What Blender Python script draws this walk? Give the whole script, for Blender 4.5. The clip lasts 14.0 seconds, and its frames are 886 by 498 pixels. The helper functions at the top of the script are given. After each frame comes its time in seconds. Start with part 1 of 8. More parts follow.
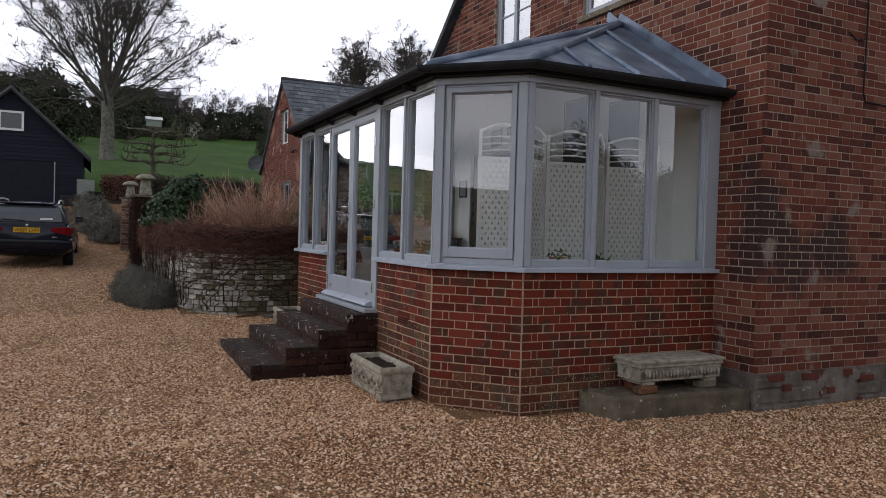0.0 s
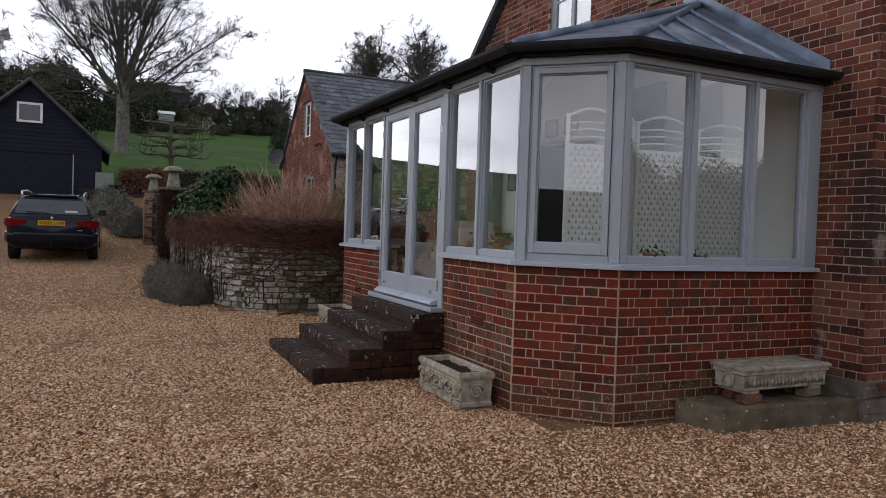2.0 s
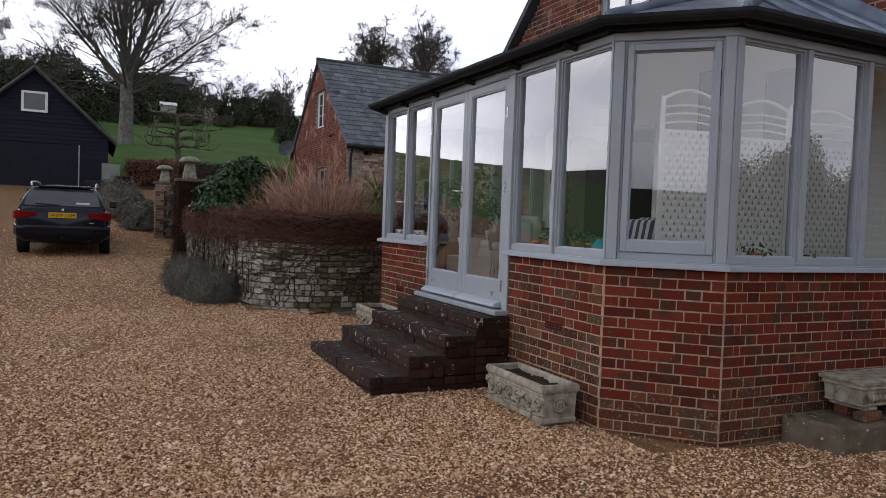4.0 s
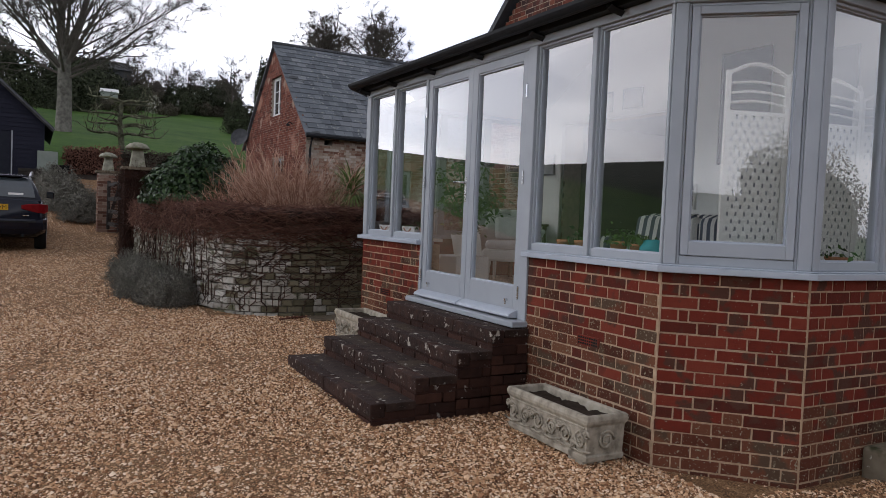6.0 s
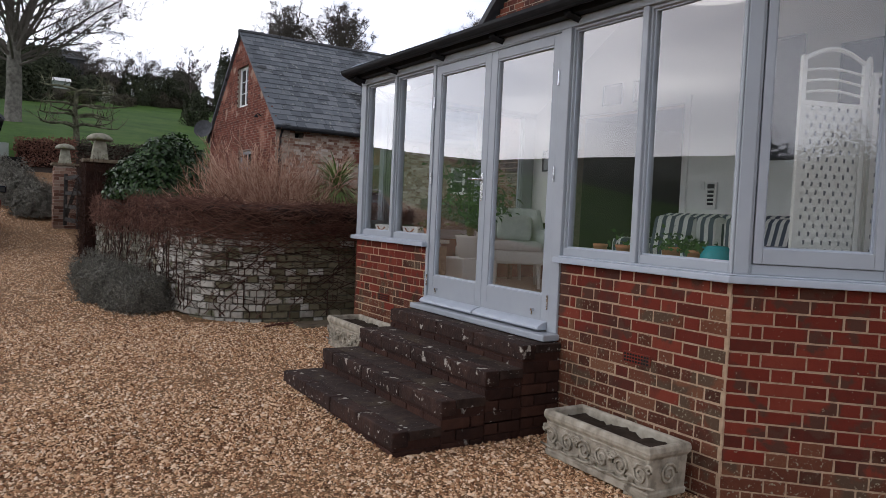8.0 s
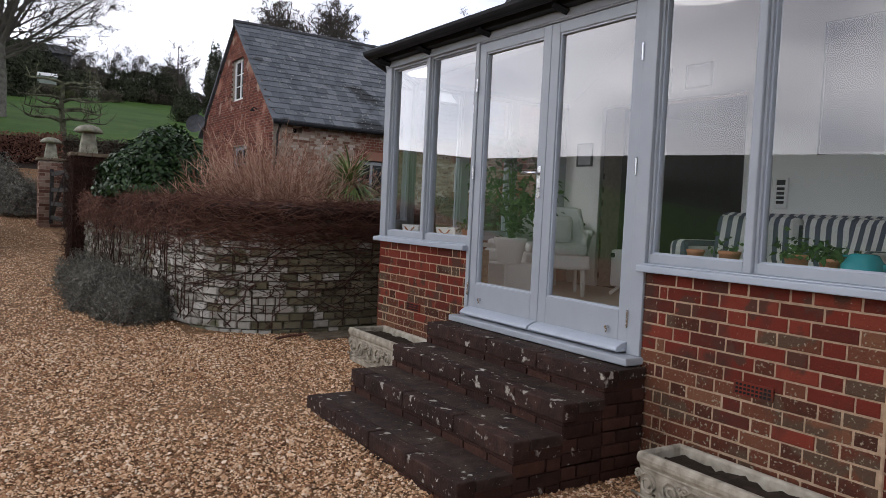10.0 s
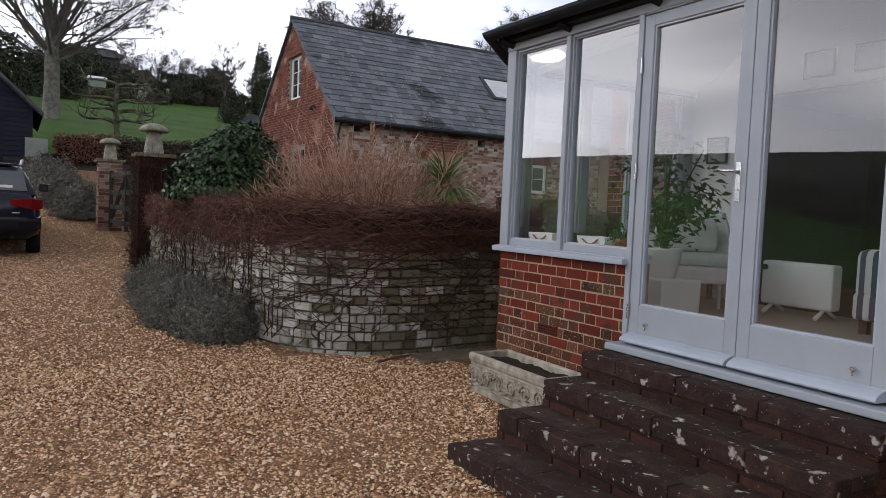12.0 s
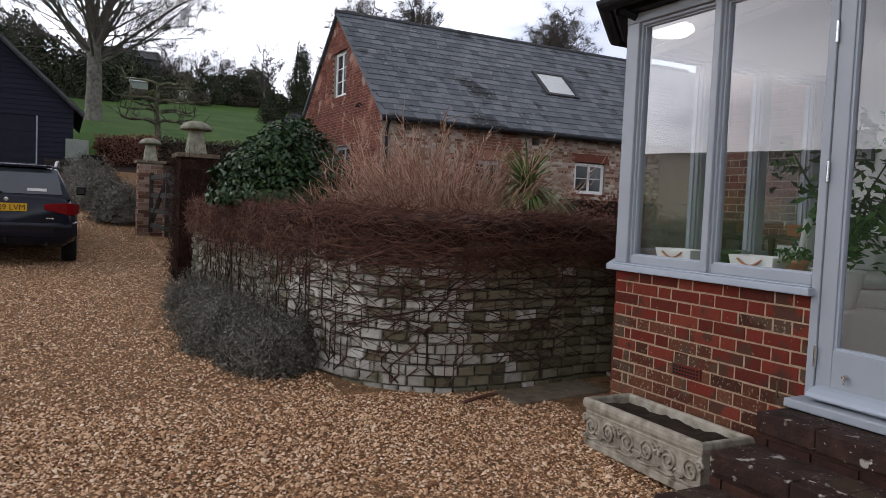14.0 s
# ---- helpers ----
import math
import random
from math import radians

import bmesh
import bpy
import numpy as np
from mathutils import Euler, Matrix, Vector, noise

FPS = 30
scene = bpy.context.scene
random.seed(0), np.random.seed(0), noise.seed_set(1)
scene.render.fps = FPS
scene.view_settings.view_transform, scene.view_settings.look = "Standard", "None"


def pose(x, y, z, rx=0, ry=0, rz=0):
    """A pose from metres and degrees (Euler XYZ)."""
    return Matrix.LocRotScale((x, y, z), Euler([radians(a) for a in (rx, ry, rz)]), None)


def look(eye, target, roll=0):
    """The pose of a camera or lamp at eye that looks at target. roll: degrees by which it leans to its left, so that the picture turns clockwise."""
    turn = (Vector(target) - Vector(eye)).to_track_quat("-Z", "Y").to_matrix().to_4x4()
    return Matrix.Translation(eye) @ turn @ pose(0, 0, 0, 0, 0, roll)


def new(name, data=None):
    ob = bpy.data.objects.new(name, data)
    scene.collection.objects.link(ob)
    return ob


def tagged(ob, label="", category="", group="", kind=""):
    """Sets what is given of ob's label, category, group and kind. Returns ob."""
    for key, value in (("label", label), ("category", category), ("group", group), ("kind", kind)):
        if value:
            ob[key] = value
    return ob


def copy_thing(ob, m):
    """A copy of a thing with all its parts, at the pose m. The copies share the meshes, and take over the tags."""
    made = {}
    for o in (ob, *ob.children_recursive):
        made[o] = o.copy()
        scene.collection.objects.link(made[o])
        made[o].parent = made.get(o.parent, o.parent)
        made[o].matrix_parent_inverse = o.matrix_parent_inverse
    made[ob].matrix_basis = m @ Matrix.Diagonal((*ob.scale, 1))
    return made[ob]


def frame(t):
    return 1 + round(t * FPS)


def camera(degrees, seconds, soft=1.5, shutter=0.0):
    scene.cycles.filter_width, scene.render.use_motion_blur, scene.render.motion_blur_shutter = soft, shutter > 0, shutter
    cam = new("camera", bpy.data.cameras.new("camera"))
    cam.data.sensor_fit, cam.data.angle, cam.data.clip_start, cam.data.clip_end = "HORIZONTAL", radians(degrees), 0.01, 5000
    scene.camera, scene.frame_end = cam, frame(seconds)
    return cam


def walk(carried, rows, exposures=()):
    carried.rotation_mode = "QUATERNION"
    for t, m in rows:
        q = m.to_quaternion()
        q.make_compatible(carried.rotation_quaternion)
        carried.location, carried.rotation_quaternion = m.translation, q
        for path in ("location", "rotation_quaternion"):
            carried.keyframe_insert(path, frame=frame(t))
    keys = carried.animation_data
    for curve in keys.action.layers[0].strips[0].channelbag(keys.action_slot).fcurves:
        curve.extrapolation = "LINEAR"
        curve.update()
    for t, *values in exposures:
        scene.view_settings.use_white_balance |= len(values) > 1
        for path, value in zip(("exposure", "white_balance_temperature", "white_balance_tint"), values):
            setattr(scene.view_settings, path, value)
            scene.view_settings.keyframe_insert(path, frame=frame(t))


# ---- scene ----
cam = camera(62.4, 14.0, soft=0.75)
METRES, EYE, TILT, LEAN, TURN = 7.04, 1.65, 0.0, 0.0, -25.7
ROWS = [
    (0.0, 0.0, 0.0, 0.0, 0.03, -1.2, -1.61),
    (0.5, -0.0066, 0.0243, 0.0007, 0.12, -1.3, -1.65),
    (1.0, -0.0371, 0.0389, -0.0016, 0.26, -1.36, -1.73),
    (1.5, -0.0708, 0.0509, -0.0011, 0.46, -1.39, -1.9),
    (2.0, -0.0895, 0.0731, -0.0062, 0.59, -1.49, -1.92),
    (2.5, -0.1075, 0.0964, -0.005, 0.66, -1.6, -1.99),
    (3.0, -0.126, 0.1124, -0.0073, 0.74, -1.83, -2.03),
    (3.5, -0.1589, 0.1285, -0.0066, 0.86, -1.95, -2.07),
    (6.0, -0.241, 0.3016, -0.0067, -3.48, -2.36, -2.46),
    (6.5, -0.2512, 0.3214, -0.0084, -4.07, -2.39, -2.53),
    (7.0, -0.2784, 0.3388, -0.0054, -4.98, -2.5, -2.54),
    (9.5, -0.3259, 0.4831, -0.0019, -7.57, -2.7, -2.74),
    (10.0, -0.3429, 0.5176, -0.0045, -7.43, -2.74, -2.73),
    (10.5, -0.359, 0.5606, -0.0032, -6.87, -2.78, -2.75),
    (11.0, -0.3897, 0.5974, -0.0044, -5.48, -2.81, -2.63),
    (11.5, -0.4205, 0.6256, -0.0009, -5.16, -2.84, -2.61),
    (12.0, -0.433, 0.6616, -0.0027, -4.47, -2.88, -2.57),
    (12.5, -0.4387, 0.6995, 0.0009, -2.62, -2.93, -2.48),
    (13.0, -0.4585, 0.7378, 0.0009, -1.98, -3.0, -2.41),
    (13.5, -0.4773, 0.7719, 0.0031, -1.89, -2.94, -2.47),
    (14.0, -0.4852, 0.8195, 0.0049, -1.69, -3.03, -2.45),
]
walk(cam, [(t, pose(0, 0, EYE, TILT, LEAN, TURN) @ pose(METRES * x, METRES * y, METRES * z, 90 + pitch, roll, yaw)) for t, x, y, z, yaw, pitch, roll in ROWS],
     exposures=((0, -0.94, 6400, 15), (3.5, -0.94, 6400, 15), (6.5, -0.76, 6400, 15), (9.5, -0.60, 6400, 15), (14, -0.68, 6400, 15)))

# ---- world and light ----
world = bpy.data.worlds.new("overcast_sky")
scene.world = world
world.use_nodes = True
wn, wl = world.node_tree.nodes, world.node_tree.links
wn.clear()
w_out = wn.new("ShaderNodeOutputWorld")
w_bg = wn.new("ShaderNodeBackground")
w_sky = wn.new("ShaderNodeTexSky")
w_sky.sky_type = "NISHITA"
w_sky.sun_disc = False
w_sky.sun_elevation = radians(28)
w_sky.sun_rotation = radians(-52)
w_coord = wn.new("ShaderNodeTexCoord")
w_map = wn.new("ShaderNodeMapping")
w_map.inputs["Scale"].default_value = (1.0, 1.0, 3.2)
w_noise = wn.new("ShaderNodeTexNoise")
w_noise.inputs["Scale"].default_value = 2.3
w_noise.inputs["Detail"].default_value = 6.0
w_ramp = wn.new("ShaderNodeValToRGB")
w_ramp.color_ramp.elements[0].position, w_ramp.color_ramp.elements[0].color = 0.38, (8.4, 9.1, 10.9, 1)
w_ramp.color_ramp.elements[1].position, w_ramp.color_ramp.elements[1].color = 0.60, (20.4, 20.8, 21.8, 1)
w_mix = wn.new("ShaderNodeMixRGB")
w_mix.inputs["Fac"].default_value = 0.76
wl.new(w_coord.outputs["Generated"], w_map.inputs["Vector"])
wl.new(w_map.outputs["Vector"], w_noise.inputs["Vector"])
wl.new(w_noise.outputs["Fac"], w_ramp.inputs["Fac"])
# the cloud thins towards the horizon
w_sep, w_thin, w_lit = wn.new("ShaderNodeSeparateXYZ"), wn.new("ShaderNodeMapRange"), wn.new("ShaderNodeVectorMath")
w_lit.operation = "SCALE"
w_thin.inputs["From Min"].default_value, w_thin.inputs["From Max"].default_value = 0.0, 0.6
w_thin.inputs["To Min"].default_value, w_thin.inputs["To Max"].default_value = 1.95, 0.78
wl.new(w_coord.outputs["Generated"], w_sep.inputs[0])
wl.new(w_sep.outputs["Z"], w_thin.inputs["Value"])
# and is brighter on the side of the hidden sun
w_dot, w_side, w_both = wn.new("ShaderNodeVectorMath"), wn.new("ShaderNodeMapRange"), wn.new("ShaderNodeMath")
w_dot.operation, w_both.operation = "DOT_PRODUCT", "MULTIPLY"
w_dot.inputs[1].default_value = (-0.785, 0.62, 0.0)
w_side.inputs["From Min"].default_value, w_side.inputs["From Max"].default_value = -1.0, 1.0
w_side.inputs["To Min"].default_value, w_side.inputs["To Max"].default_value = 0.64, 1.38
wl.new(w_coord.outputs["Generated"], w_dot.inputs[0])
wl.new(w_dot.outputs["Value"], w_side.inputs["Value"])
wl.new(w_mix.outputs["Color"], w_lit.inputs[0])
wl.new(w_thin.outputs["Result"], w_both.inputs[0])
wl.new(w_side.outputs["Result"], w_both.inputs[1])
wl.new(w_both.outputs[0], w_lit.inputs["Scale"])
wl.new(w_sky.outputs["Color"], w_mix.inputs["Color1"])
wl.new(w_ramp.outputs["Color"], w_mix.inputs["Color2"])
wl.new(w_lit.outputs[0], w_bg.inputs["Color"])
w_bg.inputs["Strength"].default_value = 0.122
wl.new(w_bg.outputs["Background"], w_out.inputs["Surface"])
sun = new("sun", bpy.data.lights.new("sun", "SUN"))
sun.data.energy = 0.5
sun.data.angle = radians(25)
sun.data.color = (1.0, 0.97, 0.92)
sun.matrix_world = look((-19, 15, 13), (0, 0, 0))


# ---- materials ----
def material(name, colors, scale=8.0, rough=0.8, metal=0.0, bump=0.0, bump_scale=40.0, vary=0.0, island=False, coord="Object",
             stretch=(1, 1, 1), detail=6.0, coarse=0.35, spec=0.15, patches=()):
    """Colours on a noise ramp, a coarse second noise, random value by piece, bump, and patches of (colour, scale, threshold)."""
    m = bpy.data.materials.new(name)
    m.use_nodes = True
    n, l = m.node_tree.nodes, m.node_tree.links
    b = n["Principled BSDF"]
    b.inputs["Roughness"].default_value = rough
    b.inputs["Metallic"].default_value = metal
    b.inputs["Specular IOR Level"].default_value = spec
    tc = n.new("ShaderNodeTexCoord")
    mp = n.new("ShaderNodeMapping")
    mp.inputs["Scale"].default_value = stretch
    oi = n.new("ShaderNodeObjectInfo")
    geo = n.new("ShaderNodeNewGeometry")
    l.new(geo.outputs["Position"] if coord == "World" else tc.outputs[coord], mp.inputs["Vector"])
    vec = mp.outputs["Vector"]
    rnd = geo.outputs["Random Per Island"] if island else oi.outputs["Random"]

    def noise_tex(s, d=detail):
        t = n.new("ShaderNodeTexNoise")
        t.inputs["Scale"].default_value = s
        t.inputs["Detail"].default_value = d
        l.new(vec, t.inputs["Vector"])
        return t.outputs["Fac"]

    def math_node(op, a, c):
        t = n.new("ShaderNodeMath")
        t.operation = op
        for i, v in enumerate((a, c)):
            if isinstance(v, (int, float)):
                t.inputs[i].default_value = v
            else:
                l.new(v, t.inputs[i])
        return t.outputs[0]

    fine, wide = noise_tex(scale), noise_tex(scale * 0.13, 3.0)
    f = math_node("ADD", math_node("MULTIPLY", fine, 1 - coarse), math_node("MULTIPLY", wide, coarse))
    if vary:
        f = math_node("ADD", math_node("MULTIPLY", f, 1 - vary), math_node("MULTIPLY", rnd, vary))
    ramp = n.new("ShaderNodeValToRGB")
    els = ramp.color_ramp.elements
    lo, hi = (0.32, 0.68) if not vary else (0.32 * (1 - vary), 0.68 * (1 - vary) + vary)
    while len(els) < len(colors):
        els.new(0.5)
    for i, c in enumerate(colors):
        els[i].position = lo + (hi - lo) * i / max(1, len(colors) - 1)
        els[i].color = (*c, 1)
    l.new(f, ramp.inputs["Fac"])
    col = ramp.outputs["Color"]
    for pc, ps, pt in patches:
        r = n.new("ShaderNodeValToRGB")
        r.color_ramp.elements[0].position, r.color_ramp.elements[1].position = pt, pt + 0.06
        r.color_ramp.elements[0].color, r.color_ramp.elements[1].color = (0, 0, 0, 1), (1, 1, 1, 1)
        l.new(noise_tex(ps, 5.0), r.inputs["Fac"])
        mx = n.new("ShaderNodeMixRGB")
        l.new(r.outputs["Color"], mx.inputs["Fac"])
        l.new(col, mx.inputs["Color1"])
        mx.inputs["Color2"].default_value = (*pc, 1)
        col = mx.outputs["Color"]
    l.new(col, b.inputs["Base Color"])
    if bump:
        bp = n.new("ShaderNodeBump")
        bp.inputs["Strength"].default_value = bump
        bp.inputs["Distance"].default_value = 0.01
        l.new(noise_tex(bump_scale), bp.inputs["Height"])
        l.new(bp.outputs["Normal"], b.inputs["Normal"])
    return m


def glass_material(name, base=0.05, tint=(0.96, 0.98, 0.97)):
    """Clear glazing: see-through, with gloss that grows towards a grazing view."""
    m = bpy.data.materials.new(name)
    m.use_nodes = True
    n, l = m.node_tree.nodes, m.node_tree.links
    n.remove(n["Principled BSDF"])
    mix, tr, gl, lw = n.new("ShaderNodeMixShader"), n.new("ShaderNodeBsdfTransparent"), n.new("ShaderNodeBsdfGlossy"), n.new("ShaderNodeLayerWeight")
    tr.inputs["Color"].default_value = (*tint, 1)
    gl.inputs["Roughness"].default_value = 0.008
    lw.inputs["Blend"].default_value = 0.5
    pw, sc = n.new("ShaderNodeMath"), n.new("ShaderNodeMath")
    pw.operation, sc.operation = "POWER", "MULTIPLY_ADD"
    pw.inputs[1].default_value = 1.9
    sc.inputs[1].default_value, sc.inputs[2].default_value = 1.0 - base, base
    l.new(lw.outputs["Facing"], pw.inputs[0])
    l.new(pw.outputs[0], sc.inputs[0])
    l.new(sc.outputs[0], mix.inputs[0])
    l.new(tr.outputs[0], mix.inputs[1])
    l.new(gl.outputs[0], mix.inputs[2])
    l.new(mix.outputs[0], n["Material Output"].inputs["Surface"])
    return m


M = {
    "gravel": material("gravel_bed", [(0.030, 0.015, 0.008), (0.19, 0.105, 0.050), (0.42, 0.26, 0.14)], 90, 0.9, bump=1.0, bump_scale=70, coarse=0.25),
    "pebble": material("flint_pebble", [(0.055, 0.022, 0.011), (0.31, 0.150, 0.072), (0.52, 0.302, 0.158), (0.72, 0.485, 0.295), (0.82, 0.67, 0.50)], 30, 0.75, vary=0.75, island=True, bump=0.2, bump_scale=120),
    "woods": material("wooded_hillside", [(0.012, 0.016, 0.008), (0.035, 0.042, 0.02), (0.06, 0.06, 0.035)], 0.25, 0.95, bump=1.0, bump_scale=0.5, coarse=0.4),
    "grass": material("lawn_grass", [(0.023, 0.060, 0.006), (0.041, 0.095, 0.010), (0.068, 0.118, 0.018)], 3.0, 0.9, bump=0.5, bump_scale=30, coarse=0.6),
    "soil": material("garden_soil", [(0.021, 0.015, 0.010), (0.049, 0.035, 0.025)], 12, 0.95, bump=0.8, bump_scale=40),
    "brick": material("red_brick", [(0.060, 0.017, 0.011), (0.114, 0.019, 0.011), (0.152, 0.025, 0.014), (0.182, 0.043, 0.024)], 22, 0.85, bump=0.5, bump_scale=90, coord="World", vary=0.62,
                      patches=(((0.060, 0.026, 0.018), 1.7, 0.57), ((0.075, 0.032, 0.021), 6.0, 0.55), ((0.24, 0.20, 0.14), 55, 0.68))),
    "brick_mossy": material("lichened_brick", [(0.038, 0.016, 0.010), (0.092, 0.029, 0.016), (0.130, 0.047, 0.025), (0.160, 0.073, 0.038)], 22, 0.9, bump=0.6, bump_scale=90, coord="World", vary=0.6,
                      patches=(((0.082, 0.050, 0.031), 4.0, 0.53), ((0.24, 0.21, 0.15), 60, 0.60))),
    "brick_house": material("old_house_brick", [(0.026, 0.014, 0.013), (0.088, 0.030, 0.022), (0.142, 0.040, 0.024), (0.178, 0.064, 0.039), (0.205, 0.108, 0.076)], 20, 0.9, bump=0.6, bump_scale=80, vary=0.6, island=True,
                      patches=(((0.045, 0.026, 0.023), 0.8, 0.55), ((0.21, 0.17, 0.145), 2.6, 0.655))),
    "brick_house_piece": material("old_house_brick_piece", [(0.026, 0.014, 0.013), (0.088, 0.030, 0.022), (0.142, 0.040, 0.024), (0.178, 0.064, 0.039), (0.205, 0.108, 0.076)], 20, 0.9, bump=0.6, bump_scale=80, coord="World", vary=0.6,
                      patches=(((0.045, 0.026, 0.023), 0.8, 0.55), ((0.21, 0.17, 0.145), 2.6, 0.655), ((0.22, 0.17, 0.14), 40, 0.66))),
    "plinth": material("rough_plinth_render", [(0.07, 0.058, 0.048), (0.15, 0.128, 0.108), (0.25, 0.225, 0.195)], 7, 0.95, bump=1.0, bump_scale=22, coarse=0.5,
                       patches=(((0.085, 0.04, 0.03), 5.0, 0.60), ((0.30, 0.275, 0.24), 16, 0.64))),
    "mortar": material("lime_mortar", [(0.28, 0.19, 0.12), (0.45, 0.325, 0.215)], 30, 0.95, bump=0.6, bump_scale=120),
    "mortar_house": material("weathered_house_mortar", [(0.24, 0.18, 0.135), (0.38, 0.295, 0.225)], 24, 0.95, bump=0.6, bump_scale=90),
    "mortar_dark": material("old_mortar", [(0.26, 0.215, 0.17), (0.42, 0.355, 0.285)], 24, 0.95, bump=0.6, bump_scale=90),
    "stone": material("whitewashed_stone", [(0.19, 0.175, 0.14), (0.37, 0.35, 0.30), (0.54, 0.525, 0.47)], 14, 0.9, bump=0.7, bump_scale=60, coord="World", vary=0.3,
                      patches=(((0.12, 0.12, 0.07), 4.0, 0.60),)),
    "stone_joint": material("stone_joint", [(0.05, 0.045, 0.035), (0.16, 0.15, 0.12)], 16, 0.95, bump=0.6),
    "concrete": material("weathered_concrete", [(0.084, 0.065, 0.044), (0.156, 0.124, 0.084), (0.216, 0.178, 0.126)], 9, 0.9, bump=0.5, bump_scale=70, patches=(((0.47, 0.44, 0.37), 22, 0.66),)),
    "slab": material("mossy_worn_slab", [(0.058, 0.045, 0.030), (0.120, 0.096, 0.066), (0.195, 0.162, 0.115)], 7, 0.92, bump=0.6, bump_scale=50, coarse=0.5,
                     patches=(((0.045, 0.046, 0.022), 3.0, 0.58), ((0.42, 0.40, 0.34), 20, 0.66))),
    "cast": material("cast_stone", [(0.150, 0.132, 0.100), (0.325, 0.290, 0.225), (0.455, 0.415, 0.335)], 14, 0.88, bump=0.5, bump_scale=60, patches=(((0.14, 0.12, 0.09), 6, 0.64),)),
    "step": material("stained_step_brick", [(0.016, 0.008, 0.006), (0.036, 0.016, 0.011), (0.068, 0.030, 0.019)], 16, 0.8, bump=0.6, bump_scale=60, vary=0.3,
                     patches=(((0.30, 0.28, 0.24), 14, 0.68),)),
    "tread": material("lichened_tread", [(0.016, 0.010, 0.008), (0.032, 0.020, 0.015), (0.056, 0.036, 0.028)], 12, 0.75, bump=0.5, bump_scale=50,
                      patches=(((0.050, 0.034, 0.022), 3.0, 0.55), ((0.42, 0.40, 0.35), 10, 0.655), ((0.36, 0.34, 0.29), 45, 0.665))),
    "nosing": material("lichened_nosing_brick", [(0.014, 0.008, 0.006), (0.030, 0.016, 0.012), (0.058, 0.030, 0.021)], 14, 0.8, bump=0.7, bump_scale=50, coarse=0.5,
                       patches=(((0.34, 0.31, 0.26), 13, 0.615), ((0.45, 0.43, 0.38), 42, 0.67))),
    "paint": material("grey_timber_paint", [(0.285, 0.310, 0.332), (0.34, 0.366, 0.388)], 5, 0.45, spec=0.35, bump=0.05, bump_scale=60, coarse=0.5),
    "paint_light": material("pale_sill_paint", [(0.33, 0.365, 0.41), (0.39, 0.425, 0.47)], 5, 0.45, spec=0.35, bump=0.05, bump_scale=60),
    "white": material("white_paint", [(0.74, 0.74, 0.71), (0.82, 0.82, 0.80)], 3, 0.6, coarse=0.6),
    "plaster": material("white_plaster", [(0.78, 0.79, 0.76), (0.85, 0.85, 0.82)], 2.5, 0.9, bump=0.1, bump_scale=30, coarse=0.6),
    "lead": material("lead_sheet", [(0.060, 0.080, 0.115), (0.14, 0.18, 0.235), (0.30, 0.35, 0.42)], 3.5, 0.42, metal=0.4, bump=0.35, bump_scale=7, coarse=0.4, spec=0.5),
    "gutter": material("black_gutter", [(0.012, 0.013, 0.015), (0.025, 0.026, 0.028)], 8, 0.5),
    "slate": material("grey_slate", [(0.080, 0.089, 0.098), (0.130, 0.142, 0.154), (0.19, 0.20, 0.21)], 4, 0.7, bump=0.3, bump_scale=40, vary=0.55, island=True,
                      patches=(((0.066, 0.069, 0.070), 1.3, 0.585), ((0.26, 0.27, 0.24), 7, 0.68))),
    "slate_dark": material("dark_slate", [(0.04, 0.042, 0.045), (0.09, 0.092, 0.095)], 6, 0.7, bump=0.3),
    "blackboard": material("dark_stained_boarding", [(0.011, 0.012, 0.021), (0.019, 0.020, 0.033)], 4, 0.7, stretch=(0.2, 0.2, 4), bump=0.2, vary=0.3),
    "door_dark": material("dark_garage_door", [(0.010, 0.012, 0.019), (0.018, 0.020, 0.029)], 6, 0.6, bump=0.1),
    "chrome": material("brushed_chrome", [(0.62, 0.62, 0.62), (0.7, 0.7, 0.7)], 12, 0.25, metal=1.0, spec=0.5),
    "floor": material("pale_carpet", [(0.36, 0.32, 0.26), (0.44, 0.40, 0.33)], 60, 0.95, bump=0.4, bump_scale=200),
    "glass": glass_material("window_glass", 0.13),
    # near-black that stands in for missing light indoors and in holes
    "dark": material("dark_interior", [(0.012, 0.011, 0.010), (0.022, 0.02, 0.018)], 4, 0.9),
}


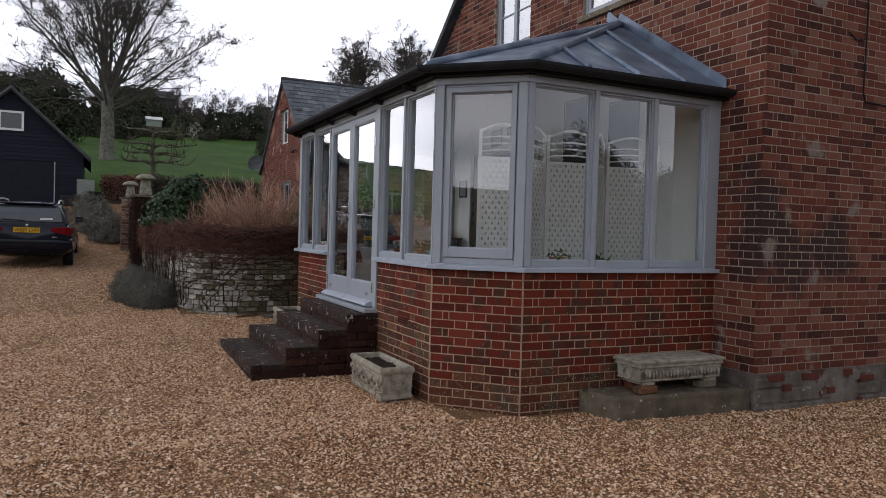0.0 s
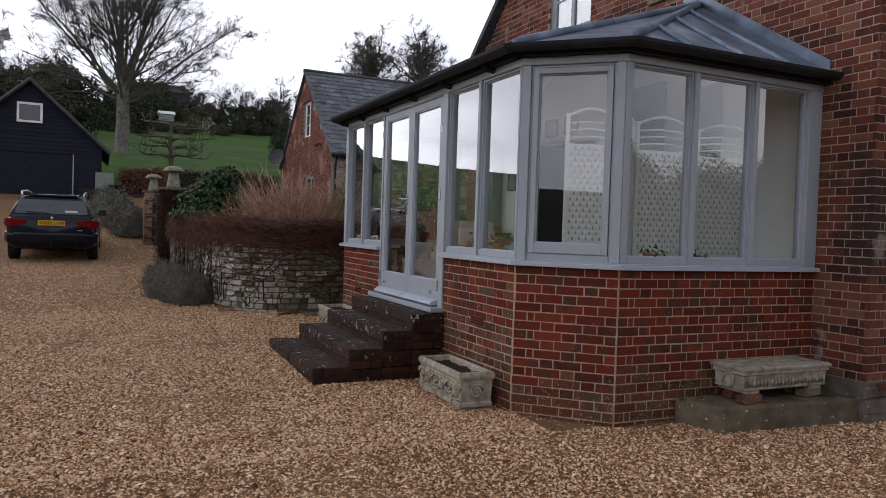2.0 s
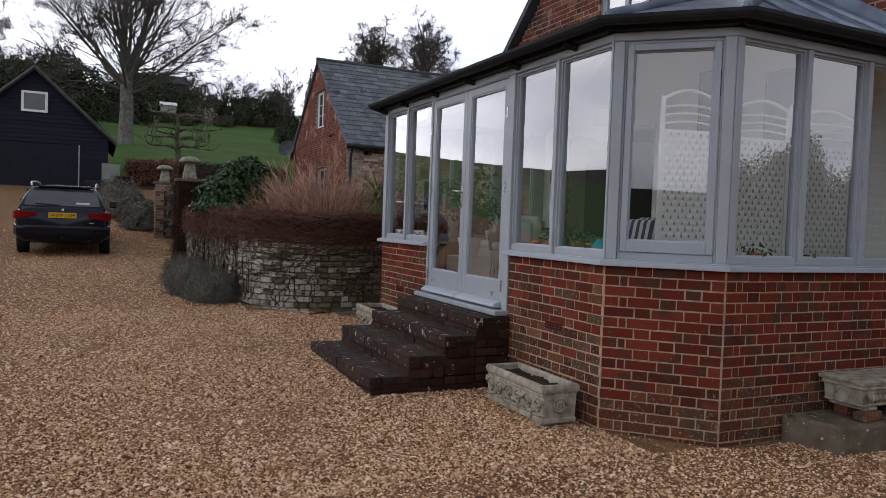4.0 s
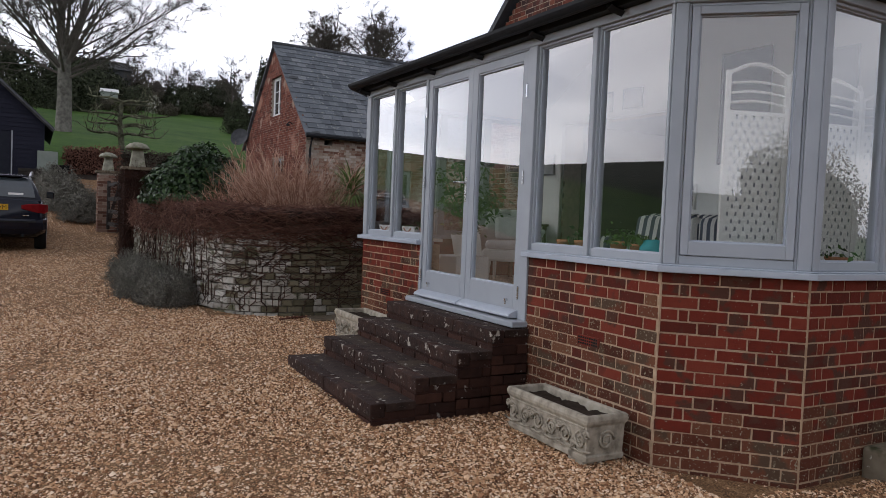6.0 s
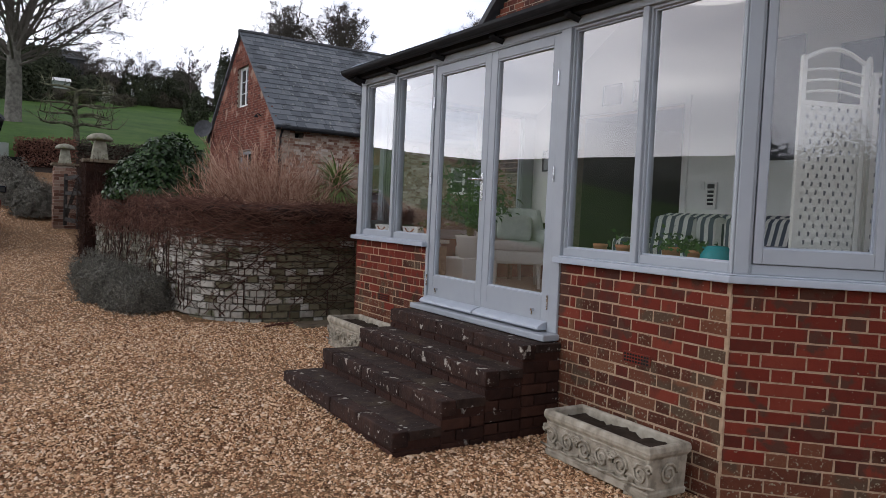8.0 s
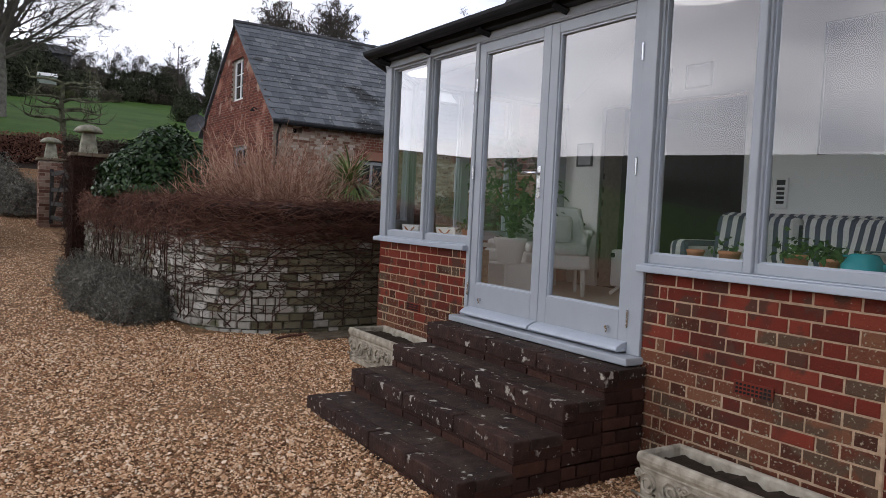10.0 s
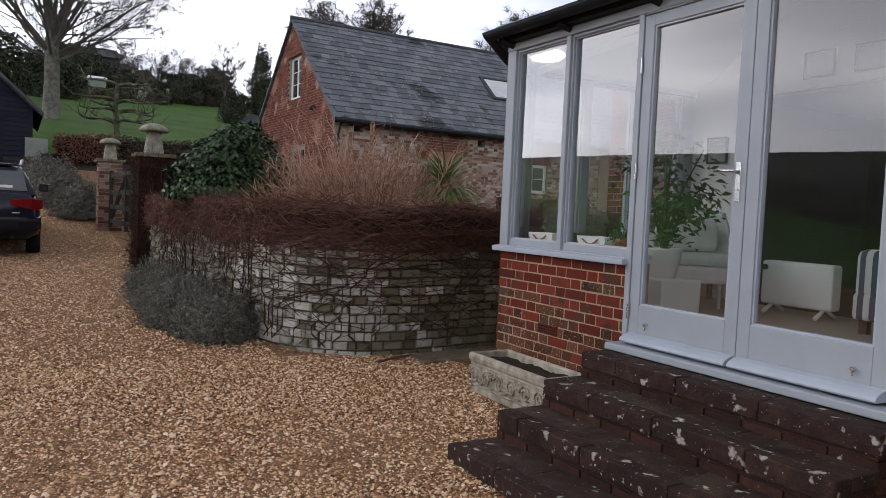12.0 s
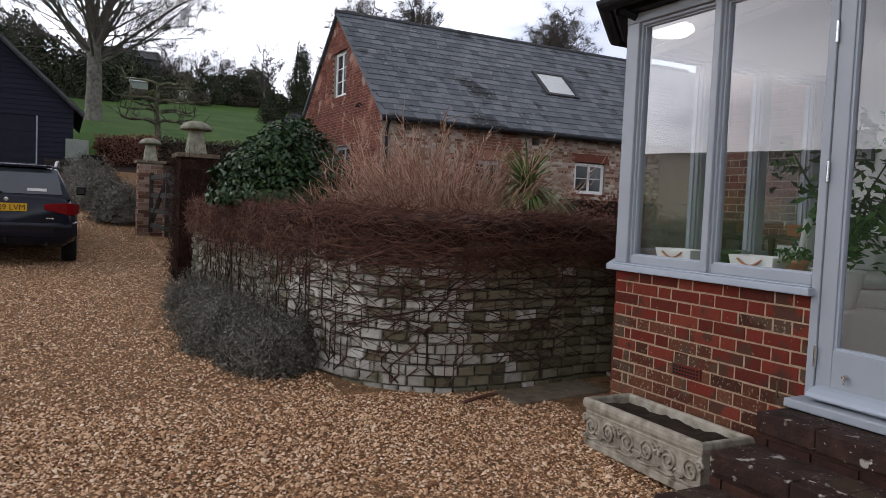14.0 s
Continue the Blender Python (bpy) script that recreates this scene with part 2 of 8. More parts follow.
# ---- building helpers ----
class Geo:
    """Vertices and faces of one mesh."""

    def __init__(self):
        self.v, self.f = [], []

    def add(self, verts, faces):
        o = len(self.v)
        self.v += [tuple(p) for p in verts]
        self.f += [tuple(o + i for i in fc) for fc in faces]
        return self

    def box(self, a, b, m=None):
        (x0, y0, z0), (x1, y1, z1) = a, b
        vs = [Vector(p) for p in ((x0, y0, z0), (x1, y0, z0), (x1, y1, z0), (x0, y1, z0), (x0, y0, z1), (x1, y0, z1), (x1, y1, z1), (x0, y1, z1))]
        if m is not None:
            vs = [m @ p for p in vs]
        return self.add(vs, ((0, 3, 2, 1), (4, 5, 6, 7), (0, 1, 5, 4), (1, 2, 6, 5), (2, 3, 7, 6), (3, 0, 4, 7)))

    def prism(self, pts, z0, z1):
        """A flat outline of (x, y), counter-clockwise, raised from z0 to z1."""
        k = len(pts)
        vs = [(x, y, z0) for x, y in pts] + [(x, y, z1) for x, y in pts]
        fs = [tuple(range(k - 1, -1, -1)), tuple(range(k, 2 * k))] + [(i, (i + 1) % k, k + (i + 1) % k, k + i) for i in range(k)]
        return self.add(vs, fs)

    def loft(self, rings, closed=True, caps=True):
        """Joins rings of equally many points."""
        k = len(rings[0])
        vs = [p for r in rings for p in r]
        fs = []
        for j in range(len(rings) - 1):
            for i in range(k if closed else k - 1):
                n = (i + 1) % k
                fs.append((j * k + i, j * k + n, (j + 1) * k + n, (j + 1) * k + i))
        if caps:
            fs += [tuple(range(k - 1, -1, -1)), tuple((len(rings) - 1) * k + i for i in range(k))]
        return self.add(vs, fs)

    def tube(self, pts, radii, sides=6, caps=True):
        """A tapered round bar through pts."""
        pts = [Vector(p) for p in pts]
        if isinstance(radii, (int, float)):
            radii = [radii] * len(pts)
        rings = []
        for i, p in enumerate(pts):
            d = pts[min(i + 1, len(pts) - 1)] - pts[max(i - 1, 0)]
            d = d.normalized() if d.length > 1e-9 else Vector((0, 0, 1))
            side = d.cross(Vector((0, 0, 1)) if abs(d.z) < 0.9 else Vector((1, 0, 0))).normalized()
            up = side.cross(d)
            rings.append([p + radii[i] * (math.cos(math.tau * s / sides) * side + math.sin(math.tau * s / sides) * up) for s in range(sides)])
        return self.loft(rings, True, caps)

    def lathe(self, profile, centre=(0, 0, 0), sides=16):
        """Turns (radius, z) pairs about the upright axis through centre."""
        cx, cy, cz = centre
        rings = [[(cx + r * math.cos(math.tau * s / sides), cy + r * math.sin(math.tau * s / sides), cz + z) for s in range(sides)] for r, z in profile]
        return self.loft(rings, True, True)

    def mesh(self, name):
        me = bpy.data.meshes.new(name)
        me.from_pydata(self.v, [], self.f)
        me.validate()
        return me


def part(name, geo, mat, parent=None, label="", bevel=0.0, smooth=False, at=None):
    """Links one mesh as ONE object, under a thing or part where a parent is given."""
    me = geo.mesh(name) if isinstance(geo, Geo) else geo
    if mat is not None and not me.materials:
        me.materials.append(M[mat] if isinstance(mat, str) else mat)
    if smooth:
        me.polygons.foreach_set("use_smooth", [True] * len(me.polygons))
    ob = new(name, me)
    if parent is not None:
        ob.parent = parent
    if at is not None:
        ob.matrix_basis = at
    if bevel:
        mod = ob.modifiers.new("bevel", "BEVEL")
        mod.width, mod.segments, mod.limit_method = bevel, 2, "ANGLE"
    if label:
        ob["label"] = label
    return ob


def thing(name, at, label, category, group="", kind=""):
    """An Empty at a thing's base, which parents its parts."""
    ob = new(name)
    ob.empty_display_size = 0.2
    ob.matrix_basis = at if isinstance(at, Matrix) else pose(*at)
    return tagged(ob, label, category, group, kind)


def structure(name, geo, mat, label="", category="", bevel=0.0, smooth=False):
    return tagged(part(name, geo, mat, None, "", bevel, smooth), label, category, "", "structure")


def poly_object(me_verts, me_faces, name):
    me = bpy.data.meshes.new(name)
    me.vertices.add(len(me_verts))
    me.vertices.foreach_set("co", np.asarray(me_verts, dtype=np.float32).ravel())
    fa = np.asarray(me_faces, dtype=np.int32)
    k = fa.shape[1]
    me.loops.add(fa.size)
    me.loops.foreach_set("vertex_index", fa.ravel())
    me.polygons.add(len(fa))
    me.polygons.foreach_set("loop_start", np.arange(0, fa.size, k, dtype=np.int32))
    me.update(calc_edges=True)
    return me


# ---- the lie of the land ----
LAND_Y = [-3000, -60, 0, 4.3, 6, 10, 13, 15.3, 18.6, 22.5, 31, 36, 40, 50, 85, 120, 200, 400, 3000]
LAND_Z = [-4, -0.3, 0.0, 0.10, 0.13, 0.25, 0.385, 0.49, 0.58, 0.84, 2.25, 3.0, 4.0, 5.6, 11.3, 17, 26, 34, 40]
HILL_X = [-3000, -500, -200, -60, -25, 3000]
HILL_Z = [60, 38, 17, 3, 0, 0]


def land(x, y):
    """Height of the ground."""
    s = 0.6 + 0.03 * abs(y)
    z = sum(np.interp(y + d * s, LAND_Y, LAND_Z) for d in (-1, -0.5, 0, 0.5, 1)) / 5
    if z > 3.0:
        z = 3.0 + (z - 3.0) * np.interp(x, (-60, -15), (0.3, 1.0))
    return float(z + np.interp(x, HILL_X, HILL_Z))


def axis_steps(lo, hi, a, b, fine):
    mid = list(np.arange(a, b + 1e-6, fine))
    out, s, p = [], fine, b
    while p < hi:
        s *= 1.25
        p = min(hi, p + s)
        out.append(p)
    low, s, p = [], fine, a
    while p > lo:
        s *= 1.25
        p = max(lo, p - s)
        low.append(p)
    return low[::-1] + mid + out


gx, gy = axis_steps(-2500, 2500, -8, 24, 0.5), axis_steps(-2500, 2500, -4, 60, 0.5)
gv = [(x, y, land(x, y) + 0.012 * noise.noise((x * 0.8, y * 0.8, 0))) for y in gy for x in gx]
gf = [(j * len(gx) + i, j * len(gx) + i + 1, (j + 1) * len(gx) + i + 1, (j + 1) * len(gx) + i) for j in range(len(gy) - 1) for i in range(len(gx) - 1)]
ground_mesh = poly_object(gv, gf, "ground")
for key in ("gravel", "grass", "soil", "woods"):
    ground_mesh.materials.append(M[key])


def land_use(x, y):
    if x < -28 or y > 96:
        return 3
    if y > 35 or x < -9 or y < -25:
        return 1
    if (x > 1.5 and y > 12.0) or y > 32.5:
        return 2
    return 0


ground_mesh.polygons.foreach_set("material_index", [land_use(p.center.x, p.center.y) for p in ground_mesh.polygons])
ground_mesh.polygons.foreach_set("use_smooth", [True] * len(ground_mesh.polygons))
ground = tagged(new("ground", ground_mesh), "golden gravel drive rising into a green hillside lawn", "ground", "", "structure")

# ---- walls of brick ----
COURSE, STRETCH, HEAD, JOINT = 0.075, 0.216, 0.1035, 0.009
BRICKS = {}


def brick_mesh(length, depth, mat):
    """One brick, from its lower outer left corner: x along, y into the wall, slightly worn at its arrises."""
    key = (round(length, 3), round(depth, 3), mat)
    if key not in BRICKS:
        c, h = 0.004, COURSE - JOINT
        g = Geo()
        ring = lambda y, i: [(i, y, i), (length - i, y, i), (length - i, y, h - i), (i, y, h - i)]
        g.loft([ring(depth, 0), ring(c, 0), ring(0, c)])
        g.f = [tuple(reversed(f)) for f in g.f]
        BRICKS[key] = g.mesh("brick")
        BRICKS[key].materials.append(M[mat])
    return BRICKS[key]


def bond(length, row, closer=True):
    """Flemish bond: (start, length) of the bricks of one course."""
    out, x, k = [], 0.0, row % 2
    if k:
        out.append((0.0, HEAD))
        out.append((HEAD + JOINT, 0.05))
        x = HEAD + 0.05 + 2 * JOINT
    k = 0
    while x < length - 0.02:
        w = STRETCH if k % 2 == 0 else HEAD
        w = min(w, length - x)
        if w > 0.03:
            out.append((x, w))
        x += w + JOINT
        k += 1
    return out


def brick_face(name, start, end, z0, z1, depth, mats, mortar, as_parts, openings=(), label="", clip=None, seed=1):
    """A wall whose outer face runs from start to end (the outside on its right hand), with recessed joints. openings: (s0, z0, s1, z1)."""
    rnd = random.Random(seed)
    a, b = Vector((*start, 0)), Vector((*end, 0))
    d = b - a
    length = d.length
    d.normalize()
    inward = Vector((-d.y, d.x, 0))
    turn = Matrix((d, inward, Vector((0, 0, 1)))).transposed().to_4x4()
    place = Matrix.Translation(a) @ turn
    body = Geo()
    inset = 0.012
    rows = int(round((z1 - z0) / COURSE))
    for r in range(rows if clip else 0):
        z = z0 + r * COURSE
        s0, s1 = clip(z + COURSE)
        spans = [(s0, s1)]
        for o in openings:
            if z + 0.04 > o[1] and z + 0.04 < o[3]:
                spans = [q for p0, p1 in spans for q in ((p0, min(p1, o[0])), (max(p0, o[2]), p1)) if q[1] - q[0] > 0.01]
        for p0, p1 in spans:
            body.box((max(p0, inset), 0.004, z), (min(p1, length - inset), depth, z + COURSE), place)
    cuts_s = sorted({inset, length - inset, *[v for o in openings for v in (o[0], o[2])]})
    cuts_z = sorted({z0, z1, *[v for o in openings for v in (o[1], o[3])]})
    for i in range(len(cuts_s) - 1):
        for j in range(len(cuts_z) - 1):
            cs, cz = (cuts_s[i] + cuts_s[i + 1]) / 2, (cuts_z[j] + cuts_z[j + 1]) / 2
            if clip or cz > z1 or cz < z0 or any(o[0] < cs < o[2] and o[1] < cz < o[3] for o in openings):
                continue
            body.box((cuts_s[i], 0.004, cuts_z[j]), (cuts_s[i + 1], depth, cuts_z[j + 1]), place)
    wall = structure(name, body, mortar, label, "wall")
    rest = Geo()
    for r in range(rows):
        lim = clip(z0 + r * COURSE + COURSE) if clip else (0.0, length)
        z = z0 + r * COURSE + JOINT / 2
        for s, w in bond(length, r):
            spans = [(max(s, lim[0]), min(s + w, lim[1]))] if min(s + w, lim[1]) - max(s, lim[0]) > 0.03 else []
            for o in openings:
                if z + 0.05 > o[1] and z < o[3] - 0.01:
                    nxt = []
                    for p, q in spans:
                        if q <= o[0] or p >= o[2]:
                            nxt.append((p, q))
                        else:
                            if o[0] - p > 0.03:
                                nxt.append((p, o[0]))
                            if q - o[2] > 0.03:
                                nxt.append((o[2], q))
                    spans = nxt
            for p, q in spans:
                m = mats(p / length, z, rnd)
                off = rnd.uniform(-0.002, 0.002)
                mesh = brick_mesh(q - p, 0.03, m)
                at = place @ pose(p, off, z + rnd.uniform(-0.0015, 0.0015), 0, 0, rnd.uniform(-0.3, 0.3))
                if as_parts is True or (as_parts and as_parts(p, z)):
                    if m == "brick_house":
                        mesh = brick_mesh(q - p, 0.03, "brick_house_piece")
                    ob = new("brick", mesh)
                    ob.parent, ob.matrix_basis = wall, at
                else:
                    rest.add([at @ v.co for v in mesh.vertices], [tuple(f.vertices) for f in mesh.polygons])
    if rest.v:
        tagged(part("brickwork", rest, mats(0.5, z1, rnd), wall), kind="stuff")
    return wall

# ---- the garden room's plan ----
HOUSE_X, HOUSE_Y = 5.49, 4.75
PC, PB, PA, PD, PE, PF = (5.49, 5.28), (3.30, 5.28), (2.72, 5.86), (2.72, 10.48), (3.30, 11.06), (5.49, 11.06)
Z_BASE, Z_BRICK, Z_SILL, Z_GLASS0, Z_GLASS1, Z_HEAD, Z_EAVE = 0.07, 1.345, 1.39, 1.45, 2.88, 2.95, 3.04
DOOR_Y0, DOOR_Y1, Z_DOOR = 7.23, 9.03, 0.86
FLOOR_Z = 0.88


def panel(a, b, s0, s1, z0, z1, out0, out1, geo):
    """A box on the plan line a to b (outside on its right), from s0 to s1 along it, and from out0 to out1 outwards."""
    va, vb = Vector((*a, 0)), Vector((*b, 0))
    d = (vb - va).normalized()
    o = Vector((d.y, -d.x, 0))
    p = [va + d * s + o * q for s, q in ((s0, out0), (s1, out0), (s1, out1), (s0, out1))]
    vs = [(v.x, v.y, z) for z in (z0, z1) for v in p]
    return geo.add(vs, ((0, 1, 2, 3), (7, 6, 5, 4), (1, 0, 4, 5), (2, 1, 5, 6), (3, 2, 6, 7), (0, 3, 7, 4)))


def sheet(a, b, s0, s1, z0, z1, out):
    """One sheet of glass on the plan line a to b."""
    va, vb = Vector((*a, 0)), Vector((*b, 0))
    d = (vb - va).normalized()
    o = Vector((d.y, -d.x, 0)) * out
    p, q = va + d * s0 + o, va + d * s1 + o
    return Geo().add([(p.x, p.y, z0), (q.x, q.y, z0), (q.x, q.y, z1), (p.x, p.y, z1)], ((0, 1, 2, 3),))


def span(a, b):
    return (Vector(b) - Vector(a)).length


def window_unit(name, a, b, s0, s1, sash=False, z0=Z_SILL, z1=Z_HEAD, label="grey painted timber window with one clear pane"):
    """One fixed light, or a hinged sash: frame, pane, beads."""
    w = thing(name, (0, 0, 0), label, "window", "", "structure")
    fr = Geo()
    e, k, h = 0.016, 0.055, 0.020
    panel(a, b, s0, s0 + e, z0, z1, -0.09, -0.01, fr)
    panel(a, b, s1 - e, s1, z0, z1, -0.09, -0.01, fr)
    panel(a, b, s0 + e, s1 - e, z1 - h, z1, -0.09, -0.01, fr)
    panel(a, b, s0 + e, s1 - e, z0, z0 + k, -0.09, -0.01, fr)
    part("window_frame", fr, "paint", w, bevel=0.004)
    g0, g1, y0, y1 = s0 + e, s1 - e, z0 + k, z1 - h
    if sash:
        sa, st = Geo(), 0.05
        panel(a, b, g0 + 0.004, g0 + st, y0 + 0.004, y1 - 0.004, -0.075, 0.004, sa)
        panel(a, b, g1 - st, g1 - 0.004, y0 + 0.004, y1 - 0.004, -0.075, 0.004, sa)
        panel(a, b, g0 + st, g1 - st, y1 - st, y1 - 0.004, -0.075, 0.004, sa)
        panel(a, b, g0 + st, g1 - st, y0 + 0.004, y0 + 0.085, -0.075, 0.004, sa)
        part("sash", sa, "paint", w, bevel=0.004)
        g0, g1, y0, y1 = g0 + st, g1 - st, y0 + 0.085, y1 - st
    be = Geo()
    t = 0.010
    panel(a, b, g0, g0 + t, y0, y1, -0.055, -0.03, be)
    panel(a, b, g1 - t, g1, y0, y1, -0.055, -0.03, be)
    panel(a, b, g0 + t, g1 - t, y0, y0 + t, -0.055, -0.03, be)
    panel(a, b, g0 + t, g1 - t, y1 - t, y1, -0.055, -0.03, be)
    part("bead", be, "paint_light", w)
    part("pane", sheet(a, b, g0 + 0.002, g1 - 0.002, y0 + 0.002, y1 - 0.002, -0.045), "glass", w).visible_shadow = False
    return w


# posts, head and sill
posts = []
for i, (a, b, s0, s1) in enumerate((
        (PA, PB, 0.0, 0.075), (PA, PB, 0.745, 0.82), (PB, PC, 0.0, 0.064), (PB, PC, 0.691, 0.744), (PB, PC, 1.366, 1.414), (PB, PC, 2.036, 2.19),
        (PD, PA, 4.596, 4.62), (PD, PA, 3.886, 3.934), (PD, PA, 0.0, 0.104), (PD, PA, 0.726, 0.774),
        (PE, PD, 0.0, 0.075), (PE, PD, 0.745, 0.82), (PF, PE, 0.0, 0.2), (PF, PE, 0.78, 0.88), (PF, PE, 1.45, 1.55), (PF, PE, 2.13, 2.19))):
    structure("post", panel(a, b, s0, s1, Z_SILL, Z_HEAD, -0.11, 0.012, Geo()), "paint", "grey painted timber post between windows", "post", bevel=0.006)
for a, b in ((PF, PE), (PE, PD), (PD, PA), (PA, PB), (PB, PC)):
    L = span(a, b)
    structure("trim_head", panel(a, b, -0.004, L + 0.004, Z_HEAD, Z_EAVE - 0.03, -0.13, 0.015, Geo()), "paint", "grey painted head board below the eaves", "trim", bevel=0.005)
    structure("trim_fascia", panel(a, b, -0.05, L + 0.05, Z_EAVE - 0.028, Z_EAVE + 0.06, -0.1, 0.085, Geo()), "gutter", "dark fascia board under the gutter", "trim", bevel=0.005)
for a, b, s0, s1 in ((PF, PE, 0, 2.19), (PE, PD, -0.03, 0.85), (PD, PA, -0.03, 1.47), (PD, PA, 3.23, 4.65), (PA, PB, -0.03, 0.85), (PB, PC, -0.03, 2.19)):
    s = Geo()
    panel(a, b, s0, s1, Z_BRICK - 0.004, Z_BRICK + 0.035, -0.14, 0.065, s)
    structure("window_sill", s, "paint_light", "pale grey painted timber sill on the brickwork", "sill", bevel=0.006)
    structure("trim_sill", panel(a, b, s0 + 0.02, s1 - 0.02, Z_BRICK + 0.035, Z_SILL, -0.12, 0.025, Geo()), "paint_light", "pale grey painted sill upstand", "trim", bevel=0.006)
# lights
n_win = 0
for a, b, s0, s1, sash in ((PD, PA, 0.104, 0.726, 0), (PD, PA, 0.774, 1.448, 0), (PD, PA, 3.252, 3.886, 0), (PD, PA, 3.934, 4.596, 0), (PA, PB, 0.075, 0.745, 1),
                           (PB, PC, 0.064, 0.691, 0), (PB, PC, 0.744, 1.366, 0), (PB, PC, 1.414, 2.036, 0),
                           (PE, PD, 0.075, 0.745, 1), (PF, PE, 0.2, 0.78, 0), (PF, PE, 0.88, 1.45, 0), (PF, PE, 1.55, 2.13, 0)):
    n_win += 1
    window_unit("window_%d" % n_win, a, b, s0, s1, bool(sash))

# the pair of glazed doors, hung in a frame between s = 1.45 and 3.25 of the front
DA, DB = PD, PA
S0, S1 = PD[1] - DOOR_Y1, PD[1] - DOOR_Y0
fr = Geo()
panel(DA, DB, S0, S0 + 0.045, Z_DOOR - 0.02, Z_HEAD, -0.11, 0.014, fr)
panel(DA, DB, S1 - 0.10, S1, Z_DOOR - 0.02, Z_HEAD, -0.11, 0.014, fr)
panel(DA, DB, S0 + 0.045, S1 - 0.10, Z_HEAD - 0.012, Z_HEAD, -0.11, 0.01, fr)
structure("door_frame", fr, "paint", "grey painted timber frame of the glazed doors", "door frame", bevel=0.005)
structure("door_sill", panel(DA, DB, S0 - 0.02, S1 + 0.02, Z_DOOR - 0.065, Z_DOOR - 0.02, -0.12, 0.14, Geo()), "paint", "grey painted timber threshold above the top step", "sill", bevel=0.008)
SM = 2.32
for i, (s0, s1) in enumerate(((S0 + 0.048, SM - 0.002), (SM + 0.002, S1 - 0.103))):
    d = thing("door_%d" % (i + 1), (0, 0, 0), "closed grey painted glazed door with one tall pane", "door", "pair of glazed doors", "structure")
    z0, z1, st, rail, head = Z_DOOR - 0.012, Z_HEAD - 0.016, 0.08, 0.245, 0.072
    lf = Geo()
    panel(DA, DB, s0, s0 + st, z0, z1, -0.05, 0.004, lf)
    panel(DA, DB, s1 - st, s1, z0, z1, -0.05, 0.004, lf)
    panel(DA, DB, s0 + st, s1 - st, z1 - head, z1, -0.05, 0.004, lf)
    panel(DA, DB, s0 + st, s1 - st, z0, z0 + rail, -0.05, 0.004, lf)
    leaf = part("leaf", lf, "paint", d, bevel=0.004)
    be, t, g0, g1, y0, y1 = Geo(), 0.012, s0 + st, s1 - st, z0 + rail, z1 - head
    panel(DA, DB, g0, g0 + t, y0, y1, -0.04, -0.006, be)
    panel(DA, DB, g1 - t, g1, y0, y1, -0.04, -0.006, be)
    panel(DA, DB, g0 + t, g1 - t, y0, y0 + t, -0.04, -0.006, be)
    panel(DA, DB, g0 + t, g1 - t, y1 - t, y1, -0.04, -0.006, be)
    part("bead", be, "paint_light", d)
    part("pane", sheet(DA, DB, g0, g1, y0, y1, -0.026), "glass", d).visible_shadow = False
    # rounded weatherboard at the foot
    wb = Geo()
    prof = [(0.004, 0.0), (0.085, 0.0), (0.095, 0.012), (0.085, 0.03), (0.05, 0.048), (0.004, 0.06)]
    rings = []
    for s in (s0 + 0.012, s1 - 0.004):
        rings.append([(PD[0] - o, PD[1] - s, z0 + 0.005 + z) for o, z in prof])
    wb.loft(rings)
    part("weatherboard", wb, "paint_light", d, "pale rounded weatherboard", bevel=0.004)
    hs = s0 if i == 0 else s1
    for hz in (1.05, 1.95, 2.62):
        hg = Geo().tube([(PD[0] - 0.018, PD[1] - hs, hz - 0.05), (PD[0] - 0.018, PD[1] - hs, hz + 0.05)], 0.008, 8)
        for zz in (hz - 0.055, hz + 0.05):
            hg.lathe([(0.001, 0), (0.007, 0.002), (0.001, 0.008)], (PD[0] - 0.018, PD[1] - hs, zz), 8)
        part("hinge", hg, "chrome", d, "steel butt hinge")
    bz = z0 + 0.13
    bs = (s0 + 0.16) if i == 0 else (s1 - 0.16)
    part("bolt", Geo().tube([(PD[0] - 0.004, PD[1] - bs, bz), (PD[0] - 0.03, PD[1] - bs, bz)], 0.011, 8).tube([(PD[0] - 0.02, PD[1] - bs, bz), (PD[0] - 0.022, PD[1] - bs, bz - 0.035)], 0.006, 6), "chrome", d, "small chrome bolt knob")
    if i == 0:
        hy, hz, hx = PD[1] - (s1 - 0.05), 1.93, PD[0] - 0.004
        part("handle", Geo().tube([(hx, hy, hz), (hx - 0.05, hy, hz), (hx - 0.055, hy + 0.02, hz), (hx - 0.052, hy + 0.125, hz + 0.003)], 0.0095, 8), "chrome", d, "chrome lever handle", smooth=True)
        part("backplate", Geo().box((hx - 0.007, hy - 0.017, hz - 0.17), (hx, hy + 0.017, hz + 0.05)).tube([(hx - 0.002, hy, hz - 0.1), (hx - 0.014, hy, hz - 0.1)], 0.009, 8), "chrome", d, "chrome lock plate", bevel=0.003)

# ---- lead roof, gutter ----


def eaves_line(o):
    """The plan of the garden room, set out by o."""
    k = o * (math.sqrt(2) - 1)
    return [(5.49, 5.28 - o), (3.30 - k, 5.28 - o), (2.72 - o, 5.86 - k), (2.72 - o, 10.48 + k), (3.30 - k, 11.06 + o), (5.49, 11.06 + o)]


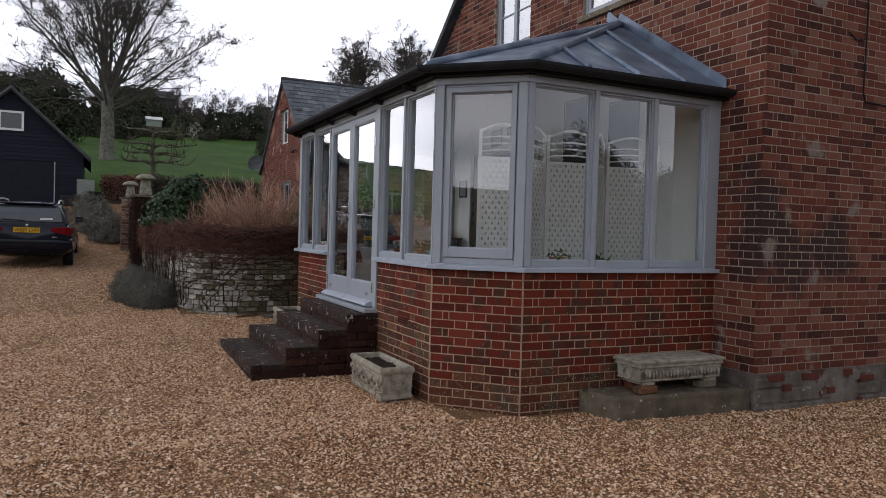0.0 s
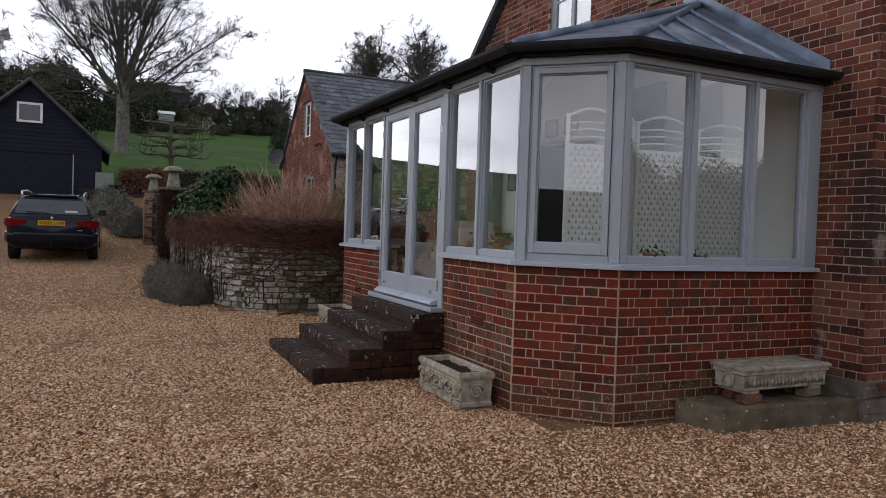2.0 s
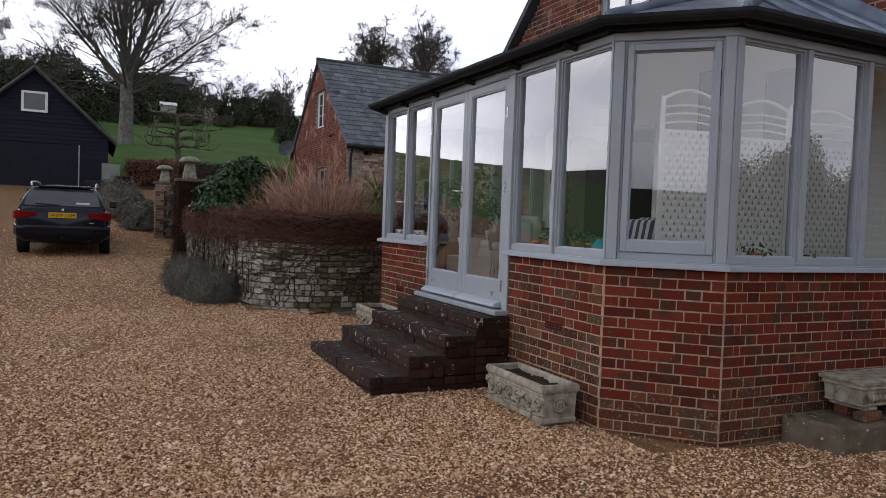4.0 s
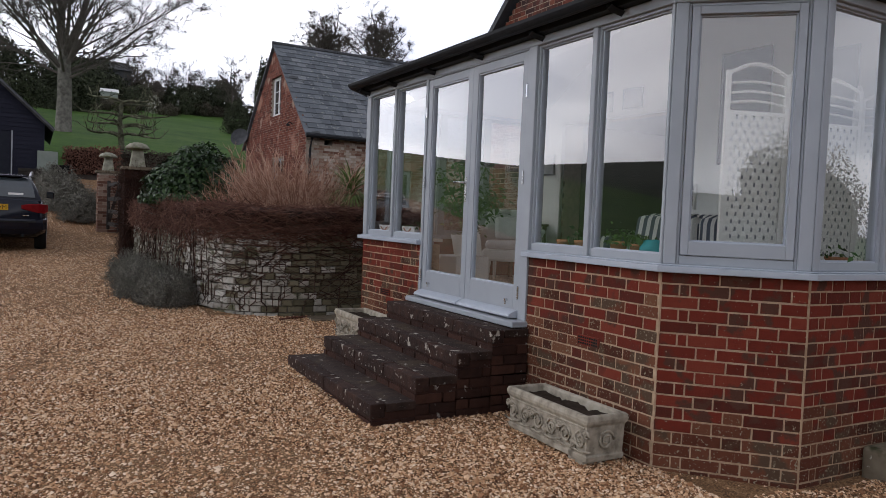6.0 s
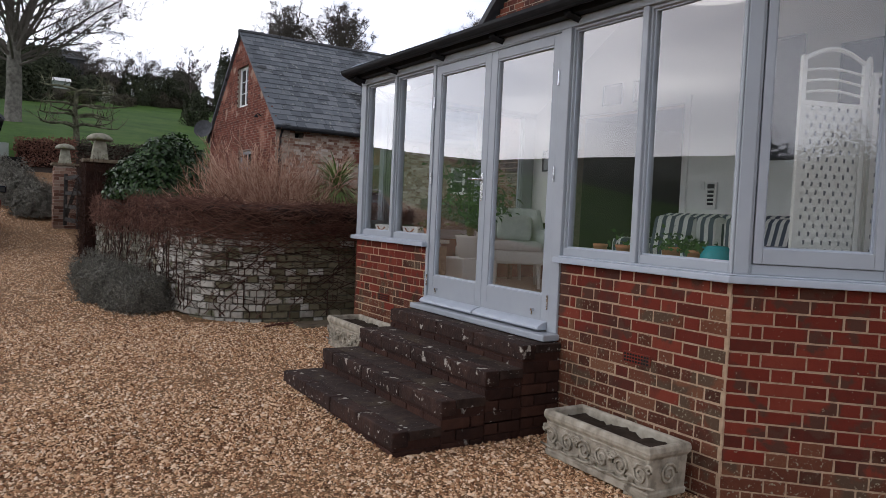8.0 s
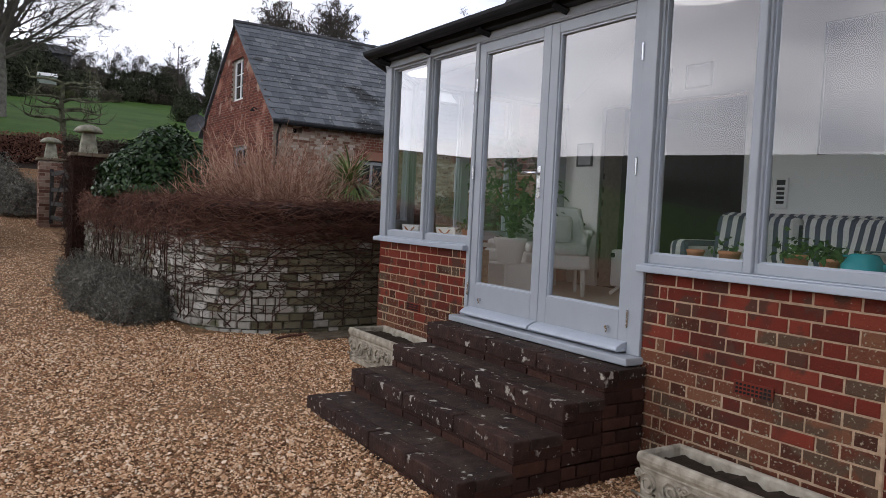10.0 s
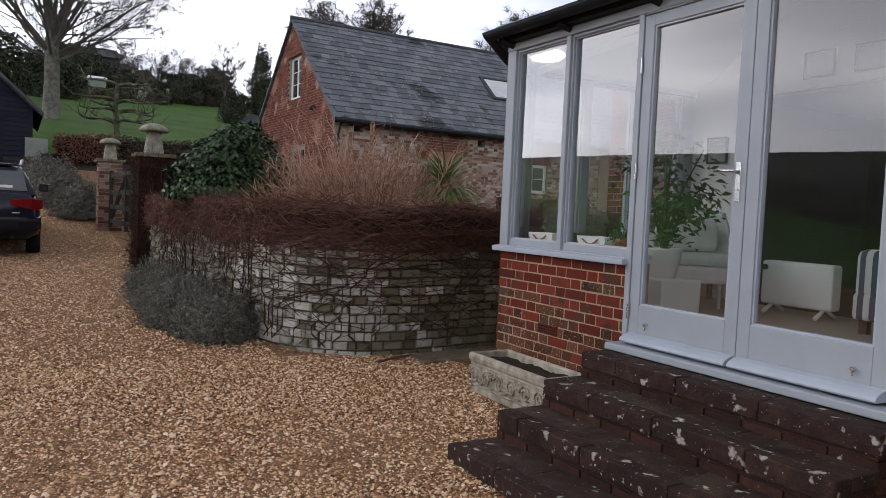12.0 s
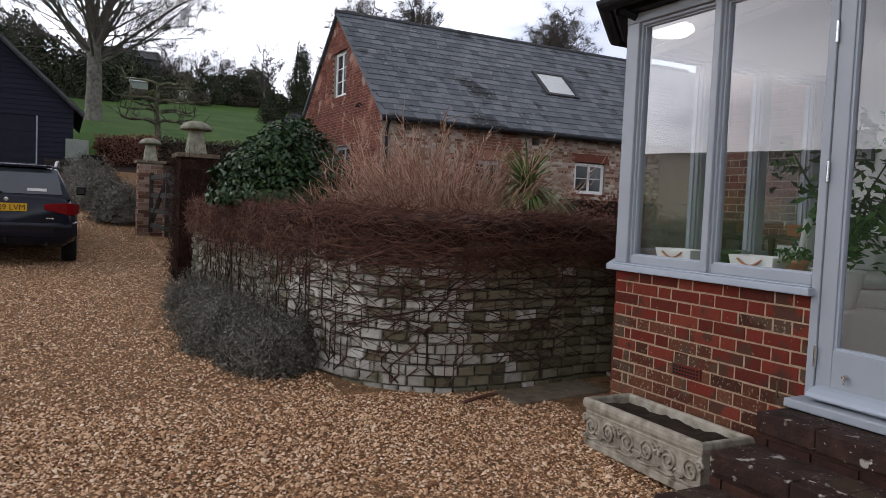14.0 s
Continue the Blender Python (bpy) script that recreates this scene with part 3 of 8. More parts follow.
EV = eaves_line(0.11)
ROOF_Z, TOP_Z, T0, T1 = 3.10, 4.12, (5.49, 6.82), (5.49, 9.52)
TP = [T0, T0, T0, T1, T1, T1]
PITCH = (TOP_Z - ROOF_Z) / (6.82 - EV[0][1])
rf = Geo()
n = len(EV)
rv = [(x, y, ROOF_Z) for x, y in EV] + [(x, y, TOP_Z) for x, y in TP] + [(x, y, ROOF_Z - 0.05) for x, y in EV] + [(x, y, TOP_Z - 0.08) for x, y in TP]
rfc = [(1, 0, n), (2, 1, n), (3, 2, n, n + 3), (4, 3, n + 3), (5, 4, n + 3),
       (2 * n, 2 * n + 1, 3 * n), (2 * n + 1, 2 * n + 2, 3 * n), (2 * n + 2, 2 * n + 3, 3 * n + 3, 3 * n), (2 * n + 3, 2 * n + 4, 3 * n + 3), (2 * n + 4, 2 * n + 5, 3 * n + 3)]
rfc += [(i, i + 1, 2 * n + i + 1, 2 * n + i) for i in range(n - 1)]
roof = structure("roof", Geo().add(rv, rfc), "lead", "grey lead sheet hipped roof with rolled seams", "roof")


def roll(p, q, r=0.032):
    p, q = Vector(p), Vector(q)
    part("lead_roll", Geo().tube([p, p + (q - p) * 0.02, q - (q - p) * 0.02, q], [r * 0.7, r, r, r * 0.7], 8), "lead", roof, smooth=True)


def up_slope(i, s, r=0.03):
    """A roll straight up the slope i from the eave at distance s along it, to the hip or the house."""
    a, b = Vector(EV[i]), Vector(EV[i + 1])
    d = (b - a).normalized()
    inw = Vector((d.y, -d.x))
    ta, tb = Vector(TP[i]), Vector(TP[i + 1])
    run = (ta - a).dot(inw)
    pitch = (TOP_Z - ROOF_Z) / run
    st, et, L = (ta - a).dot(d), (tb - a).dot(d), (b - a).length
    if s < st:
        run *= s / st
    elif s > et:
        run *= (L - s) / (L - et)
    p = a + d * s
    q = p + inw * run
    roll((p.x, p.y, ROOF_Z + 0.012), (q.x, q.y, ROOF_Z + 0.012 + run * pitch), r)


for i in range(1, 5):
    roll((*EV[i], ROOF_Z + 0.015), (TP[i][0] - 0.01, TP[i][1], TOP_Z + 0.015), 0.04)
for i, ss in ((0, (0.55, 1.1, 1.65)), (2, (0.5, 1.2, 1.9, 2.6, 3.3, 4.0)), (4, (0.6, 1.2, 1.7))):
    for s in ss:
        up_slope(i, s)
roll((5.46, T0[1], TOP_Z + 0.01), (5.46, T1[1], TOP_Z + 0.01), 0.035)
# stepped flashing against the house
for side in (0, 1):
    y0, sgn = (EV[0][1], 1) if side == 0 else (EV[5][1], -1)
    for j in range(9):
        yy = y0 + sgn * (0.06 + j * 0.2)
        zz = ROOF_Z + (0.06 + j * 0.2) * PITCH
        fl = Geo().add([(5.48, yy, zz - 0.05), (5.48, yy + sgn * 0.24, zz + 0.24 * PITCH - 0.05), (5.48, yy + sgn * 0.215, zz + 0.225), (5.48, yy + sgn * 0.0, zz + 0.055),
                        (5.472, yy, zz - 0.05), (5.472, yy + sgn * 0.24, zz + 0.24 * PITCH - 0.05), (5.472, yy + sgn * 0.215, zz + 0.225), (5.472, yy + sgn * 0.0, zz + 0.055)],
                       ((0, 1, 2, 3), (7, 6, 5, 4), (0, 4, 5, 1), (1, 5, 6, 2), (2, 6, 7, 3), (3, 7, 4, 0)))
        part("flashing", fl, "lead", roof)
    ya, yb = y0 + sgn * 0.03, (T0, T1)[side][1]
    part("flashing_strip", Geo().add([(x, y, z) for x in (5.470, 5.478) for y, z in ((ya, ROOF_Z), (yb, TOP_Z), (yb, TOP_Z + 0.14), (ya, ROOF_Z + 0.12))], ((0, 1, 2, 3), (7, 6, 5, 4), (0, 4, 5, 1), (1, 5, 6, 2), (2, 6, 7, 3), (3, 7, 4, 0))), "lead", roof)
# half-round gutter along the eaves
gut_pts = [(min(x, 5.47), y) for x, y in eaves_line(0.165)]
gg = Geo()
rings = []
for i, (x, y) in enumerate(gut_pts):
    p0, p1 = Vector(gut_pts[max(0, i - 1)]), Vector(gut_pts[min(5, i + 1)])
    d = (p1 - p0).normalized()
    o = Vector((-d.y, d.x))
    sc = 1.0 if i in (0, 5) else 1.08
    ring = []
    for a in range(9):
        t = math.pi * a / 8
        ring.append((x - o.x * 0.06 * math.cos(t) * sc, y - o.y * 0.06 * math.cos(t) * sc, 3.085 - 0.06 * math.sin(t)))
    for a in range(8, -1, -1):
        t = math.pi * a / 8
        ring.append((x - o.x * 0.052 * math.cos(t) * sc, y - o.y * 0.052 * math.cos(t) * sc, 3.085 - 0.052 * math.sin(t)))
    rings.append(ring)
gutter = structure("gutter", gg.loft(rings), "gutter", "black half-round gutter along the eaves", "gutter")
for i, ss in ((2, (0.5, 1.35, 2.2, 3.05, 3.9, 4.6)),):
    a, b = Vector(EV[i]), Vector(EV[i + 1])
    d = (b - a).normalized()
    for s in ss:
        p = a + d * s
        q = p + Vector((-d.y, d.x)) * 0.02
        r = p - Vector((-d.y, d.x)) * 0.12
        part("bracket", Geo().tube([(r.x, r.y, 2.99), (p.x, p.y, 3.01), (q.x, q.y, 3.02)], 0.03, 4), "gutter", gutter)

# ceiling of the garden room, floor and plastered inner wall
cl = Geo()
ins = [(5.47, 5.36), (3.34, 5.36), (2.80, 5.90), (2.80, 10.44), (3.34, 10.98), (5.47, 10.98)]
cv = [(x, y, 2.97) for x, y in ins] + [(5.47, 6.95, TOP_Z - 0.14), (5.47, 9.4, TOP_Z - 0.14)]
cl.add(cv, [(0, 1, 6), (1, 2, 6), (2, 3, 7, 6), (3, 4, 7), (4, 5, 7)])
ceiling = structure("ceiling", cl, "plaster", "white painted sloping ceiling of the garden room", "ceiling")
for i, t in ((1, 6), (2, 6), (3, 7), (4, 7)):
    structure("trim_rafter", Geo().tube([(*ins[i], 2.955), cv[t]], 0.05, 4), "white", "white painted hip rafter", "trim")
structure("floor", Geo().prism([(5.49, 5.3), (5.49, 11.05), (3.31, 11.05), (2.74, 10.47), (2.74, 5.87), (3.31, 5.3)], 0.5, FLOOR_Z), "floor", "pale carpeted floor of the garden room", "floor")

# ---- the house ----
wall_in = Geo()
IN_Y0, IN_Y1 = 8.52, 10.36
for y0, y1, z0, z1 in ((5.29, IN_Y0, FLOOR_Z, 3.02), (IN_Y1, 11.04, FLOOR_Z, 3.02), (IN_Y0, IN_Y1, 2.9, 3.02)):
    wall_in.box((5.462, y0, z0), (5.488, y1, z1))
wall_in.add([(5.475, 5.35, 3.02), (5.475, 10.99, 3.02), (5.475, 9.4, TOP_Z - 0.12), (5.475, 6.95, TOP_Z - 0.12)], [(0, 1, 2, 3)])
structure("wall_inner", wall_in, "plaster", "white plastered inner wall of the garden room", "wall")
GABLE_Y1, EAVES, APEX_Y, APEX_Z = 12.25, 4.30, 8.5, 7.62


def house_brick(f, z, rnd):
    return "brick_house"


SLOPE = (APEX_Z - 4.84) / (11.61 - APEX_Y)


def gable_clip(z):
    half = (APEX_Z - z) / SLOPE
    return max(0.0, GABLE_Y1 - APEX_Y - half), min(GABLE_Y1 - HOUSE_Y, GABLE_Y1 - APEX_Y + half)


gable = brick_face("wall_gable", (HOUSE_X, GABLE_Y1), (HOUSE_X, HOUSE_Y), 0.445, 5.62, 0.3, house_brick, "mortar_house", lambda s, z: s > 6.9 and z < 4.2,
                   ((GABLE_Y1 - 9.80, 4.34, GABLE_Y1 - 8.80, 5.9), (GABLE_Y1 - 7.58, 4.34, GABLE_Y1 - 6.45, 5.9), (GABLE_Y1 - IN_Y1, 0.3, GABLE_Y1 - IN_Y0, 2.9)),
                   "weathered red brick gable wall of the house", gable_clip, 4)
south = brick_face("wall_south", (HOUSE_X, HOUSE_Y), (11.5, HOUSE_Y), 0.445, 5.62, 0.3, house_brick, "mortar_house", lambda s, z: s < 1.25 and z < 3.3, (), "weathered red brick house wall with pale stains", seed=5)
structure("wall_south_rest", Geo().box((11.5, HOUSE_Y, 0), (15, HOUSE_Y + 0.3, 5.62)), "brick_house", "red brick house wall", "wall")
plinth = Geo()
rnd = random.Random(9)
for i, (z, h) in enumerate(((0.0, 0.16), (0.16, 0.14), (0.30, 0.12))):
    x = -0.02
    while x < 6.0:
        w = rnd.uniform(0.16, 0.46)
        if i < 2 or rnd.random() < 0.75:
            o, c = rnd.uniform(0.004, 0.03), rnd.uniform(0.01, 0.025)
            hh = h - rnd.uniform(0.008, 0.02)
            f = lambda y, k: [(HOUSE_X + x + k, y, z + k), (HOUSE_X + x + w - 0.014 - k, y, z + k * rnd.uniform(0.5, 1.2)), (HOUSE_X + x + w - 0.014 - k * rnd.uniform(0.4, 1.3), y, z + hh - k), (HOUSE_X + x + k, y, z + hh - k * rnd.uniform(0.4, 1.2))]
            plinth.loft([f(HOUSE_Y + 0.15, 0), f(HOUSE_Y - o * 0.4, 0), f(HOUSE_Y - o - 0.006, c)])
        x += w
part("plinth", Geo().box((HOUSE_X - 0.012, HOUSE_Y - 0.008, -0.1), (15, HOUSE_Y + 0.3, 0.446)).box((HOUSE_X - 0.012, HOUSE_Y + 0.3, -0.1), (HOUSE_X + 0.3, GABLE_Y1, 0.446)), "plinth", south)
# the passage's dimness is put into its near-black wall colour
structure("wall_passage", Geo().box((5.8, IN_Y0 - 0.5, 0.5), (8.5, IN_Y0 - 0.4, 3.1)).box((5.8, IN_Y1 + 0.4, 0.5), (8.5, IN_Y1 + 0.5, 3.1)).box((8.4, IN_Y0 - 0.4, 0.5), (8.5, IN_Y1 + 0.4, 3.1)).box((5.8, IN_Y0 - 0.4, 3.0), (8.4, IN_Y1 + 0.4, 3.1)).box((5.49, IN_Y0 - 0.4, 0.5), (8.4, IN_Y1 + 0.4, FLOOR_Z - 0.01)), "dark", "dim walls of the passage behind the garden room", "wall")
part("plinth_stones", plinth, "plinth", south, "grey rendered stone plinth")
for x, z, w in ((0.34, 0.27, 0.10), (0.95, 0.21, 0.10), (1.42, 0.30, 0.21), (0.60, 0.36, 0.21), (1.20, 0.37, 0.10), (0.14, 0.37, 0.20)):
    part("brick", Geo().box((HOUSE_X + x, HOUSE_Y - 0.041, z), (HOUSE_X + x + w, HOUSE_Y - 0.002, z + 0.062)), "brick_house", south, "dark brick laid bare in the plinth", bevel=0.006)
structure("wall_house_rest", Geo().box((5.79, GABLE_Y1 - 0.3, 0), (15, GABLE_Y1, 4.3)).box((14.7, 5.05, 0), (15, GABLE_Y1 - 0.3, 5.6)), "brick_house", "red brick back walls of the house", "wall")
# gable top and slates
gt = Geo()
for x0, x1 in ((5.49, 5.79),):
    s = (APEX_Z - 4.84) / (11.61 - APEX_Y)
    ya, yb = APEX_Y - (APEX_Z - 5.62) / s, APEX_Y + (APEX_Z - 5.62) / s
    gt.add([(x0, ya, 5.62), (x0, yb, 5.62), (x0, APEX_Y, APEX_Z), (x1, ya, 5.62), (x1, yb, 5.62), (x1, APEX_Y, APEX_Z)], ((0, 2, 1), (3, 4, 5), (0, 3, 5, 2), (1, 2, 5, 4), (0, 1, 4, 3)))
structure("wall_gable_top", gt, "brick_house", "red brick top of the gable", "wall")
rg = Geo()
for sg in (-1, 1):
    ye = APEX_Y + sg * (APEX_Z - 4.2) / s
    rg.add([(5.36, APEX_Y, APEX_Z + 0.02), (15.1, APEX_Y, APEX_Z + 0.02), (15.1, ye, 4.22), (5.36, ye, 4.22), (5.36, APEX_Y, APEX_Z + 0.14), (15.1, APEX_Y, APEX_Z + 0.14), (15.1, ye, 4.34), (5.36, ye, 4.34)],
           ((0, 1, 2, 3), (7, 6, 5, 4), (0, 4, 5, 1), (1, 5, 6, 2), (2, 6, 7, 3), (3, 7, 4, 0)))
structure("roof_house", rg, "slate_dark", "dark slate roof of the house", "roof")


def cottage_window(name, at, w, h, cols, rows, mat="white", label="white painted casement window", sill="concrete", depth=0.1, glass="glass", leaves=2):
    """A casement window in a wall that faces -y locally: x along, z up, from its lower left corner; panes set back."""
    wd = thing(name, at, label, "window", "", "structure")
    t = 0.05
    g = Geo().box((0, 0.03, 0), (t, depth, h)).box((w - t, 0.03, 0), (w, depth, h)).box((t, 0.03, 0), (w - t, depth, t)).box((t, 0.03, h - t), (w - t, depth, h))
    part("window_frame", g, mat, wd, bevel=0.003)
    iw = (w - 2 * t) / leaves
    for i in range(leaves):
        x0 = t + i * iw
        c = Geo()
        q = 0.038
        c.box((x0, 0.04, t), (x0 + q, 0.085, h - t)).box((x0 + iw - q, 0.04, t), (x0 + iw, 0.085, h - t)).box((x0 + q, 0.04, t), (x0 + iw - q, 0.085, t + q)).box((x0 + q, 0.04, h - t - q), (x0 + iw - q, 0.085, h - t))
        for k2 in range(1, cols):
            xx = x0 + q + (iw - 2 * q) * k2 / cols
            c.box((xx - 0.01, 0.05, t + q), (xx + 0.01, 0.08, h - t - q))
        for k2 in range(1, rows):
            zz = t + q + (h - 2 * t - 2 * q) * k2 / rows
            c.box((x0 + q, 0.05, zz - 0.01), (x0 + iw - q, 0.08, zz + 0.01))
        part("casement", c, mat, wd)
        part("pane", Geo().box((x0 + q, 0.062, t + q), (x0 + iw - q, 0.067, h - t - q)), glass, wd)
    part("window_sill", Geo().box((-0.06, -0.06, -0.07), (w + 0.06, depth, -0.002)), sill, wd, bevel=0.006)
    # near-black sheet in place of an unlit room behind the panes
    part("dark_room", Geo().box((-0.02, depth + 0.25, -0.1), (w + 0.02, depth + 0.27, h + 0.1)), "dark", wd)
    return wd


FACE_WEST = Matrix.Rotation(radians(-90), 4, "Z")
cottage_window("window_upper_1", Matrix.Translation((HOUSE_X + 0.02, 9.80, 4.40)) @ FACE_WEST, 1.0, 1.5, 1, 3, "paint", "grey painted casement window in the gable")
cottage_window("window_upper_2", Matrix.Translation((HOUSE_X + 0.02, 7.58, 4.40)) @ FACE_WEST, 1.13, 1.5, 1, 3, "paint", "grey painted casement window in the gable")

# ---- barn ----
M["far_glass"] = material("dark_window_glass", [(0.015, 0.018, 0.02), (0.03, 0.034, 0.036)], 2, 0.08, spec=0.6)
BX0, BY0, BY1, BEAVE, BAPEX = 6.25, 23.25, 30.2, 4.02, 7.05
BYM = (BY0 + BY1) / 2
M["barn_brick"] = material("barn_brick", [(0.085, 0.034, 0.025), (0.165, 0.058, 0.040), (0.225, 0.088, 0.060)], 26, 0.9, bump=0.6, bump_scale=40, vary=0.55, island=True,
                           patches=(((0.36, 0.25, 0.19), 1.9, 0.60), ((0.34, 0.17, 0.12), 0.8, 0.56)))
M["barn_stone"] = material("barn_pale_brick", [(0.12, 0.045, 0.030), (0.26, 0.15, 0.105), (0.42, 0.34, 0.27), (0.56, 0.50, 0.43)], 22, 0.9, bump=0.6, bump_scale=40, vary=0.6, island=True,
                           patches=(((0.20, 0.075, 0.048), 0.8, 0.59),))


def barn_bricks(f, z, rnd):
    return "barn_stone"


barn_south = brick_face("wall_barn_south", (BX0, BY0), (BX0 + 9.0, BY0), 0.6, 3.975, 0.4, barn_bricks, "mortar_dark", False,
                        ((2.55, 0.5, 3.45, 3.05), (4.38, 3.55, 4.62, 3.73), (0.55, 3.62, 0.8, 3.78), (5.85, 2.3, 6.95, 3.2)), "patched pale and red brick barn wall", seed=11)
structure("wall_barn_rest", Geo().box((BX0 + 9.0, BY0, 0.4), (BX0 + 16, BY0 + 0.4, 3.98)).box((BX0 + 0.4, BY1 - 0.4, 0.4), (BX0 + 16, BY1, 3.98)).box((BX0 + 15.6, BY0 + 0.4, 0.4), (BX0 + 16, BY1 - 0.4, 3.98)),
          "barn_stone", "patched brick barn walls", "wall")


def barn_red(f, z, rnd):
    return "barn_brick"


# gable of red brick, built course by course within its slope
bg = Geo()
bs = (BAPEX - BEAVE) / ((BY1 - BY0) / 2)
rnd = random.Random(21)
holes = ((25.95, 27.05, 4.72, 6.02), (25.45, 26.75, 2.3, 3.35))
for r in range(int((BAPEX - 0.6) / 0.075)):
    z = 0.6 + r * 0.075
    half = (BY1 - BY0) / 2 if z < BEAVE else (BAPEX - z) / bs
    y, k2 = BY0 + ((r % 2) * 0.08), r
    while y < BY1:
        w = 0.225 if k2 % 2 else 0.1125
        yc = y + w / 2
        if abs(yc - BYM) < half - 0.05 and not any(h[0] < yc < h[1] and h[2] < z + 0.03 < h[3] for h in holes):
            o = rnd.uniform(0, 0.008)
            bg.box((BX0 - 0.006 - o, y + 0.005, z + 0.005), (BX0 + 0.03, y + w - 0.005, z + 0.07))
        y += w
        k2 += 1
body = Geo()
for y0, y1, z0, z1 in ((BY0, 25.45, 0.4, BEAVE), (25.45, 26.75, 0.4, 2.3), (25.45, 26.75, 3.35, BEAVE), (26.75, BY1, 0.4, BEAVE)):
    body.box((BX0, y0, z0), (BX0 + 0.4, y1, z1))


def gable_slab(y0, y1, z0):
    """A slice of the gable above the eaves, cut by its slope."""
    top = lambda y: BAPEX - abs(y - BYM) * bs
    ys = [y0, y1] if not y0 < BYM < y1 else [y0, BYM, y1]
    pts = [(y0, z0)] + [(y1, z0)] + [(y, top(y)) for y in reversed(ys)]
    k = len(pts)
    body.add([(BX0, y, z) for y, z in pts] + [(BX0 + 0.4, y, z) for y, z in pts], [tuple(range(k)), tuple(range(2 * k - 1, k - 1, -1))] + [(i, k + i, k + (i + 1) % k, (i + 1) % k) for i in range(k)])


gable_slab(BY0, 25.95, BEAVE)
gable_slab(27.05, BY1, BEAVE)
gable_slab(25.95, 27.05, 6.02)
body.box((BX0, 25.95, BEAVE), (BX0 + 0.4, 27.05, 4.72))
barn_gable = structure("wall_barn_gable", body, "mortar_dark", "red brick barn gable with a small upper window", "wall")
tagged(part("brickwork", bg, "barn_brick", barn_gable), kind="stuff")
cottage_window("window_barn_1", Matrix.Translation((BX0 + 0.06, 27.05, 4.74)) @ FACE_WEST, 1.1, 1.27, 1, 3, "white", "white painted casement window in the barn gable", "barn_brick", 0.1, "far_glass")
cottage_window("window_barn_2", Matrix.Translation((BX0 + 0.06, 26.75, 2.32)) @ FACE_WEST, 1.3, 1.02, 1, 2, "paint", "grey painted casement window low in the barn gable", "barn_brick", 0.1, "far_glass")
cottage_window("window_barn_3", pose(BX0 + 5.87, BY0 + 0.04, 2.32), 1.06, 0.86, 1, 2, "white", "white painted casement window in the barn wall", "barn_brick", 0.1, "far_glass")
cottage_window("window_barn_4", pose(BX0 + 2.57, BY0 + 0.04, 1.9), 0.86, 1.12, 1, 1, "paint", "dim grey painted window under a brick arch", "barn_brick", 0.1, "far_glass")
structure("lintel", Geo().box((BX0 + 2.4, BY0 - 0.012, 3.05), (BX0 + 3.6, BY0 + 0.2, 3.3)), "barn_brick", "flat red brick arch over the barn window", "lintel")
structure("lintel_small", Geo().box((BX0 + 5.75, BY0 - 0.012, 3.2), (BX0 + 7.05, BY0 + 0.2, 3.43)), "barn_brick", "flat red brick arch over the barn window", "lintel")
# near-black sheet added to make the vent holes look deep and unlit
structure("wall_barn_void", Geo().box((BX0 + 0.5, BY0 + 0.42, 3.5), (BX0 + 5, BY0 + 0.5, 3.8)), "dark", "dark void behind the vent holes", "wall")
M["slate_piece"] = material("grey_slate_piece", [(0.080, 0.089, 0.098), (0.130, 0.142, 0.154), (0.19, 0.20, 0.21)], 4, 0.7, bump=0.3, bump_scale=40, vary=0.62, coord="World", patches=(((0.045, 0.048, 0.050), 0.6, 0.575), ((0.26, 0.27, 0.25), 9, 0.61)))
# slate roof, slates course by course
sl_len = math.hypot((BY1 - BY0) / 2 + 0.18, BAPEX - BEAVE + 0.16)
slate = Geo()
rnd = random.Random(33)
courses = 19
roof_body = Geo()
y_e, z_e = BY0 - 0.22, BEAVE - 0.12 + 0.0
slope = Vector((0, BYM - y_e, BAPEX + 0.08 - z_e))
step_v = slope / courses
up = Vector((1, 0, 0)).cross(slope).normalized()
run = step_v.length
SLATES = []
for w in (0.27, 0.285, 0.30, 0.315, 0.33):
    g = Geo().add([(0.003, 0, 0.025), (w - 0.003, 0, 0.025), (w - 0.003, run * 1.15, 0.006), (0.003, run * 1.15, 0.006), (0.003, 0, 0.013), (w - 0.003, 0, 0.013)], ((0, 1, 2, 3), (4, 5, 1, 0), (0, 3, 4), (1, 5, 2)))
    me = g.mesh("slate")
    me.materials.append(M["slate_piece"])
    SLATES.append((w, me))
slate_rows = []
for j in range(courses):
    x = BX0 - 0.12 + (0.14 if j % 2 else 0)
    while x < BX0 + 11.3:
        w, me = rnd.choice(SLATES)
        p = Vector((x, y_e, z_e)) + step_v * (j - rnd.uniform(0, 0.06)) + up * rnd.uniform(0, 0.007)
        slate_rows.append((Matrix.Translation(p) @ Matrix((Vector((1, 0, 0)), slope.normalized(), up)).transposed().to_4x4() @ pose(0, 0, 0, 0, 0, rnd.uniform(-0.6, 0.6)), me, x))
        x += w
rb = Geo()
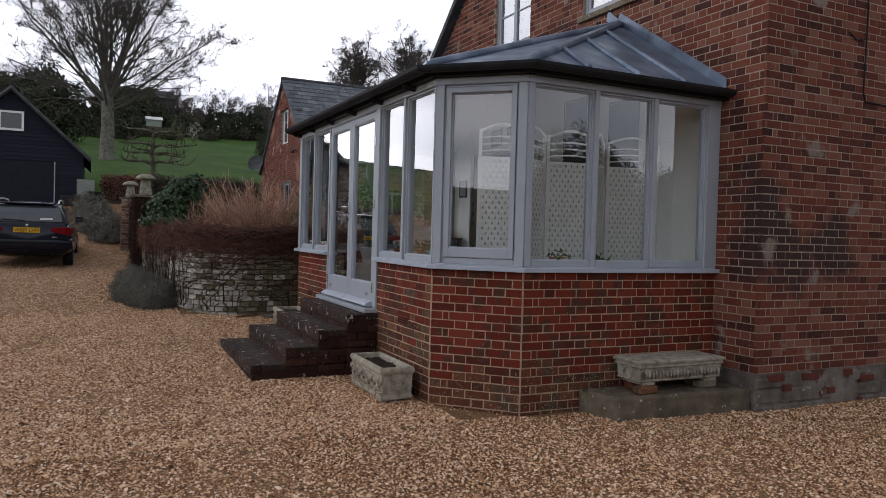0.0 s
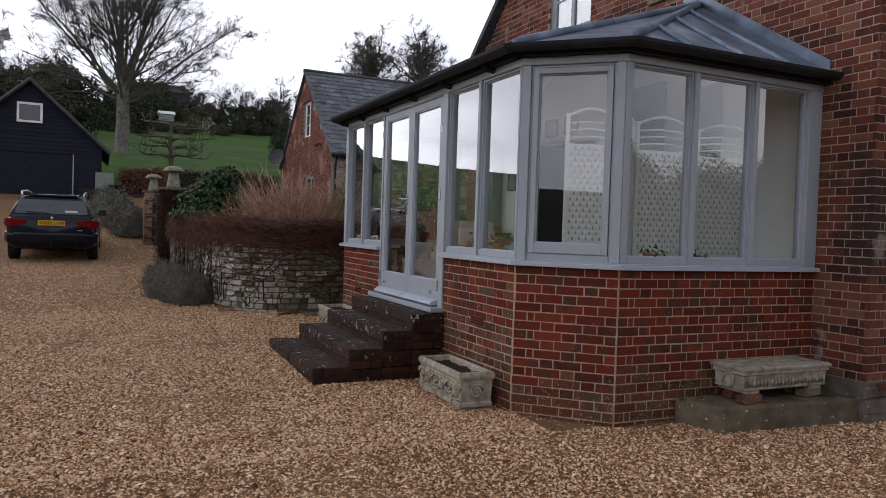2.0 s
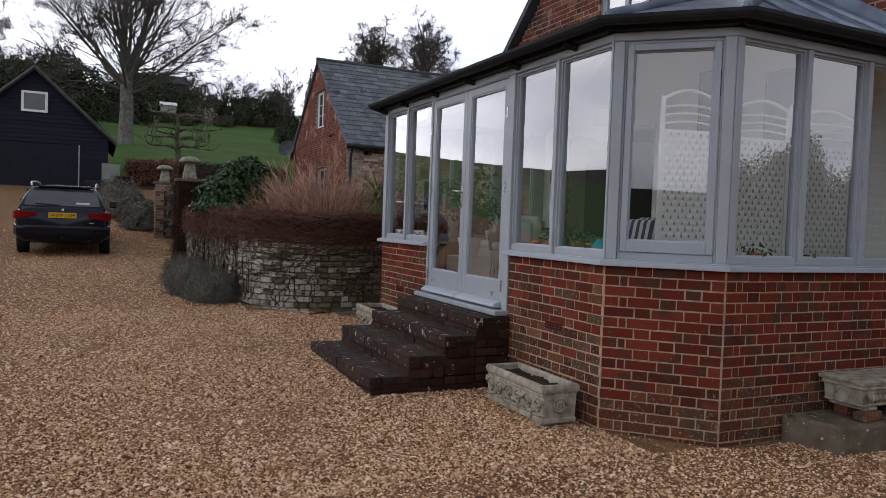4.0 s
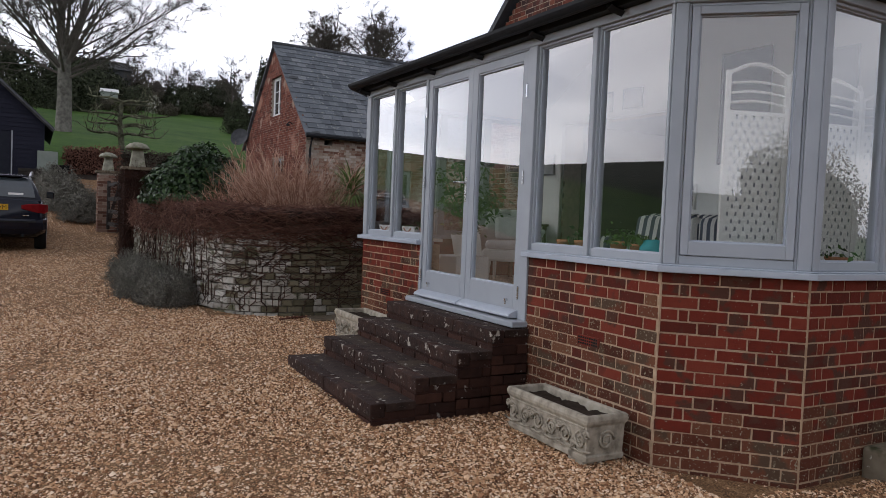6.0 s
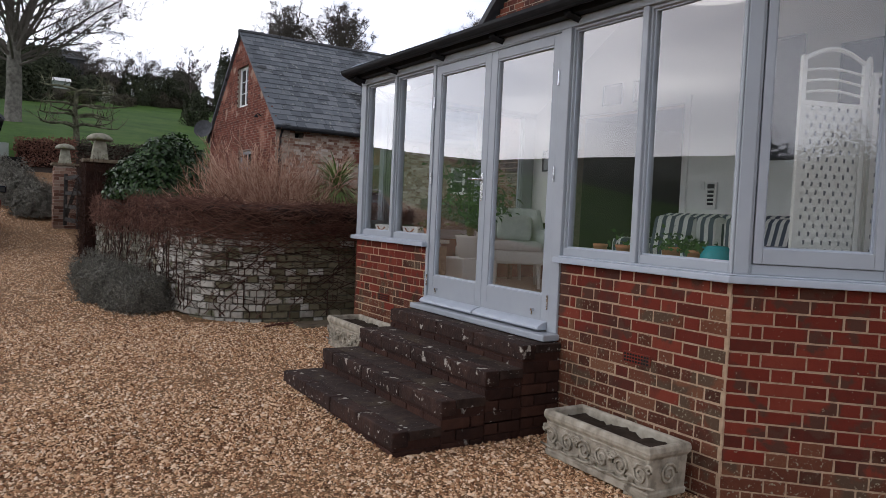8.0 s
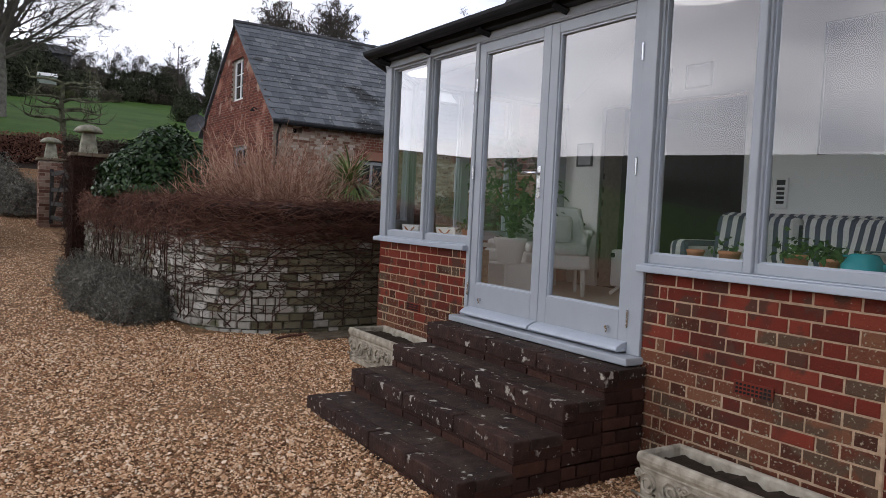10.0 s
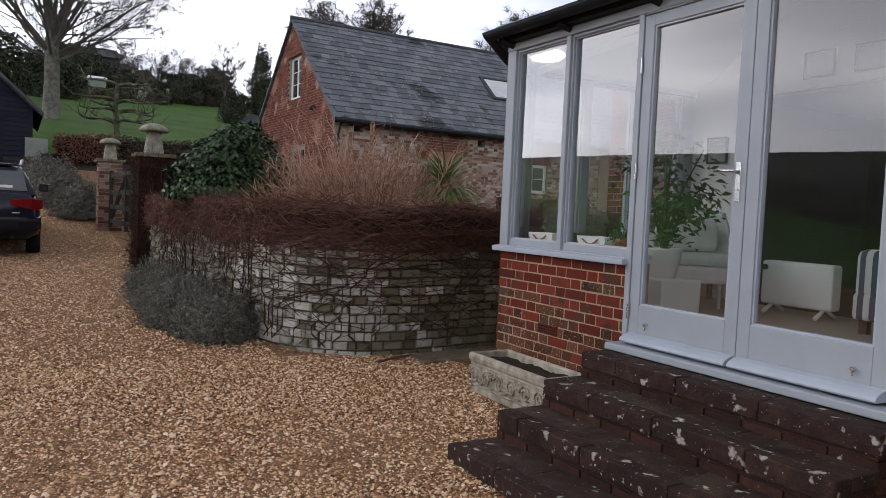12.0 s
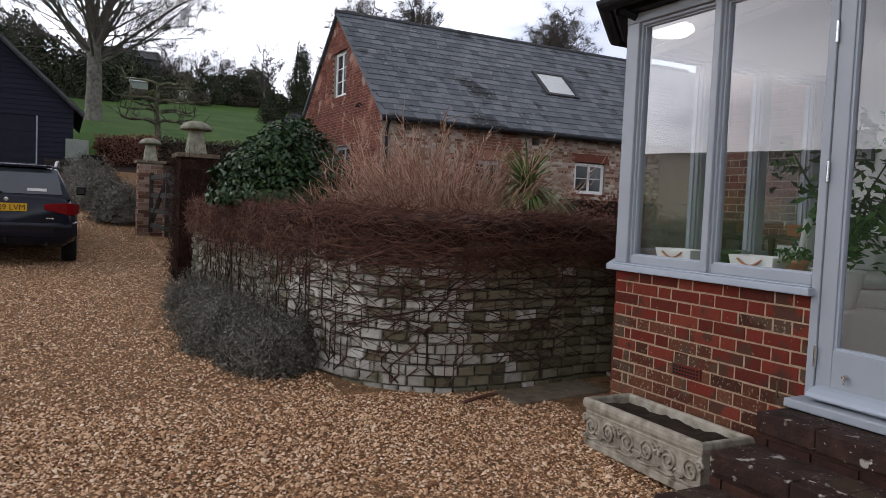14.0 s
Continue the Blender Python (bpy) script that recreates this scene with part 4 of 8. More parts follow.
rb.add([(BX0 - 0.1, y_e, z_e), (BX0 + 16.1, y_e, z_e), (BX0 + 16.1, BYM, BAPEX + 0.08), (BX0 - 0.1, BYM, BAPEX + 0.08), (BX0 - 0.1, 2 * BYM - y_e, z_e), (BX0 + 16.1, 2 * BYM - y_e, z_e),
        (BX0 - 0.1, y_e, z_e - 0.07), (BX0 + 16.1, y_e, z_e - 0.07), (BX0 + 16.1, BYM, BAPEX), (BX0 - 0.1, BYM, BAPEX), (BX0 - 0.1, 2 * BYM - y_e, z_e - 0.07), (BX0 + 16.1, 2 * BYM - y_e, z_e - 0.07)],
       ((0, 1, 2, 3), (3, 2, 5, 4), (7, 6, 9, 8), (8, 9, 10, 11), (6, 7, 1, 0), (6, 0, 3, 9), (9, 3, 4, 10), (1, 7, 8, 2), (2, 8, 11, 5), (4, 5, 11, 10)))
barn_roof = structure("roof_barn", rb, "slate", "grey slate roof of the barn with dark patches", "roof")
for at, me, x in slate_rows:
    if BX0 + 0.3 < x < BX0 + 4.8:
        ob = new("slate", me)
        ob.parent, ob.matrix_basis = barn_roof, at
    else:
        slate.add([at @ v.co for v in me.vertices], [tuple(f.vertices) for f in me.polygons])
tagged(part("slates", slate, "slate", barn_roof), kind="stuff")
rt = Geo()
for i in range(30):
    rt.tube([(BX0 - 0.12 + i * 0.45, BYM, BAPEX + 0.07), (BX0 - 0.12 + i * 0.45 + 0.435, BYM, BAPEX + 0.07)], 0.085, 8)
tagged(part("ridge_tiles", rt, "slate_dark", barn_roof), kind="stuff")
part("gutter", Geo().tube([(BX0 - 0.1, y_e - 0.03, z_e - 0.06), (BX0 + 16, y_e - 0.03, z_e - 0.06)], 0.06, 8), "gutter", barn_roof)
part("downpipe", Geo().tube([(BX0 + 0.1, y_e - 0.03, z_e - 0.08), (BX0 + 0.1, BY0 - 0.06, z_e - 0.35), (BX0 + 0.1, BY0 - 0.06, 0.6)], 0.04, 8), "gutter", barn_roof)
# rooflight
SLN = slope.normalized()


def on_roof(x, f, o=0.0):
    p = Vector((x, y_e, z_e)) + slope * f + up * o
    return p


rl = thing("rooflight", (0, 0, 0), "white glazed rooflight set in the slate roof", "rooflight", "", "structure")
# the white sheet below the pane stands in for reflected sky
for nm, mt, a, b2, o0, o1 in (("pane", "glass", (0.06, 0.02), (0.94, 0.98), 0.05, 0.06), ("blind", "white", (0.06, 0.02), (0.94, 0.98), 0.03, 0.04)):
    x0, x1, f0, f1 = BX0 + 5.7 + 1.05 * a[0], BX0 + 5.7 + 1.05 * b2[0], 0.40 + 0.22 * a[1], 0.40 + 0.22 * b2[1]
    vs = [on_roof(x, f, o) for o in (o0, o1) for x, f in ((x0, f0), (x1, f0), (x1, f1), (x0, f1))]
    part(nm, Geo().add(vs, ((3, 2, 1, 0), (4, 5, 6, 7), (0, 1, 5, 4), (1, 2, 6, 5), (2, 3, 7, 6), (3, 0, 4, 7))), mt, rl)
fr = Geo()
for xa, xb, fa, fb in ((5.64, 5.74, 0.385, 0.635), (6.71, 6.81, 0.385, 0.635), (5.74, 6.71, 0.385, 0.405), (5.74, 6.71, 0.615, 0.635)):
    vs = [on_roof(BX0 + x, f, o) for o in (0.0, 0.075) for x, f in ((xa, fa), (xb, fa), (xb, fb), (xa, fb))]
    fr.add(vs, ((3, 2, 1, 0), (4, 5, 6, 7), (0, 1, 5, 4), (1, 2, 6, 5), (2, 3, 7, 6), (3, 0, 4, 7)))
part("frame", fr, "slate_dark", rl)

# ---- garage ----
GX, GY, GHALF, GBASE, GEAVE, GAPEX = -2.78, 32.0, 2.45, 2.2, 4.3, 6.6
garage = thing("garage", (GX, GY, GBASE), "dark stained weatherboarded garage with a pitched roof", "garage")
h0, ha = GEAVE - GBASE, GAPEX - GBASE
bd = Geo()
z, rnd = 0.0, random.Random(3)
sg = (ha - h0) / GHALF
part("wall", Geo().box((-GHALF, 0.03, -0.4), (GHALF, 7, h0)).add([(-GHALF, 0.03, h0), (GHALF, 0.03, h0), (0, 0.03, ha), (-GHALF, 7, h0), (GHALF, 7, h0), (0, 7, ha)], ((0, 1, 2), (5, 4, 3), (1, 4, 5, 2), (0, 2, 5, 3))), "blackboard", garage)
for i in range(int(ha / 0.15)):
    z = i * 0.15
    half = GHALF if z < h0 else (ha - z) / sg
    if half < 0.1:
        break
    h2 = GHALF if z + 0.15 < h0 else max(0.02, (ha - z - 0.15) / sg)
    for xa, xb in (((-half, half),) if z > 1.75 or half < 1.5 else ((-half, -2.35), (1.45, half))):
        if xb - xa > 0.05:
            part("board", Geo().add([(xa, 0.0, z), (xb, 0.0, z), (min(xb, h2) if xb == half else xb, 0.02, z + 0.15), (max(xa, -h2) if xa == -half else xa, 0.02, z + 0.15), (xa, 0.03, z), (xb, 0.03, z)],
                                    ((0, 1, 2, 3), (4, 5, 1, 0))), "blackboard", garage)
gd = part("garage_door", Geo().box((-2.35, -0.01, 0.02), (1.45, 0.03, 1.75)), "door_dark", garage)
for i in range(1, 5):
    part("door_panel", Geo().box((-2.33, -0.022, 0.02 + (i - 1) * 0.43), (1.43, -0.008, 0.02 + i * 0.43 - 0.015)), "door_dark", gd)
part("door_trim", Geo().box((1.45, -0.02, 0.0), (1.49, 0.02, 1.8)), "paint", garage, "pale strip beside the garage door")
gw = part("window", Geo().box((-0.36, -0.03, 2.95), (0.36, -0.02, 3.55)), "far_glass", garage)
part("window_frame", Geo().box((-0.42, -0.05, 2.88), (-0.34, 0.0, 3.62)).box((0.34, -0.05, 2.88), (0.42, 0.0, 3.62)).box((-0.34, -0.05, 2.88), (0.34, 0.0, 2.96)).box((-0.34, -0.05, 3.54), (0.34, 0.0, 3.62)), "white", gw, "white window frame")
# near-black sheet for the unlit inside behind the gable window
part("dark_room", Geo().box((-0.36, -0.012, 2.95), (0.36, -0.004, 3.55)), "dark", gw)
rg = Geo()
for sgn in (-1, 1):
    e = GHALF + 0.28
    ze = ha - sg * e
    rg.add([(0, -0.2, ha + 0.05), (0, 7.2, ha + 0.05), (sgn * e, 7.2, ze + 0.05), (sgn * e, -0.2, ze + 0.05), (0, -0.2, ha + 0.17), (0, 7.2, ha + 0.17), (sgn * e, 7.2, ze + 0.17), (sgn * e, -0.2, ze + 0.17)],
           ((0, 1, 2, 3), (7, 6, 5, 4), (0, 4, 5, 1), (1, 5, 6, 2), (2, 6, 7, 3), (3, 7, 4, 0)))
part("roof", rg, "slate_dark", garage)
for sgn in (-1, 1):
    e = GHALF + 0.28
    part("barge_board", Geo().tube([(0, -0.22, ha + 0.06), (sgn * e, -0.22, ha - sg * e + 0.06)], 0.06, 4), "slate_dark", garage, "weathered grey barge board")

# ---- garden wall ----
GW = [(1.02, 17.25), (1.06, 15.5), (1.12, 14.2), (1.17, 13.2), (1.24, 12.5), (1.38, 12.0), (1.62, 11.66), (1.95, 11.47), (2.35, 11.42), (2.8, 11.46), (3.3, 11.52), (3.9, 11.55), (5.2, 11.55)]


def resample(pts, step):
    """Points on a smooth line through pts, evenly apart, with their directions."""
    p = [Vector(q) for q in pts]
    fine = []
    for i in range(len(p) - 1):
        a, b, c, d = p[max(0, i - 1)], p[i], p[i + 1], p[min(len(p) - 1, i + 2)]
        for k2 in range(40):
            t = k2 / 40
            fine.append(0.5 * (2 * b + (c - a) * t + (2 * a - 5 * b + 4 * c - d) * t * t + (3 * b - a - 3 * c + d) * t ** 3))
    fine.append(p[-1])
    out, acc = [fine[0]], 0.0
    for i in range(1, len(fine)):
        acc += (fine[i] - fine[i - 1]).length
        if acc >= step:
            out.append(fine[i])
            acc = 0.0
    return out


gw_line = resample(GW, 0.06)
WALL_TOP = 1.52


def offset_line(line, o):
    res = []
    for i, p in enumerate(line):
        d = (line[min(i + 1, len(line) - 1)] - line[max(i - 1, 0)]).normalized()
        res.append(p + Vector((-d.y, d.x)) * o)
    return res


inner = offset_line(gw_line, 0.34)
core_o = offset_line(gw_line, 0.02)
rings = []
for a, b in zip(core_o, inner):
    zb = land(a.x, a.y) - 0.15
    rings.append([(a.x, a.y, zb), (a.x, a.y, WALL_TOP), (b.x, b.y, WALL_TOP), (b.x, b.y, zb)])
garden_wall = structure("wall_garden", Geo().loft(rings), "stone_joint", "curved whitewashed stone garden wall overgrown with bare creeper", "wall")

# ---- steps ----
def garden_steps():
    st = thing("steps", (0, 0, 0), "four dark brick steps with pale lichen below the glazed doors", "steps")
    tops, fronts, y0, y1 = (0.315, 0.475, 0.635, 0.79), (1.42, 1.755, 2.085, 2.38), 7.17, 9.04
    rnd = random.Random(12)
    for i, (z, x) in enumerate(zip(tops, fronts)):
        zb = 0.0 if i == 0 else tops[i - 1] - 0.03
        back = 2.71
        sp = part("step", Geo().box((x + 0.012, y0 + 0.012, zb), (back, y1 - 0.012, z - 0.012)), "step", st)
        nose_back = fronts[i + 1] + 0.03 if i < 3 else back
        # brick-on-edge nosing along the front and paving behind it
        y = y0
        while y < y1 - 0.03:
            w = min(rnd.uniform(0.40, 0.62), y1 - y)
            g = Geo().box((x - rnd.uniform(0, 0.005), y + 0.002, z - 0.100), (x + 0.11, y + w - 0.002, z + rnd.uniform(-0.002, 0.002)))
            part("brick", g, "nosing", sp, bevel=0.009)
            y += w
        y = y0 - 0.05
        while y < y1 - 0.03:
            w = 0.66
            ya, yb = max(y, y0) + 0.001, min(y + w, y1) - 0.001
            if yb - ya > 0.04:
                part("paving_brick", Geo().box((x + 0.114, ya, z - 0.06), (nose_back, yb, z - 0.001 + rnd.uniform(-0.001, 0.001))), "tread", sp, bevel=0.005)
            y += w
        # lower course under the nosing, and the flank
        zz = z - 0.115
        row = 0
        while zz > 0.02 and row < 2 + 2 * i:
            xx = x + 0.004 - (0.11 if row % 2 else 0)
            while xx < back - 0.05:
                xa, xb = max(xx, x + 0.006), min(xx + 0.215, back if i == 3 else (fronts[i + 1] if row < 2 else fronts[i + 1]))
                if i < 3 and xa > fronts[i + 1]:
                    break
                if xb - xa > 0.03:
                    part("brick", Geo().box((xa, y0 + 0.002 - rnd.uniform(0, 0.006), zz - 0.068), (xb - 0.008, y0 + 0.05, zz - 0.004)), "step", sp)
                xx += 0.225
            if i == 0 or row < 1:
                yy = y0 + (0.1 if row % 2 else 0.004)
                while yy < y1 - 0.05:
                    part("brick", Geo().box((x + 0.004 - rnd.uniform(0, 0.005), yy, zz - 0.068), (x + 0.05, min(yy + 0.215, y1) - 0.006, zz - 0.004)), "step", sp)
                    yy += 0.225
            zz -= 0.075
            row += 1
    return st


garden_steps()


# ---- troughs ----
def scroll(cx, cz, r, turns, flip, y, tube=0.009):
    pts = []
    for i in range(int(turns * 10) + 1):
        a = math.tau * i / 10
        q = r * (1 - 0.8 * i / (turns * 10))
        pts.append((cx + flip * q * math.cos(a), y, cz + q * math.sin(a)))
    return pts, tube


def trough(at, L, W, H, label, group, style="scroll", soil=True):
    """A cast stone trough: x along its front, y from front to back, standing on z = 0."""
    t = thing("planter", at, label, "planter", group)
    wall, fl = 0.045, 0.03
    o = lambda f: [(-L / 2 + f, 0 + f), (L / 2 - f, 0 + f), (L / 2 - f, W - f), (-L / 2 + f, W - f)]
    ring = lambda f, z: [(x, y, z) for x, y in o(f)]
    g = Geo()
    g.loft([ring(0.03, 0.025), ring(0.018, 0.03), ring(0.014, H * 0.2), ring(0.022, H * 0.22), ring(0.016, H * 0.78), ring(0.004, H * 0.84), ring(0.0, H - 0.03), ring(0.006, H - 0.004),
            ring(0.014, H), ring(wall - 0.01, H), ring(wall, H - 0.01), ring(wall + 0.01, 0.06)])
    part("trough", g, "cast", t, bevel=0.004)
    for sx in (-1, 1):
        part("foot", Geo().box((sx * (L / 2 - 0.13) - 0.07, 0.03, 0), (sx * (L / 2 - 0.13) + 0.07, W - 0.03, 0.03)), "cast", t)
    if soil:
        s = Geo()
        nx, ny = 24, 8
        rnd = random.Random(int(L * 100))
        vs = [(-L / 2 + wall + (L - 2 * wall) * i / nx, wall + (W - 2 * wall) * j / ny, H - 0.05 + rnd.uniform(-0.012, 0.012) + 0.008 * math.sin(i * 0.7)) for j in range(ny + 1) for i in range(nx + 1)]
        s.add(vs, [(j * (nx + 1) + i, j * (nx + 1) + i + 1, (j + 1) * (nx + 1) + i + 1, (j + 1) * (nx + 1) + i) for j in range(ny) for i in range(nx)])
        part("soil", s, "soil", t, "dark bare soil", smooth=True)
    if style == "scroll":
        n = max(2, int(L / 0.145))
        for i in range(n):
            cx = -L / 2 + L * (i + 0.5) / n
            fl = 1 if i % 2 else -1
            sg = Geo()
            for q, tb in (scroll(cx, H * 0.5, H * 0.2, 1.8, fl, 0.014, 0.0075), scroll(cx + 0.06 * fl, H * 0.62, H * 0.09, 1.3, -fl, 0.013), scroll(cx - 0.07 * fl, H * 0.36, H * 0.08, 1.3, fl, 0.013)):
                sg.tube(q, tb, 6)
            sg.tube([(cx - 0.1, 0.014, H * 0.3), (cx, 0.012, H * 0.27), (cx + 0.1, 0.014, H * 0.34)], 0.008, 5)
            part("scroll_relief", sg, "cast", t, smooth=True)
        for sx in (-1, 1):
            sg = Geo()
            q = [(sx * (L / 2 - 0.013), W / 2 + H * 0.2 * (1 - 0.04 * i) * math.cos(i * 0.6), H * 0.5 + H * 0.2 * (1 - 0.04 * i) * math.sin(i * 0.6)) for i in range(20)]
            part("end_relief", sg.tube(q, 0.009, 6), "cast", t, smooth=True)
        for a, b in (((-L / 2 + 0.04, H * 0.26), (L / 2 - 0.04, H * 0.26)), ((-L / 2 + 0.04, H * 0.75), (L / 2 - 0.04, H * 0.75))):
            part("moulding", Geo().tube([(a[0], 0.016, a[1]), (b[0], 0.016, b[1])], 0.006, 6), "cast", t)
    else:
        n = 22
        for i in range(n):
            cx = -L / 2 + 0.05 + (L - 0.1) * (i + 0.5) / n
            part("egg_relief", Geo().tube([(cx, 0.014, H * 0.3), (cx, 0.004, H * 0.45), (cx, 0.004, H * 0.56), (cx, 0.014, H * 0.66)], [0.006, 0.015, 0.015, 0.006], 6), "cast", t, smooth=True)
        part("lid", Geo().loft([ring(0.004, H - 0.002), ring(-0.012, H + 0.004), ring(-0.014, H + 0.022), ring(0.004, H + 0.032), ring(W * 0.3, H + 0.036)]), "cast", t, "flat weathered stone top")
        for sx in (-1, 1):
            q = [(sx * (L / 2 - 0.01), W / 2 + 0.055 * math.cos(i * math.tau / 12), H * 0.5 + 0.055 * math.sin(i * math.tau / 12)) for i in range(13)]
            part("end_ring", Geo().tube(q, 0.012, 6), "cast", t, "carved ring at the end", smooth=True)
    return t


FACE_W = Matrix.Rotation(radians(-90), 4, "Z")
trough(Matrix.Translation((2.315, 6.43, 0.135)) @ Matrix.Rotation(radians(-91), 4, "Z"), 0.88, 0.33, 0.315, "pale cast stone trough with scroll relief and bare soil", "troughs by the garden room")
trough(Matrix.Translation((2.30, 9.76, 0.235)) @ Matrix.Rotation(radians(-91), 4, "Z"), 0.98, 0.38, 0.33, "pale cast stone trough with scroll relief beside the steps", "troughs by the garden room")
trough(pose(4.77, 4.91, 0.379), 0.98, 0.34, 0.185, "grey cast stone trough raised on loose bricks", "troughs by the garden room", "egg", False)
structure("plinth_slab", Geo().prism([(3.90, 5.272), (4.00, 4.86), (4.75, 4.80), (5.47, 4.77), (5.47, 5.272)], -0.05, 0.312), "slab", "worn mossy plinth of concrete and brick against the walls", "plinth", bevel=0.025)
for x, y, a in ((4.36, 4.93, 8), (4.42, 5.1, -6), (5.1, 4.98, 4), (5.14, 5.12, 0)):
    b = part("brick", Geo().box((-0.1075, -0.051, 0), (0.1075, 0.051, 0.065)), "brick_mossy" if x < 5 else "concrete", None, bevel=0.012, at=pose(x, y, 0.314, 0, 0, a))
    tagged(b, "loose red brick propping the stone trough" if x < 5 else "loose grey block propping the stone trough", "brick", "bricks under the trough")

# air bricks, cable and pipe on the walls
for y, z in ((6.49, 0.775), (9.81, 0.755)):
    ab = thing("air_brick", (2.715, y, z), "red terracotta air brick set in the wall", "air brick")
    part("face", Geo().box((-0.006, -0.11, 0), (0.02, 0.11, 0.07)), "brick", ab)
    # no real openings: raised near-black blocks stand in for the holes' shade
    for r in range(3):
        for c in range(9):
            part("hole", Geo().box((-0.009, -0.098 + c * 0.0225, 0.009 + r * 0.02), (-0.0055, -0.098 + c * 0.0225 + 0.014, 0.009 + r * 0.02 + 0.012)), "dark", ab)
cable = thing("cable", (6.83, 4.738, 2.65), "thin dark cable clipped to the house wall", "cable")
part("wire", Geo().tube([(0, 0, 2.4), (0.01, -0.003, 1.2), (-0.01, 0, 0.5), (0.02, 0, 0.42), (0.5, 0, 0.4)], 0.008, 6).tube([(-0.25, 0, 1.06), (-0.15, -0.004, 1.0), (-0.02, 0, 1.02)], 0.008, 6), "gutter", cable)
M["dull_brass"] = material("dull_brass", [(0.10, 0.07, 0.035), (0.16, 0.115, 0.06)], 12, 0.5, metal=0.6)
tap = thing("tap_pipe", (2.69, 9.16, 0.80), "small brass pipe stub beside the door frame", "pipe")
part("pipe", Geo().tube([(0, 0, 0), (-0.014, 0, 0.012), (-0.014, 0, 0.085), (0.012, 0, 0.095)], 0.006, 8), "dull_brass", tap)


# ---- plants: makers ----
def twig_mesh(name, starts, dirs, lengths, radii, bend, rng):
    """Thin tapering three-sided twigs, all in one mesh."""
    n = len(starts)
    d = dirs / np.linalg.norm(dirs, axis=1, keepdims=True)
    ref = np.where(np.abs(d[:, 2:3]) < 0.9, [[0, 0, 1.0]], [[1.0, 0, 0]])
    s = np.cross(d, ref)
    s /= np.linalg.norm(s, axis=1, keepdims=True)
    u = np.cross(s, d)
    off = rng.normal(0, bend, (n, 3)) * lengths[:, None]
    mid = starts + d * lengths[:, None] * 0.5 + off
    end = starts + d * lengths[:, None] + off * 0.6
    rings = []
    for p, r in ((starts, 1.0), (mid, 0.75), (end, 0.25)):
        for k in range(3):
            a = math.tau * k / 3
            rings.append(p + (math.cos(a) * s + math.sin(a) * u) * (radii * r)[:, None])
    v = np.stack(rings, 1).reshape(-1, 3)
    base = np.arange(n)[:, None] * 9
    f = []
    for j in range(2):
        for k in range(3):
            k2 = (k + 1) % 3
            f.append(np.stack([base[:, 0] + 3 * j + k, base[:, 0] + 3 * j + k2, base[:, 0] + 3 * j + 3 + k2, base[:, 0] + 3 * j + 3 + k], 1))
    return poly_object(v, np.concatenate(f), name), end, mid


def leaf_mesh(name, pos, normal, size, rng, slim=0.5):
    """Kite-shaped leaves, folded a little along the midrib."""
    n = len(pos)
    d = rng.normal(0, 1, (n, 3))
    nm = normal / np.maximum(1e-6, np.linalg.norm(normal, axis=1, keepdims=True)) + rng.normal(0, 0.45, (n, 3))
    nm /= np.linalg.norm(nm, axis=1, keepdims=True)
    a = np.cross(nm, d)
    a /= np.linalg.norm(a, axis=1, keepdims=True)
    b = np.cross(nm, a)
    L = size * rng.uniform(0.6, 1.25, n)
    L = L[:, None]
    v = np.stack([pos - a * L * 0.5, pos + b * L * 0.5 * slim + nm * L * 0.08, pos + a * L * 0.5 - nm * L * 0.1, pos - b * L * 0.5 * slim + nm * L * 0.08], 1).reshape(-1, 3)
    f = np.arange(n)[:, None] * 4 + np.array([[0, 1, 2, 3]])
    return poly_object(v, f, name)


def blob(n, radii, rng, shell=0.55, lump=0.25, freq=1.6, seed=0.0):
    """Points in a lumpy rounded volume, denser to its outside, and their outward directions."""
    d = rng.normal(0, 1, (n, 3))
    d /= np.linalg.norm(d, axis=1, keepdims=True)
    k = np.array([1 + lump * noise.noise((x * freq + seed, y * freq, z * freq)) * 1.6 for x, y, z in d])
    r = (shell + (1 - shell) * rng.random(n) ** 0.6) * k
    return d * r[:, None] * np.array(radii), d


def branching(geo, p, d, length, radius, level, rnd, spread=0.6, kids=3, up=0.08, min_r=0.006, sides=(8, 6, 5, 4, 3, 3, 3, 3)):
    """A branch that bends, tapers and divides."""
    pts, rad = [Vector(p)], [radius]
    v = Vector(d).normalized()
    steps = 4 if level > 2 else 3
    for i in range(steps):
        v = (v + Vector((rnd.gauss(0, 0.13), rnd.gauss(0, 0.13), rnd.gauss(0, 0.09) + up))).normalized()
        pts.append(pts[-1] + v * length / steps)
        rad.append(radius * (1 - 0.45 * (i + 1) / steps))
    geo.tube(pts, rad, sides[max(0, min(7, 7 - level))] if level < 6 else 8, False)
    if level <= 0:
        return
    n = kids + (1 if rnd.random() < 0.4 else 0)
    for i in range(n):
        t = rnd.uniform(0.35, 1.0) if i < n - 1 else 1.0
        k = min(steps - 1, int(t * steps))
        q = pts[k].lerp(pts[k + 1], t * steps - k)
        axis = Vector((rnd.gauss(0, 1), rnd.gauss(0, 1), rnd.gauss(0, 0.7))).normalized()
        nv = (v + axis * spread * rnd.uniform(0.6, 1.3)).normalized()
        branching(geo, q, nv, length * rnd.uniform(0.58, 0.85), max(min_r, rad[k] * rnd.uniform(0.5, 0.7)), level - 1, rnd, spread, kids, up, min_r, sides)


